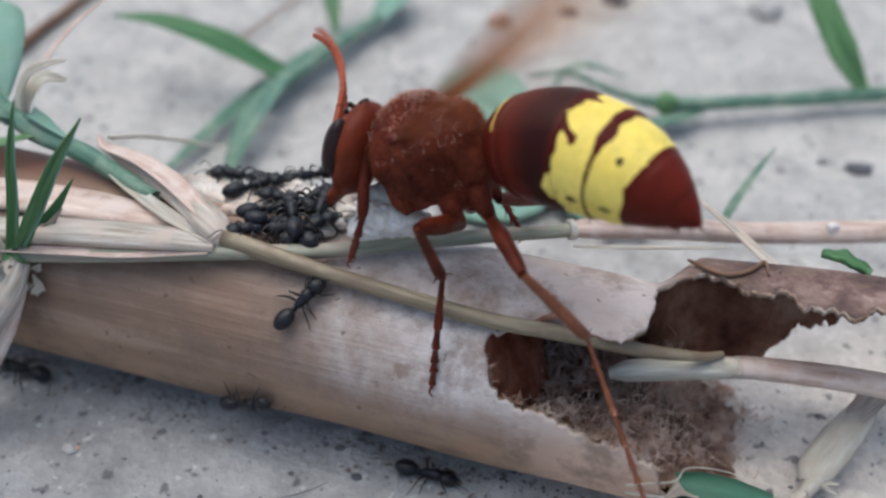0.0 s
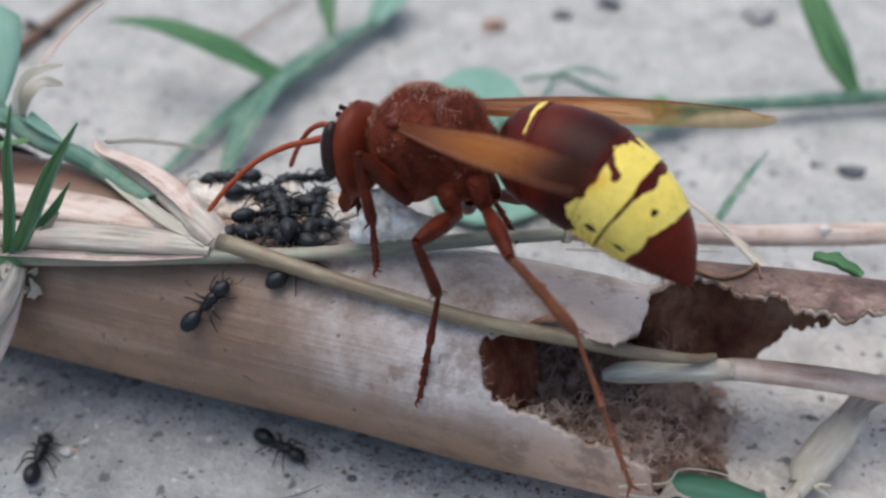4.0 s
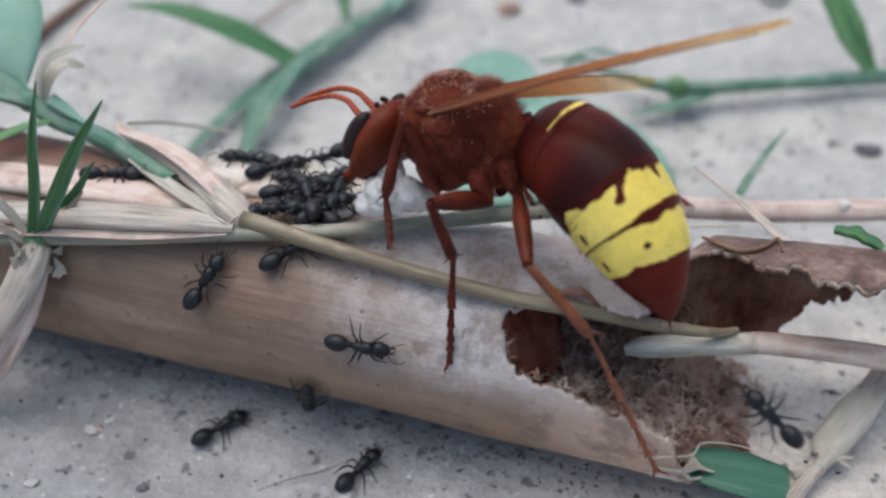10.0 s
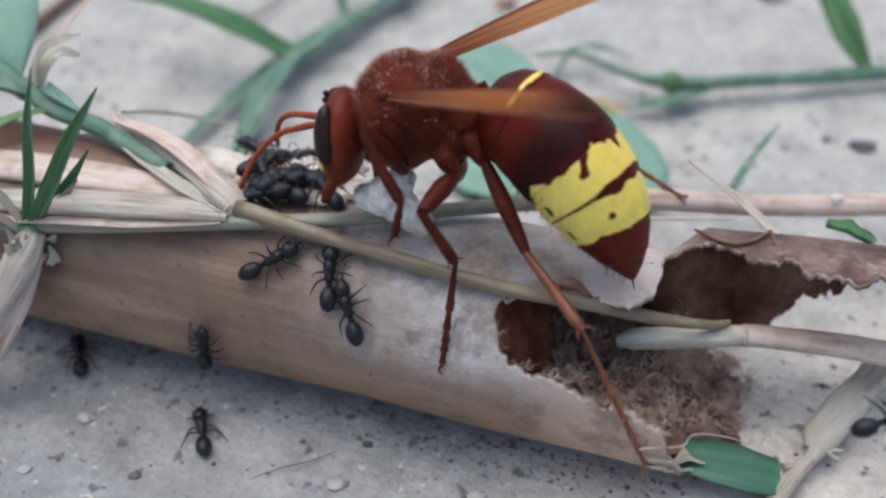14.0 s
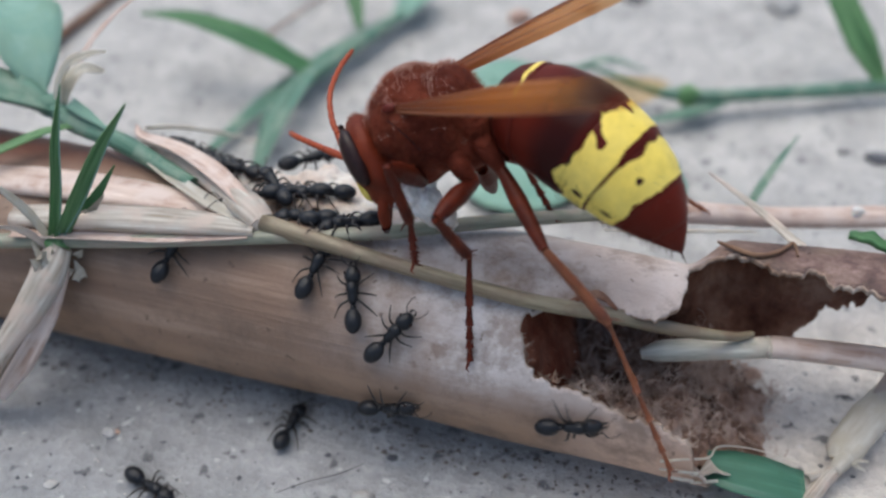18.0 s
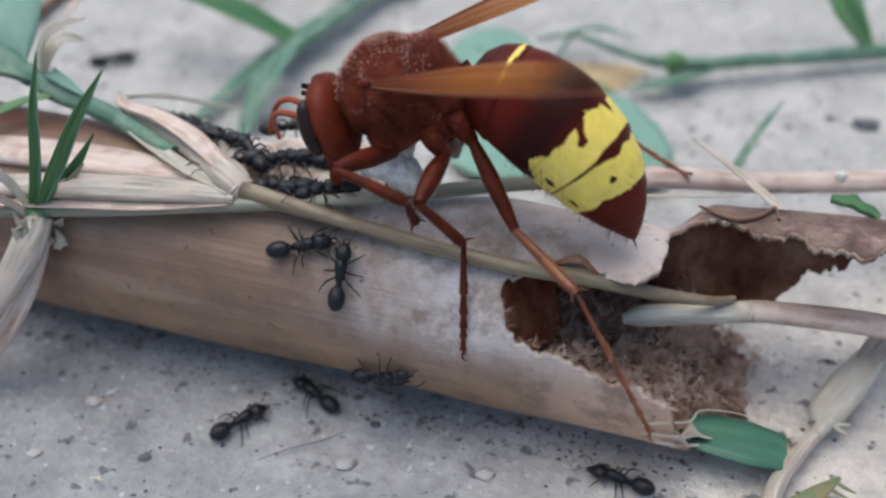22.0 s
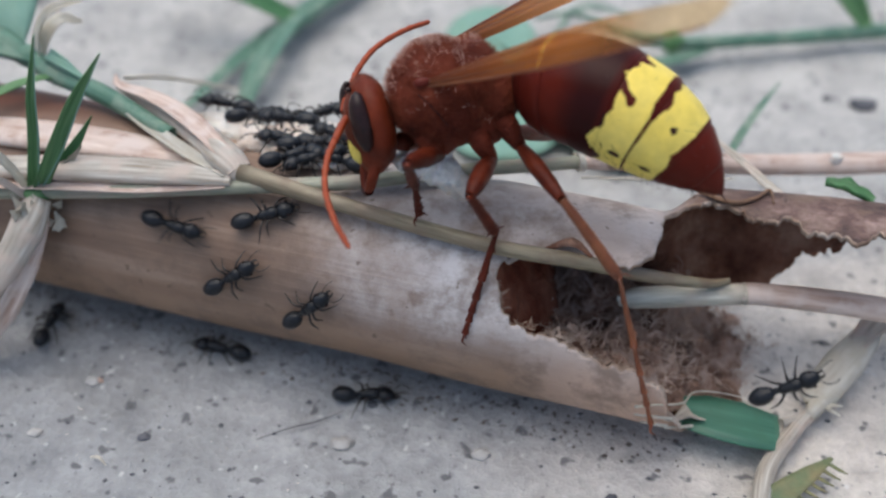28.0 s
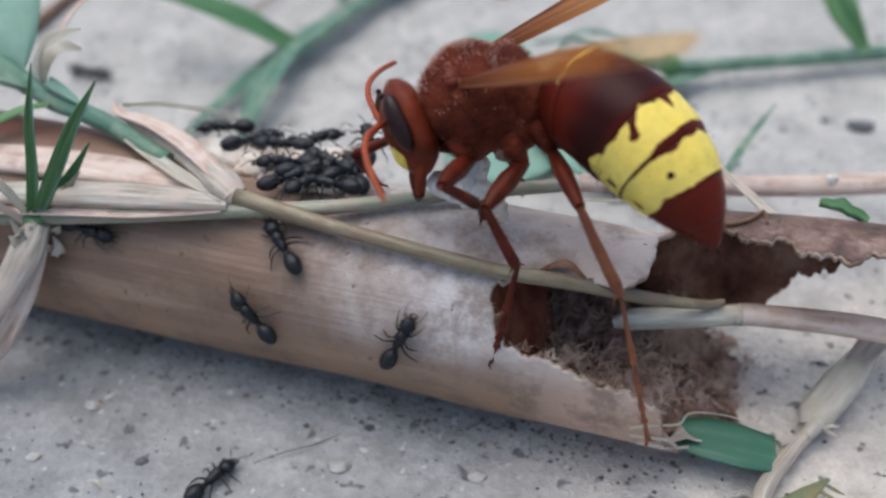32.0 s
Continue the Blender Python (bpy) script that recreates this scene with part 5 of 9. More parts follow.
    tagged(part("head_hair", bm, HAIR, head, "short reddish hair"), kind="stuff")
    for side in (1, -1):
        bm = bmesh.new()
        ball(bm, (0.60, side * 1.60, 0.72), (0.60, 0.68, 1.58), Matrix.Rotation(radians(9 * side), 3, "X"), 28, 20, 0.03, 4)
        part("eye", bm, EYE, head, "dark kidney-shaped compound eye")
        bm = tube([(0.3, side * 0.95, -1.8), (0.55, side * 0.95, -2.5), (0.8, side * 0.65, -3.2), (0.95, side * 0.12, -3.6)], [0.48, 0.44, 0.28, 0.07], 14, 6, 0.7)
        part("mandible", bm, RUSTHEAD, head, "strong rust mandible")
        part("mandible_tip", tube([(0.86, side * 0.62, -3.36), (0.97, side * 0.2, -3.62), (1.0, side * 0.0, -3.72)], [0.27, 0.16, 0.03], 10, 4, 0.7), DARKBAND, head, "blackish jaw tip")
    bm = bmesh.new()
    ball(bm, (0.92, 0, -0.95), (0.42, 0.82, 0.95), None, 24, 16, 0.05, 9)
    part("clypeus", bm, YELLOW, head, "yellow face shield")
    for k, (y, z) in enumerate(((0, 2.45), (0.35, 2.2), (-0.35, 2.2))):
        bm = bmesh.new()
        ball(bm, (0.78, y, z), (0.16, 0.16, 0.16), None, 10, 7)
        part("ocellus", bm, EYE, head)
    bm = bmesh.new()
    ball(bm, (2.9, 0, -0.3), (0.8, 0.9, 0.9), None, 18, 12, 0.05)
    part("neck", bm, MAROON, hornet, "dark narrow neck")
    # antennae: base joint and curved whip
    antennae = []
    for side in (1, -1):
        bm = bmesh.new()
        tube([(0, 0, 0), (0.6, 0, 0.28), (1.5, 0, 0.62)], [0.16, 0.21, 0.18], 10, 5, bm=bm)
        feeler = part("antenna", bm, FEELER, head, "rust-orange antenna")
        pts = [(1.5, 0, 0.62), (2.6, 0, 1.0), (4.4, 0, 1.15), (6.4, 0, 0.7), (8.0, 0, 0.0)]
        bm = sweep(pts, lambda f: ring((0.175 - 0.03 * f) * (1 + 0.09 * math.cos(f * 11 * 2 * math.pi)) * (1 if f < 0.98 else 0.5), 10), 12)
        part("whip", bm, FEELER, feeler, "jointed rust-red antenna whip")
        antennae.append(feeler)
    # abdomen
    n = 216
    abdomen = None
    for k, (u0, u1) in enumerate(SEGMENTS):
        bm = bmesh.new()
        uv = bm.loops.layers.uv.verify()
        us = np.linspace(u0, u1 + (0.012 if k < 5 else 0), (26, 26, 40, 36, 14, 14)[k])
        rows_ = []
        for u in us:
            swell = 1.0 + 0.020 * smooth(u0, u1, u) - 0.012
            if k:
                swell -= 0.03 * (1 - smooth(u0, u0 + 0.02, u))
            if u > u1:
                swell -= 0.02
            r = abdomen_radius(min(u, 1.0)) * swell
            x, z, lean = abdomen_axis(min(u, 1.0))
            rows_.append([bm.verts.new((x + r * math.sin(2 * math.pi * j / n) * math.sin(lean), r * 0.98 * math.cos(2 * math.pi * j / n), z + r * math.sin(2 * math.pi * j / n) * math.cos(lean))) for j in range(n)])
        for i, (a, b) in enumerate(zip(rows_, rows_[1:])):
            for j in range(n):
                q = (j + 1) % n
                f = bm.faces.new((a[j], b[j], b[q], a[q]))
                f.material_index = abdomen_colour((us[i] + us[i + 1]) / 2, 2 * math.pi * (j + 0.5) / n)
                for loop, (c, e) in zip(f.loops, ((i, j), (i + 1, j), (i + 1, j + 1), (i, j + 1))):
                    loop[uv].uv = (us[c], e / n)
        bm.faces.new(rows_[0][::-1])
        bm.faces.new(rows_[-1])
        bmesh.ops.recalc_face_normals(bm, faces=bm.faces[:])
        name = "abdomen" if k == 0 else "abdomen_ring"
        label = ("maroon abdomen with a fine yellow line", "maroon ring with a dark hind band", "yellow ring with a jagged brown front edge", "yellow ring with brown dots", "glossy brown ring", "pointed glossy brown tip")[k]
        ob = part(name, bm, [BANDED, DARKBAND, YELLOW], abdomen or hornet, label)
        if abdomen is None:
            abdomen = ob
    bm = tube([(0.9, 0, 0.1), (0.2, 0, 0.05), (-0.4, 0, 0.0)], [0.55, 0.42, 0.75], 12, 4)
    part("waist", bm, MAROON, abdomen, "narrow dark waist")
    bm = tube([(-11.7, 0, 0.12), (-12.5, 0, -0.3)], [0.09, 0.01], 8, 3)
    part("sting", bm, DARKBAND, abdomen, "fine dark sting")
    # fine bristles along the belly and the tip
    bm = bmesh.new()
    for k in range(420):
        u, a = rnd.uniform(0.3, 0.98), radians(rnd.uniform(190, 350) if rnd.random() < 0.75 else rnd.uniform(0, 360))
        x, z, lean = abdomen_axis(u)
        r = abdomen_radius(u) * 0.99
        c = Vector((x + r * math.sin(a) * math.sin(lean), r * 0.98 * math.cos(a), z + r * math.sin(a) * math.cos(lean)))
        d = Vector((-0.7, 0.9 * math.cos(a), 0.9 * math.sin(a))).normalized() * rnd.uniform(0.2, 0.55)
        tube([c, c + d * 0.5, c + d], [0.012, 0.009, 0.004], 3, 1, bm=bm)
    tagged(part("bristles", bm, DARKBAND, abdomen, "thin dark bristles"), kind="stuff")
    # wings: long folded blades with veins
    wings = []
    for side in (1, -1):
        def edge(f):
            return float(np.interp(f, [0, 0.06, 0.25, 0.45, 0.62, 0.8, 0.92, 0.97, 1.0], [0.2, 0.40, 0.68, 0.92, 0.95, 0.86, 0.72, 0.5, 0.1]))
        bm = bmesh.new()
        uv = bm.loops.layers.uv.verify()
        m, w = 56, 16
        grid = []
        for i in range(m + 1):
            f = i / m
            row = []
            for j in range(w + 1):
                q = 2 * j / w - 1
                pleat = 0.07 * math.sin(q * 9 + 0.6) * math.sin(min(1, f * 3) * 1.57) * (1 - 0.5 * f)
                ragged = 1 + 0.05 * noise.noise(Vector((f * 9, q * 2, side))) * smooth(0.5, 1, f)
                row.append(bm.verts.new((-18.4 * f * (1 - 0.03 * max(0, q) * f), side * edge(f) * q * ragged, 0.25 * math.sin(f * 3) + pleat - 0.28 * q * q)))
            grid.append(row)
        for i in range(m):
            for j in range(w):
                f = bm.faces.new((grid[i][j], grid[i + 1][j], grid[i + 1][j + 1], grid[i][j + 1]))
                for loop, (a, b) in zip(f.loops, ((i, j), (i + 1, j), (i + 1, j + 1), (i, j + 1))):
                    loop[uv].uv = (a / m, b / w)
        wing = part("wing", bm, WING, hornet, "long folded amber wing with a clear tip")
        for off0, off1, reach, r in ((0.92, 0.97, 0.93, 0.09), (0.5, 0.7, 0.78, 0.035), (-0.2, -0.45, 0.6, 0.025)):
            pts = [(-18.4 * reach * t, side * edge(reach * t) * (off0 + (off1 - off0) * t), 0.25 * math.sin(reach * t * 3) + 0.05 - 0.28 * (off0 + (off1 - off0) * t) ** 2) for t in (0, 0.25, 0.5, 0.75, 1)]
            part("vein", tube(pts, [r, r * 0.8, r * 0.5], 6, 6), LEGAMBER, wing, "amber wing vein")
        wings.append(wing)
    # legs: hip, thigh, shin and foot
    legs = []
    for side in (1, -1):
        for which, (l1, l2, l3) in (("front", (4.2, 4.0, 2.3)), ("middle", (3.75, 3.85, 6.1)), ("hind", (5.1, 5.1, 9.0))):
            hx, hy, hz = HIPS[which]
            up = 1.0 if side == -1 else 1.7 if which != "front" else 1.3
            bm = tube([(hx + 0.5, side * (hy - 0.15), hz + up), (hx + 0.25, side * (hy + 0.1), hz + up * 0.5), (hx, side * hy, hz)], [0.62, 0.58, 0.36] if side == 1 else [0.5, 0.4, 0.25], 14, 6)
            part("hip", bm, RUST, hornet, "rust hip joint")
            bm = bmesh.new()
            fat = {"front": 1.0, "middle": 1.0, "hind": 0.86}[which]
            tube([(-0.12, 0, 0), (l1 * 0.12, 0, 0.03), (l1 * 0.4, 0, 0.07), (l1 * 0.75, 0, 0.05), (l1, 0, 0)], [0.32 * fat, 0.42 * fat, 0.55 * fat, 0.46 * fat, 0.27], 12, 6, bm=bm)
            thigh = part("leg", bm, LEGRUST, hornet, "rust " + which + " leg")
            bm = bmesh.new()
            tube([(-0.08, 0, 0), (l2 * 0.12, 0, 0.03), (l2 * 0.5, 0, 0.06), (l2 * 0.88, 0, 0.02), (l2, 0, 0)], [0.20, 0.25, 0.30, 0.33, 0.2], 10, 6, bm=bm)
            for s in (1, -1):
                tube([(l2 * 0.95, 0, 0), (l2 * 1.0, 0.3 * s, 0.2), (l2 * 1.08, 0.55 * s, 0.32)], [0.08, 0.055, 0.015], 6, 3, bm=bm)
            for k in range(26):
                x, a = l2 * rnd.uniform(0.1, 0.98), rnd.uniform(0, 6.28)
                c = Vector((x, 0.25 * math.cos(a), 0.25 * math.sin(a)))
                tube([c, c + Vector((0.16, 0.22 * math.cos(a), 0.22 * math.sin(a)))], [0.018, 0.006], 3, 1, bm=bm)
            shin = part("shin", knit(bm), LEGAMBER if which == "hind" else LEGRUST, thigh, "rust shin with spurs")
            bm = bmesh.new()
            x, fat = 0.0, 1.15 if which == "hind" else 1.45
            for q, frac in enumerate((0.46, 0.19, 0.13, 0.09, 0.13)):
                e = x + l3 * frac
                tube([(x, 0, 0), (x + l3 * frac * 0.55, 0, 0.01), (e - 0.03, 0, 0)], [0.10 * fat, 0.125 * fat, 0.17 * fat] if q < 4 else [0.09 * fat, 0.11 * fat, 0.15 * fat], 8, 3, bm=bm)
                for s in (0.09, -0.09):
                    tube([(e - 0.12, s * fat, 0), (e + 0.16, s * 3 * fat, -0.1)], [0.06, 0.01], 5, 2, bm=bm)
                for k in range(7):
                    h, a = x + (e - x) * rnd.random(), rnd.uniform(0, 6.28)
                    c = Vector((h, 0.1 * math.cos(a), 0.1 * math.sin(a)))
                    tube([c, c + Vector((0.14, 0.2 * math.cos(a), 0.2 * math.sin(a)))], [0.016, 0.006], 3, 1, bm=bm)
                x = e
            for s in (1, -1):
                tube([(l3 - 0.05, s * 0.08, 0), (l3 + 0.30, s * 0.34, 0.08), (l3 + 0.42, s * 0.52, -0.16)], [0.09, 0.065, 0.015], 6, 4, bm=bm)
            foot = part("foot", knit(bm), LEGAMBER if which == "hind" else LEGRUST, thigh, "jointed thin foot with claws")
            legs.append((side, which, thigh, shin, foot, (l1, l2, l3)))
    return hornet, head, antennae, abdomen, wings, legs


# ---- ants ----
def build_ant():
    ant = holder("ant", "small glossy black ant", "ant", "ants round the food")
    bm = merged(bmesh.new(), (1.5, 0, 0.62), [((1.36, 0, 0.64), (0.50, 0.52, 0.42)), ((1.72, 0, 0.56), (0.36, 0.38, 0.31))], 20, 14)
    head = part("head", bm, ANTBODY, ant, "black rounded head")
    for s in (1, -1):
        bm = bmesh.new()
        ball(bm, (1.62, s * 0.46, 0.76), (0.12, 0.08, 0.11), None, 8, 6)
        part("eye", bm, EYE, head)
        part("mandible", tube([(2.05, s * 0.18, 0.50), (2.25, s * 0.15, 0.44), (2.34, s * 0.02, 0.42)], [0.09, 0.07, 0.02], 6, 3), ANTLEG, head)
        part("antenna", tube([(2.0, s * 0.2, 0.78), (2.35, s * 0.5, 1.0), (2.8, s * 0.62, 0.75), (3.0, s * 0.55, 0.5)], [0.035, 0.03, 0.032, 0.028], 5, 4), ANTLEG, head, "thin elbowed antenna")
    bm = merged(bmesh.new(), (0.4, 0, 0.68), [((0.66, 0, 0.72), (0.50, 0.40, 0.40)), ((0.05, 0, 0.66), (0.54, 0.31, 0.34))], 18, 12)
    part("thorax", bm, ANTBODY, ant, "slim black thorax")
    bm = bmesh.new()
    ball(bm, (-0.52, 0, 0.6), (0.20, 0.20, 0.28), None, 10, 7)
    part("waist", bm, ANTBODY, ant)
    bm = bmesh.new()
    ball(bm, (-1.34, 0, 0.66), (0.80, 0.54, 0.52), None, 20, 14, 0.03, 4)
    part("abdomen", bm, ANTBODY, ant, "glossy black egg-shaped abdomen")
    for s in (1, -1):
        for x, reach, back in ((0.75, 1.0, 0.75), (0.35, 1.15, -0.15), (0.0, 1.2, -1.0)):
            bm = tube([(0, 0, 0), (back * 0.35, s * reach * 0.42, 0.25), (back * 0.75, s * reach * 0.75, -0.12), (back * 1.1, s * reach * 0.98, -0.54)], [0.085, 0.075, 0.050, 0.025], 6, 4)
            part("leg", bm, ANTLEG, ant, pose_=at(x * 0.9, s * 0.18, 0.5))
    for ob in list(ant.children) + list(head.children):
        ob.data.transform(Matrix.Scale(0.9, 4))
    return ant


# ants at the food: x, y, z and heading before 13 s, from 16 s and from 28 s
FEEDING = (
    ((-11.3, 3.1, 11.5, 170), (-9.8, 1.2, 12.2, 20), (-7.2, 3.1, 11.5, 200), (-8.7, -1.2, 12.4, 10), (-7.8, -0.2, 12.4, 170), (-6.7, -0.2, 12.4, 40), (-6.1, -1.4, 12.4, 90), (-9.3, -2.9, 12.4, 190),
     (-8.2, -2.6, 12.4, 0), (-7.2, -3.2, 12.4, 150), (-6.4, -2.8, 12.4, 30), (-7.4, -2.5, 13.1, 100)),
    ((-9.3, 3.6, 11.4, 20), (-10.9, -0.3, 12.4, 120), (-7.8, -0.9, 12.4, 170), (-9.2, -1.0, 12.4, 180), (-8.6, -3.3, 12.4, 180), (-7.3, -3.8, 12.4, 0), (-6.2, -3.9, 12.4, 190), (-11.8, -1.1, 12.4, 200),
     (-13.3, 2.3, 11.8, 160), (-14.7, 3.5, 11.4, 160), (-16.7, 5.8, 10.7, 340), (-18.4, 7.0, 10.2, 160)),
    ((-8.9, 1.9, 12.0, 180), (-8.6, -0.6, 12.4, 170), (-7.4, -1.1, 12.4, 10), (-8.2, -2.2, 12.4, 20), (-6.8, -2.5, 12.4, 200), (-5.8, -2.7, 12.4, 160), (-4.6, -1.6, 12.4, 100), (-10.9, 2.7, 11.7, 10),
     (-13.0, 5.1, 10.9, 160), (-7.2, 3.1, 11.5, 20), (-5.9, -0.5, 12.4, 150), (-4.1, 1.7, 12.0, 90)),
)


def build_ants():
    first = build_ant()
    feeders = [first] + [copy_thing(first, at(-30 - k, 10, 0)) for k in range(len(FEEDING[0]) - 1)]
    walkers = [copy_thing(first, standing(-30 - k, 2, 0)) for k in range(8)]
    return feeders, walkers


# ---- what moves ----
def crawl(ant, rows):
    """Rows of seconds, s, v, heading on the crawling surface; keyed every third of a second, with a swing of the legs."""
    t, s, v, h = (np.array(c) for c in zip(*rows))
    times = sorted(set(np.round(np.concatenate((np.arange(0, 32.01, 1 / 3), t)), 3)))

    def pick(y, x):
        """Eased steps from row to row."""
        i = int(min(max(np.searchsorted(t, x, side="right") - 1, 0), len(t) - 2))
        f = min(1.0, max(0.0, (x - t[i]) / (t[i + 1] - t[i])))
        return y[i] + (y[i + 1] - y[i]) * f
    walk(ant, [(x, standing(pick(s, x), pick(v, x), pick(h, x))) for x in times])
    going = [math.hypot(pick(s, x + 0.1) - pick(s, x - 0.1), pick(v, x + 0.1) - pick(v, x - 0.1)) > 0.15 for x in times]
    legs = [c for c in ant.children if c.name.startswith("leg")]
    for k, leg in enumerate(legs):
        home = leg.matrix_basis.copy()
        sign = 1 if k in (0, 2, 4) else -1
        walk(leg, [(x, home @ pose(0, 0, 0, 0, 0, (13 if i % 2 else -13) * sign * g)) for i, (x, g) in enumerate(zip(times, going))][::1])


def limb(hip, joints, foot, lengths):
    """Bends a three-piece limb from hip to foot, starting from a first guess of its joints."""
    p = [Vector(hip)] + [Vector(j) for j in joints] + [Vector(foot)]
    for _ in range(24):
        p[3] = Vector(foot)
        for i in (2, 1):
            p[i] = p[i + 1] + (p[i] - p[i + 1]).normalized() * lengths[i]
        p[0] = Vector(hip)
        for i in (0, 1, 2):
            p[i + 1] = p[i] + (p[i + 1] - p[i]).normalized() * lengths[i]
    return p


def bone(a, b, up):
    """The pose of a piece whose x runs from a to b."""
    x = (b - a).normalized()
    y = Vector(up).cross(x).normalized()
    m = Matrix((x, y, x.cross(y))).transposed().to_4x4()
    m.translation = a * MM
    return m


# the legs on the far side: feet and ankles in the place, knees in the hornet's space
STANCE = {
    "front": ((-3.0, -2.2, 12.4), (4.4, -2.6, -2.0), (-3.6, -1.8, 14.2)),
    "middle": ((5.4, -1.9, 11.9), (-0.6, -3.4, -5.6), (3.8, -0.4, 14.2)),
    "hind": ((14.7, 0.9, 10.2), (-5.5, -6.0, -7.5), (10.8, 3.4, 12.2)),
}


def step_far_legs(legs, rows):
    for side, which, thigh, shin, foot, lengths in legs:
        if side == 1:
            continue
        hip = Vector(HIPS[which])
        hip.y *= -1
        stand, knee, ankle = (Vector(v) for v in STANCE[which])
        keys = []
        for t, m in rows:
            inv = m.inverted()
            goal, a = ((inv @ (q * MM)) / MM for q in (stand, ankle))
            p = limb(hip, (knee, a), goal, lengths)
            first = bone(p[0], p[1], (0, 0, 1))
            back = first.inverted()
            keys.append((t, first, back @ bone(p[1], p[2], (0.3, 0, 1)), back @ bone(p[2], p[3], (0.3, 0, 1))))
        for ob, i in ((thigh, 1), (shin, 2), (foot, 3)):
            walk(ob, [(k[0], k[i]) for k in keys])


def buzz(rows, side, until=1.9):
    """Beating wings up to a time, then the resting rows."""
    root = at(0.94, side * 2.3, 1.4)
    beats = []
    for k in range(int(until * 30)):
        lift = 45 + 80 * math.sin(k * math.pi / 2)
        beats.append((k / 30, root @ pose(0, 0, 0, side * lift) @ pose(0, 0, 0, 0, 0, side * -40)))
    return beats + [r for r in rows if r[0] > until]


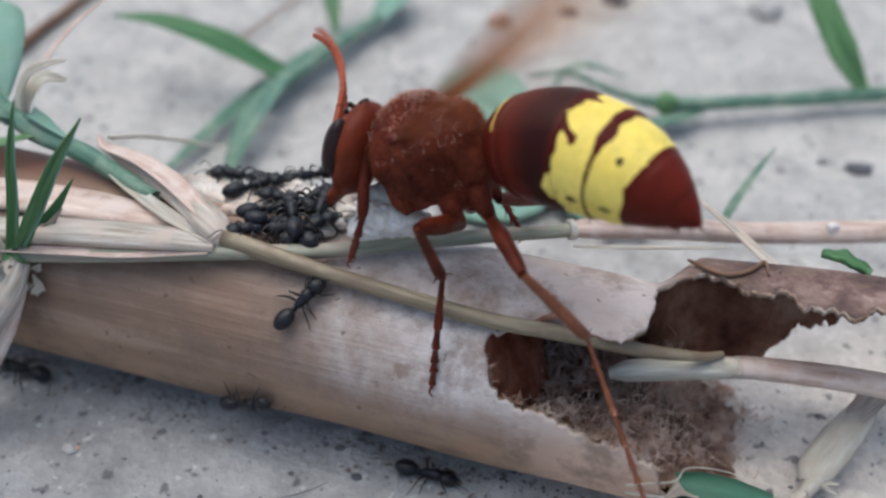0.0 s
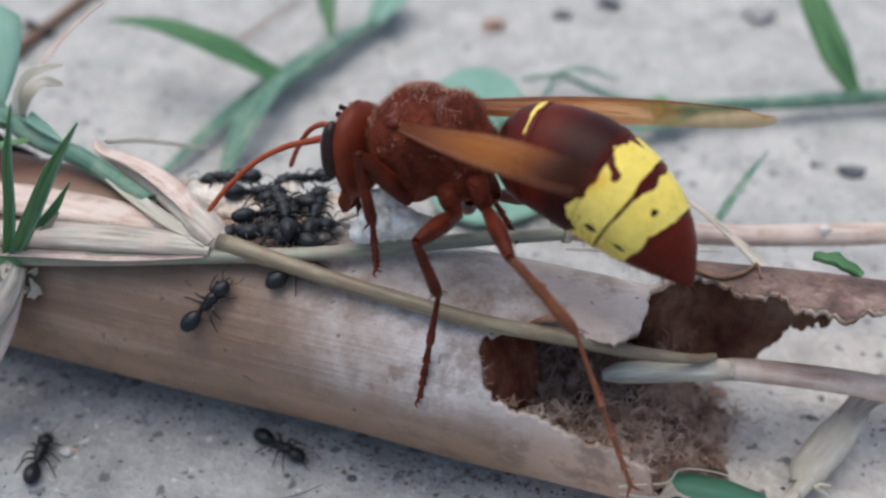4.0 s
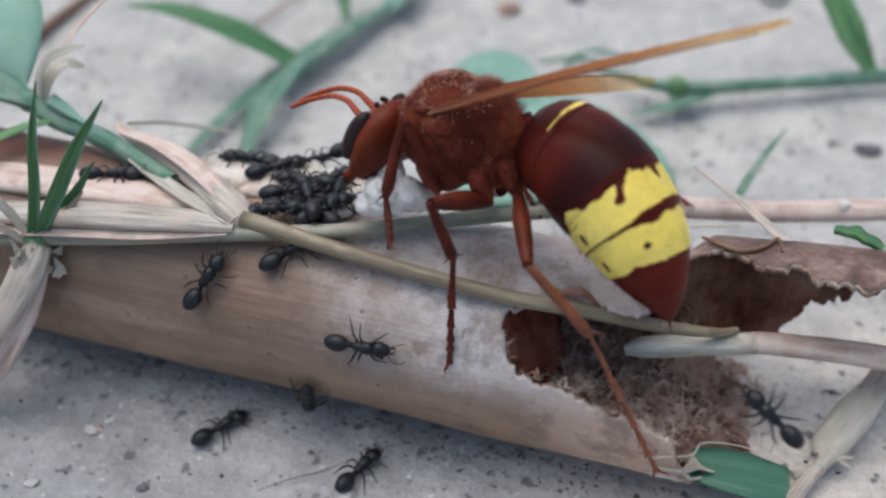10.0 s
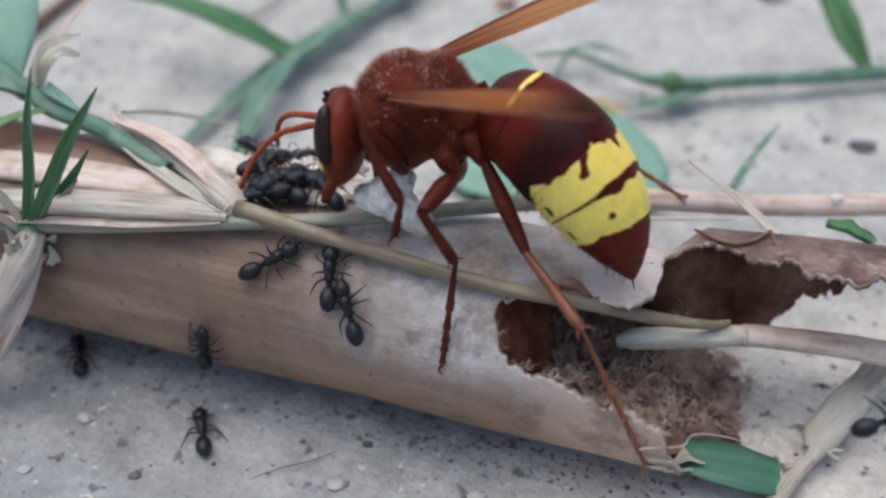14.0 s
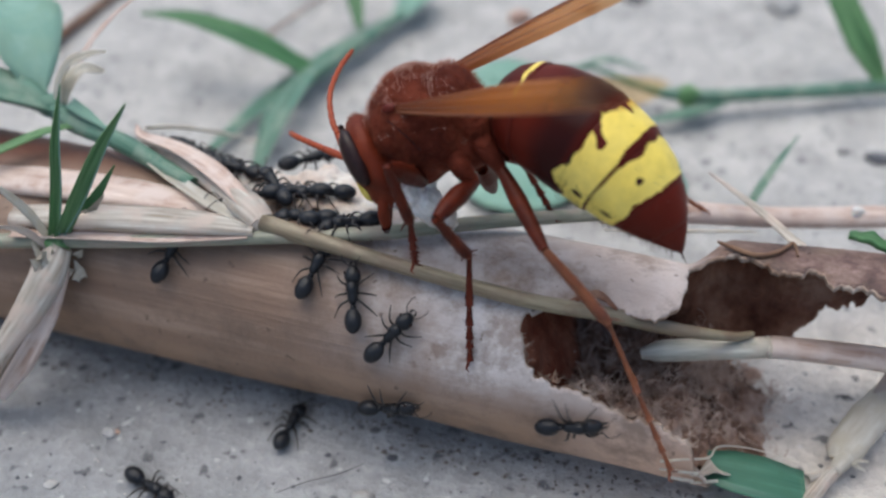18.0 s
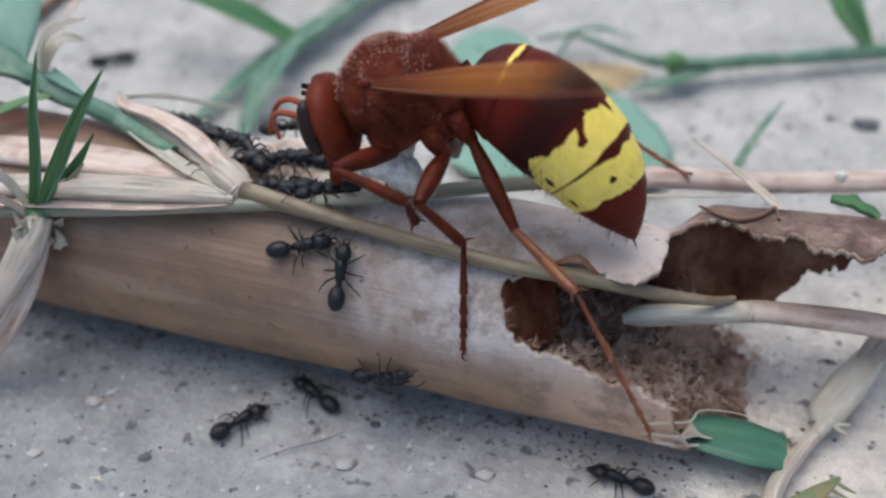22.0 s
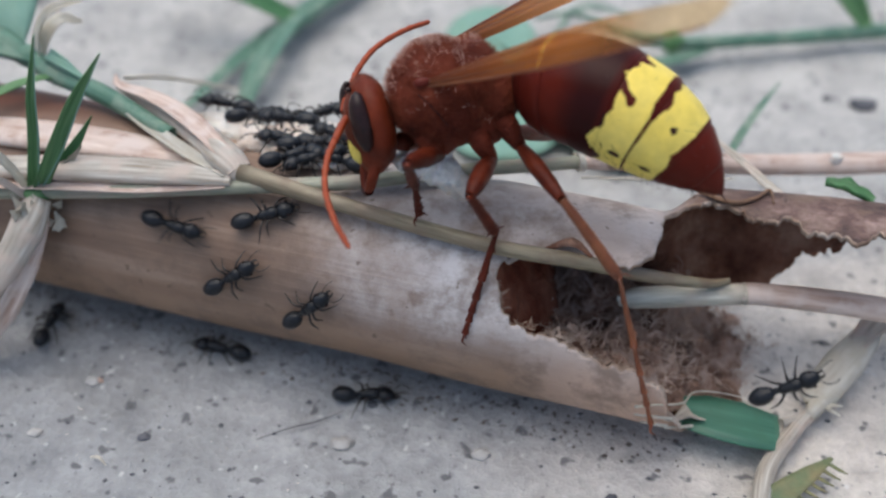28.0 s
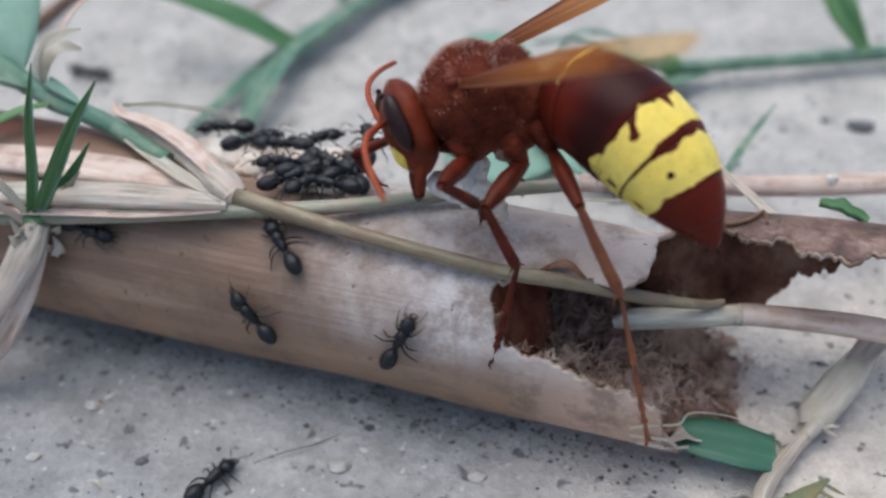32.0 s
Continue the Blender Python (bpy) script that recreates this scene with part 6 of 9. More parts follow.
def motions():
    hornet, head, antennae, abdomen, wings, legs = HORNET
    rows = [
        (0, at(0.27, -3.66, 18.96, 16.1, 12.6, 169.5)), (0.5, at(-0.43, -3.05, 18.78, 21.7, 11.7, -180.0)), (1, at(-1.12, -2.42, 18.60, 27.3, 9.8, -169.5)),
        (1.5, at(-1.12, -2.41, 18.89, 22.8, 6.1, -169.9)), (2, at(-1.09, -2.40, 19.20, 18.3, 3.4, -170.7)), (2.5, at(-0.90, -2.45, 19.23, 18.6, 4.3, -173.6)),
        (3, at(-0.47, -2.57, 19.26, 19.3, 6.4, -179.1)), (3.5, at(0.07, -2.76, 19.28, 20.1, 9.3, 174.2)), (4, at(0.61, -3.00, 19.30, 21.0, 12.1, 167.7)),
        (4.5, at(1.01, -3.28, 19.31, 21.7, 14.3, 162.7)), (5, at(1.18, -3.58, 19.31, 21.9, 15.2, 160.7)), (5.5, at(1.17, -4.35, 19.30, 19.8, 11.1, 161.8)),
        (6, at(1.13, -4.97, 19.28, 17.7, 7.0, 162.8)), (6.5, at(0.99, -4.55, 18.83, 22.3, 10.9, 162.5)), (7, at(0.77, -4.11, 18.40, 27.0, 14.9, 162.2)),
        (7.5, at(0.58, -4.11, 18.50, 21.7, 8.9, 168.2)), (8, at(0.40, -4.10, 18.71, 16.4, 2.8, 174.2)), (8.5, at(0.17, -4.24, 18.97, 19.7, 5.7, 172.9)),
        (9, at(0.03, -4.38, 19.15, 23.6, 9.9, 170.8)), (9.5, at(0.53, -4.07, 19.05, 24.6, 12.4, 168.9)), (10, at(1.02, -3.67, 18.96, 25.0, 14.5, 167.7)),
        (10.5, at(-0.32, -3.51, 18.97, 21.9, 16.4, 174.0)), (11, at(-1.67, -3.40, 18.99, 18.8, 17.5, -179.7)), (11.5, at(-1.18, -3.29, 19.18, 19.6, 17.8, 178.9)),
        (12, at(-0.69, -3.23, 19.44, 20.9, 17.8, 176.8)), (12.5, at(-0.79, -3.28, 19.59, 21.7, 17.8, 175.5)), (13, at(-0.93, -3.37, 19.67, 22.1, 17.5, 174.8)),
        (13.5, at(-1.01, -3.45, 19.66, 21.8, 16.5, 176.8)), (14, at(-1.07, -3.53, 19.64, 21.0, 14.5, -178.2)), (14.5, at(-1.13, -3.61, 19.60, 19.9, 12.0, -171.8)),
        (15, at(-1.19, -3.69, 19.56, 18.8, 9.5, -165.3)), (15.5, at(-1.26, -3.77, 19.54, 18.0, 7.7, -160.3)), (16, at(-1.36, -3.85, 19.52, 17.7, 6.9, -158.3)),
        (16.5, at(-1.64, -3.93, 19.77, 20.9, 8.7, -161.6)), (17, at(-1.86, -3.99, 20.02, 24.1, 12.3, -167.8)), (17.5, at(-1.77, -3.82, 19.97, 24.3, 19.1, -176.5)),
        (18, at(-1.68, -3.66, 19.84, 24.4, 24.1, 177.6)), (18.5, at(-1.94, -3.98, 19.13, 19.6, 23.3, -179.0)), (19, at(-2.21, -4.31, 18.50, 14.7, 22.6, -175.6)),
        (19.5, at(-1.81, -3.81, 18.91, 19.9, 24.3, -178.6)), (20, at(-1.41, -3.31, 19.32, 25.0, 25.9, 178.4)), (20.5, at(-1.51, -3.47, 19.28, 20.0, 23.6, 178.3)),
        (21, at(-1.70, -3.63, 19.24, 15.0, 20.6, 178.2)), (21.5, at(-1.93, -3.57, 19.31, 15.7, 19.8, 179.0)), (22, at(-2.07, -3.51, 19.42, 16.3, 18.9, 179.7)),
        (22.5, at(-1.63, -3.68, 19.49, 15.0, 15.0, 179.2)), (23, at(-1.18, -4.01, 19.53, 13.7, 11.9, 177.8)), (23.5, at(-1.28, -4.53, 19.37, 14.4, 16.4, 174.0)),
        (24, at(-1.38, -4.89, 19.22, 15.9, 20.9, 170.9)), (24.5, at(-1.11, -4.41, 19.30, 19.2, 19.9, 173.7)), (25, at(-0.70, -3.93, 19.38, 21.8, 18.2, 177.7)),
        (25.5, at(-0.42, -3.96, 19.34, 21.7, 17.0, 179.9)), (26, at(-0.13, -4.06, 19.24, 21.4, 15.6, -177.8)), (26.5, at(0.15, -4.18, 19.10, 21.1, 14.3, -175.7)),
        (27, at(0.38, -4.30, 18.97, 20.8, 13.2, -174.0)), (27.5, at(0.53, -4.40, 18.86, 20.6, 12.4, -172.9)), (28, at(0.59, -4.44, 18.82, 20.5, 12.1, -172.5)),
        (28.5, at(0.54, -3.96, 19.13, 23.5, 13.6, -172.8)), (29, at(0.48, -3.48, 19.52, 26.5, 15.5, -173.5)), (29.5, at(1.02, -4.04, 19.61, 24.8, 16.6, -177.3)),
        (30, at(1.80, -4.59, 19.70, 23.1, 17.1, 179.4)), (30.5, at(2.28, -4.17, 19.94, 25.0, 13.5, -179.4)), (31, at(2.58, -3.75, 20.13, 26.8, 9.8, -177.7)),
        (31.5, at(2.69, -4.06, 20.01, 25.7, 11.4, -176.5)), (32, at(2.73, -4.37, 19.90, 24.6, 13.0, -175.9)),
    ]
    walk(hornet, rows)
    step_far_legs(legs, rows)
    # the piece lies on the stalk at first, then is held under the body
    walk(MEAT_PIECE, [
        (0, at(-2.21, -4.17, 14.76, 0.0, -0.0, -10.0)), (1, at(-2.41, -4.13, 14.19, 0.0, -0.0, -10.0)), (2, at(-1.69, -3.92, 14.16, 0.0, -0.0, -10.0)),
        (5, at(-2.12, -4.45, 15.27, 0.0, -0.0, -10.0)), (6, at(-2.73, -5.01, 15.73, 0.0, -0.0, -10.0)), (7, at(-2.86, -4.71, 15.28, 0.0, -0.0, -10.0)),
        (8, at(-2.64, -4.43, 14.79, 0.0, -0.0, -10.0)), (9, at(-2.84, -5.21, 15.33, 0.0, -0.0, -10.0)), (10, at(-2.67, -4.55, 15.32, 0.0, -0.0, -10.0)),
        (11, at(-1.15, -4.28, 14.52, 0.0, 25.0, -30.0)), (12, at(-2.73, -4.65, 14.64, 0.0, 25.0, -30.0)), (13, at(-2.56, -5.04, 14.64, 0.0, 25.0, -30.0)),
        (16, at(-2.18, -5.24, 14.62, 0.0, 25.0, -30.0)), (17, at(-3.69, -5.48, 15.53, 0.0, 25.0, -30.0)), (18, at(-2.48, -4.86, 15.69, 0.0, 25.0, -30.0)),
        (19, at(-2.69, -5.17, 13.67, 0.0, 25.0, -30.0)), (20, at(-1.77, -4.83, 14.81, 0.0, 25.0, -30.0)), (21, at(-2.16, -4.40, 14.58, 0.0, 25.0, -30.0)),
        (22, at(-2.63, -4.20, 14.98, 0.0, 25.0, -30.0)), (23, at(-2.52, -4.52, 15.05, 0.0, 25.0, -30.0)), (24, at(-2.70, -5.18, 15.39, 0.0, 25.0, -30.0)),
        (25, at(-1.99, -5.39, 14.54, 0.0, 25.0, -30.0)), (28, at(-0.27, -5.29, 14.64, 0.0, 25.0, -30.0)), (29, at(0.38, -4.75, 15.41, 0.0, 25.0, -30.0)),
        (30, at(0.84, -5.64, 15.47, 0.0, 25.0, -30.0)), (31, at(1.66, -5.36, 15.64, 0.0, 25.0, -30.0)), (32, at(1.89, -5.97, 15.16, 0.0, 25.0, -30.0)),
    ])
    walk(head, [
        (0, at(3.97, 0.00, 0.16, -4.6, -21.7, -10.5)), (1, at(4.35, 0.00, -1.41, 0.1, -1.4, 16.9)), (2, at(4.05, 0.00, -1.59, 4.4, 17.6, 11.1)),
        (5, at(4.32, 0.00, -0.04, -14.2, -23.7, -13.7)), (6, at(4.66, 0.00, -0.53, -9.1, -32.0, -11.8)), (7, at(4.33, 0.00, -0.44, -12.4, -49.4, -16.3)),
        (8, at(4.20, 0.00, -0.13, -15.0, -11.3, -11.4)), (9, at(4.29, 0.00, -0.33, -12.8, -20.4, -12.3)), (10, at(4.57, 0.00, -0.33, -13.7, -40.3, -16.2)),
        (11, at(3.72, 0.00, -0.82, 1.0, -2.0, 2.2)), (12, at(4.10, 0.00, -0.70, 0.4, -7.1, -5.9)), (13, at(4.18, 0.00, -0.59, -7.0, -16.0, -9.0)),
        (16, at(4.38, 0.00, -1.48, 2.0, -2.0, 20.3)), (17, at(3.81, 0.00, -1.13, 4.0, 13.4, 14.4)), (18, at(3.77, 0.00, -1.28, 3.0, 4.7, 12.2)),
        (19, at(3.87, 0.00, -0.25, -2.5, -2.5, -6.6)), (20, at(4.11, 0.00, -0.96, 1.1, -0.6, 9.6)), (21, at(3.68, 0.00, -0.42, -2.9, -2.4, -6.7)),
        (22, at(4.12, 0.00, -0.79, -8.7, -2.7, -7.8)), (23, at(4.00, 0.00, -0.72, -1.1, 0.8, -6.2)), (24, at(3.83, 0.00, 0.19, -6.7, -19.3, -9.4)),
        (25, at(4.23, 0.00, -0.54, -4.8, -11.4, -7.7)), (28, at(4.43, 0.00, -0.78, 0.3, -4.3, 11.0)), (29, at(3.93, 0.00, -1.41, 3.0, 5.9, 14.1)),
        (30, at(4.03, 0.00, -0.84, 0.2, 7.2, 18.0)), (31, at(3.85, 0.00, -1.52, 2.9, 20.6, 17.9)), (32, at(4.09, 0.00, -0.82, 4.9, 6.6, 14.5)),
    ])
    walk(abdomen, [
        (0, at(-3.67, 0.00, -0.63, 0.0, -10.4, -31.0)), (1, at(-3.67, 0.00, -0.63, 0.0, -32.7, -21.0)), (2, at(-3.67, 0.00, -0.63, 0.0, -34.9, -12.0)),
        (5, at(-3.67, 0.00, -0.63, 0.0, -38.3, -13.2)), (6, at(-3.67, 0.00, -0.63, 0.0, -55.3, -16.3)), (7, at(-3.67, 0.00, -0.63, 0.0, -58.8, -17.6)),
        (8, at(-3.67, 0.00, -0.63, 0.0, -55.3, -26.2)), (9, at(-3.67, 0.00, -0.63, 0.0, -61.3, -19.4)), (10, at(-3.67, 0.00, -0.63, 0.0, -53.8, -23.2)),
        (11, at(-3.67, 0.00, -0.63, 0.0, -45.9, -26.4)), (12, at(-3.67, 0.00, -0.63, 0.0, -54.8, -35.8)), (13, at(-3.67, 0.00, -0.63, 0.0, -64.5, -30.4)),
        (16, at(-3.67, 0.00, -0.63, 0.0, -41.6, -30.7)), (17, at(-3.67, 0.00, -0.63, 0.0, -49.2, -18.3)), (18, at(-3.67, 0.00, -0.63, 0.0, -52.3, -24.4)),
        (19, at(-3.67, 0.00, -0.63, 0.0, -42.8, -22.3)), (20, at(-3.67, 0.00, -0.63, 0.0, -69.3, -26.9)), (21, at(-3.67, 0.00, -0.63, 0.0, -59.1, -28.2)),
        (22, at(-3.67, 0.00, -0.63, 0.0, -58.3, -21.1)), (23, at(-3.67, 0.00, -0.63, 0.0, -45.8, -25.1)), (24, at(-3.67, 0.00, -0.63, 0.0, -46.7, -24.4)),
        (25, at(-3.67, 0.00, -0.63, 0.0, -57.7, -28.9)), (28, at(-3.67, 0.00, -0.63, 0.0, -34.5, -32.1)), (29, at(-3.67, 0.00, -0.63, 0.0, -36.0, -39.5)),
        (30, at(-3.67, 0.00, -0.63, 0.0, -55.7, -26.3)), (31, at(-3.67, 0.00, -0.63, 0.0, -57.9, -31.3)), (32, at(-3.67, 0.00, -0.63, 0.0, -45.0, -45.8)),
    ])
    walk(wings[0], buzz([
        (2, at(0.90, 2.30, 1.33, -34.2, 3.8, -62.3)), (5, at(0.90, 2.30, 1.33, -28.5, -1.8, -42.9)), (6, at(0.90, 2.30, 1.33, -31.0, 3.4, -45.0)),
        (7, at(0.90, 2.30, 1.33, -29.5, -4.4, -46.4)), (8, at(0.90, 2.30, 1.33, -28.2, 3.7, -57.9)), (9, at(0.90, 2.30, 1.33, -33.2, -2.6, -49.3)),
        (10, at(0.90, 2.30, 1.33, -6.8, 8.0, -10.2)), (11, at(0.90, 2.30, 1.33, -29.3, -2.3, -47.2)), (12, at(0.90, 2.30, 1.33, -25.3, -4.8, -50.8)),
        (13, at(0.90, 2.30, 1.33, -23.6, -3.3, -53.1)), (16, at(0.90, 2.30, 1.33, 9.1, 8.1, -52.2)), (17, at(0.90, 2.30, 1.33, -45.8, -2.4, -43.7)),
        (18, at(0.90, 2.30, 1.33, -37.2, -6.1, -39.7)), (19, at(0.90, 2.30, 1.33, -25.0, -3.1, -45.2)), (20, at(0.90, 2.30, 1.33, -35.1, -8.8, -40.1)),
        (21, at(0.90, 2.30, 1.33, -21.3, -5.4, -47.5)), (22, at(0.90, 2.30, 1.33, -32.0, 0.8, -43.1)), (23, at(0.90, 2.30, 1.33, -29.4, -1.7, -45.1)),
        (24, at(0.90, 2.30, 1.33, -23.2, -6.3, -41.8)), (25, at(0.90, 2.30, 1.33, -32.4, -2.3, -47.2)), (28, at(0.90, 2.30, 1.33, -46.9, 9.9, -45.7)),
        (29, at(0.90, 2.30, 1.33, -52.1, 1.0, -38.1)), (30, at(0.90, 2.30, 1.33, -36.4, -5.7, -43.5)), (31, at(0.90, 2.30, 1.33, 1.9, 0.4, -50.7)),
        (32, at(0.90, 2.30, 1.33, -39.1, 4.9, -56.9)),
    ], 1))
    walk(wings[1], buzz([
        (2, at(0.90, -2.30, 1.53, -25.9, -8.3, -2.8)), (5, at(0.90, -2.30, 1.53, -30.8, -3.1, 6.6)), (6, at(0.90, -2.30, 1.53, -26.1, -0.3, 9.5)),
        (7, at(0.90, -2.30, 1.53, -36.2, 1.4, 5.8)), (8, at(0.90, -2.30, 1.53, -23.6, 6.3, -9.7)), (9, at(0.90, -2.30, 1.53, -31.8, 6.6, -2.7)),
        (10, at(0.90, -2.30, 1.53, -32.3, -6.1, 62.1)), (11, at(0.90, -2.30, 1.53, -25.8, 5.1, -6.4)), (12, at(0.90, -2.30, 1.53, -28.2, 3.1, -4.7)),
        (13, at(0.90, -2.30, 1.53, -31.0, 6.4, -2.4)), (16, at(0.90, -2.30, 1.53, -23.4, 16.1, -26.4)), (17, at(0.90, -2.30, 1.53, -28.4, 5.7, -19.1)),
        (18, at(0.90, -2.30, 1.53, -33.8, 5.7, -2.1)), (19, at(0.90, -2.30, 1.53, -23.6, 10.1, -3.9)), (20, at(0.90, -2.30, 1.53, -34.6, 4.9, -1.4)),
        (21, at(0.90, -2.30, 1.53, -23.4, 4.6, -2.3)), (22, at(0.90, -2.30, 1.53, -24.4, 6.2, -3.9)), (23, at(0.90, -2.30, 1.53, -21.3, 8.6, -6.2)),
        (24, at(0.90, -2.30, 1.53, -26.3, 5.4, 3.3)), (25, at(0.90, -2.30, 1.53, -29.7, 5.6, -4.9)), (28, at(0.90, -2.30, 1.53, -27.6, 12.9, -13.9)),
        (29, at(0.90, -2.30, 1.53, -32.9, 8.1, -12.8)), (30, at(0.90, -2.30, 1.53, -32.0, 11.4, -6.6)), (31, at(0.90, -2.30, 1.53, -33.9, 10.2, -15.2)),
        (32, at(0.90, -2.30, 1.53, -32.7, 14.3, -13.6)),
    ], -1))
    walk(antennae[0], [
        (0, at(1.20, 0.60, 0.90, 39.7, -15.9, -52.2)), (0.33, at(1.20, 0.60, 0.90, 76.2, -21.7, -25.9)), (0.67, at(1.20, 0.60, 0.90, 123.3, -49.4, -2.3)),
        (1, at(1.20, 0.60, 0.90, -176.7, -73.8, -18.9)), (1.5, at(1.20, 0.60, 0.90, 73.0, -43.8, 77.1)), (2, at(1.20, 0.60, 0.90, 51.7, 6.2, 77.0)),
        (3.5, at(1.20, 0.60, 0.90, 55.2, 23.1, 41.4)), (5, at(1.20, 0.60, 0.90, 45.9, 38.5, 0.0)), (6, at(1.20, 0.60, 0.90, 44.8, 56.6, -38.9)),
        (7, at(1.20, 0.60, 0.90, 43.4, 42.7, -24.9)), (8, at(1.20, 0.60, 0.90, 38.8, 41.5, -22.7)), (9, at(1.20, 0.60, 0.90, 45.5, 28.3, -19.4)),
        (10, at(1.20, 0.60, 0.90, 45.1, 37.8, -17.4)), (10.5, at(1.20, 0.60, 0.90, 56.5, 25.1, 43.0)), (11, at(1.20, 0.60, 0.90, 51.1, 10.1, 95.8)),
        (11.5, at(1.20, 0.60, 0.90, 35.8, 3.2, 20.2)), (12, at(1.20, 0.60, 0.90, 38.3, -13.3, -53.8)), (13, at(1.20, 0.60, 0.90, 6.6, 19.3, -36.5)),
        (16, at(1.20, 0.60, 0.90, 65.6, 42.3, 28.3)), (17, at(1.20, 0.60, 0.90, 49.8, 7.3, 65.0)), (17.5, at(1.20, 0.60, 0.90, -6.8, 26.4, -7.7)),
        (18, at(1.20, 0.60, 0.90, -44.5, -17.3, -65.7)), (19, at(1.20, 0.60, 0.90, -37.9, 25.2, -41.5)), (19.5, at(1.20, 0.60, 0.90, -52.1, -4.5, -77.3)),
        (20, at(1.20, 0.60, 0.90, -46.1, -36.7, -112.7)), (20.5, at(1.20, 0.60, 0.90, -26.6, -11.2, -83.4)), (21, at(1.20, 0.60, 0.90, 2.1, 0.9, -48.6)),
        (22, at(1.20, 0.60, 0.90, -18.3, 26.5, -49.7)), (23, at(1.20, 0.60, 0.90, 4.6, -7.5, -46.8)), (24, at(1.20, 0.60, 0.90, 31.1, 3.6, -29.4)),
        (25, at(1.20, 0.60, 0.90, 22.5, 19.0, -51.2)), (26.5, at(1.20, 0.60, 0.90, 40.5, 40.9, 4.1)), (28, at(1.20, 0.60, 0.90, 74.9, 37.3, 72.4)),
        (28.5, at(1.20, 0.60, 0.90, 8.3, 52.1, -25.3)), (29, at(1.20, 0.60, 0.90, -15.6, 8.5, -86.2)), (30, at(1.20, 0.60, 0.90, -5.6, 6.8, -79.7)),
        (30.5, at(1.20, 0.60, 0.90, 9.7, 40.0, -15.4)), (31, at(1.20, 0.60, 0.90, 54.7, 34.4, 70.7)), (32, at(1.20, 0.60, 0.90, 31.2, 19.5, 73.5)),
    ])
    walk(antennae[1], [
        (0, at(1.20, -0.60, 0.90, 17.6, -8.8, -47.1)), (0.5, at(1.20, -0.60, 0.90, -37.5, -28.8, -76.9)), (1, at(1.20, -0.60, 0.90, -107.0, -63.0, -71.1)),
        (1.5, at(1.20, -0.60, 0.90, -45.2, -27.5, -97.3)), (2, at(1.20, -0.60, 0.90, -5.6, 9.0, -82.4)), (3.5, at(1.20, -0.60, 0.90, 7.3, 30.6, -44.3)),
        (5, at(1.20, -0.60, 0.90, 35.9, 37.7, 5.6)), (6, at(1.20, -0.60, 0.90, 42.7, 58.2, -32.6)), (7, at(1.20, -0.60, 0.90, 23.9, 46.7, -20.6)),
        (8, at(1.20, -0.60, 0.90, 35.0, 41.9, -19.8)), (9, at(1.20, -0.60, 0.90, 34.8, 28.8, -17.3)), (10, at(1.20, -0.60, 0.90, 40.7, 37.8, -13.7)),
        (10.5, at(1.20, -0.60, 0.90, -23.6, 16.1, -80.8)), (11, at(1.20, -0.60, 0.90, -46.8, -39.9, -110.0)), (11.5, at(1.20, -0.60, 0.90, -13.5, -15.5, -84.7)),
        (12, at(1.20, -0.60, 0.90, 24.8, -9.2, -51.7)), (13, at(1.20, -0.60, 0.90, -2.7, 19.2, -33.2)), (14.5, at(1.20, -0.60, 0.90, -53.1, 24.9, -73.7)),
        (16, at(1.20, -0.60, 0.90, -95.0, 1.2, -104.2)), (17, at(1.20, -0.60, 0.90, -54.0, -16.8, -113.3)), (18, at(1.20, -0.60, 0.90, -44.6, -40.2, -111.3)),
        (19, at(1.20, -0.60, 0.90, -26.9, -41.3, -134.8)), (20, at(1.20, -0.60, 0.90, -39.3, 6.3, -74.5)), (21, at(1.20, -0.60, 0.90, -24.1, 2.3, -46.8)),
        (22, at(1.20, -0.60, 0.90, 9.1, 24.9, -42.1)), (23, at(1.20, -0.60, 0.90, -13.5, -4.9, -46.2)), (23.5, at(1.20, -0.60, 0.90, -25.8, -10.7, -96.3)),
        (24, at(1.20, -0.60, 0.90, -29.3, -23.8, -146.9)), (24.5, at(1.20, -0.60, 0.90, -24.9, 4.6, -101.6)), (25, at(1.20, -0.60, 0.90, -0.3, 20.5, -49.9)),
        (26.5, at(1.20, -0.60, 0.90, -30.6, 8.5, -103.2)), (28, at(1.20, -0.60, 0.90, -41.1, -21.4, -147.4)), (29, at(1.20, -0.60, 0.90, -38.2, -10.8, -107.0)),
        (30, at(1.20, -0.60, 0.90, 30.5, -0.6, -85.0)), (31, at(1.20, -0.60, 0.90, -18.2, -3.5, -104.5)), (32, at(1.20, -0.60, 0.90, -50.7, -16.3, -112.1)),
    ])
    # the legs on the near side, from front to hind
    _, _, thigh, shin, foot, _ = legs[0]
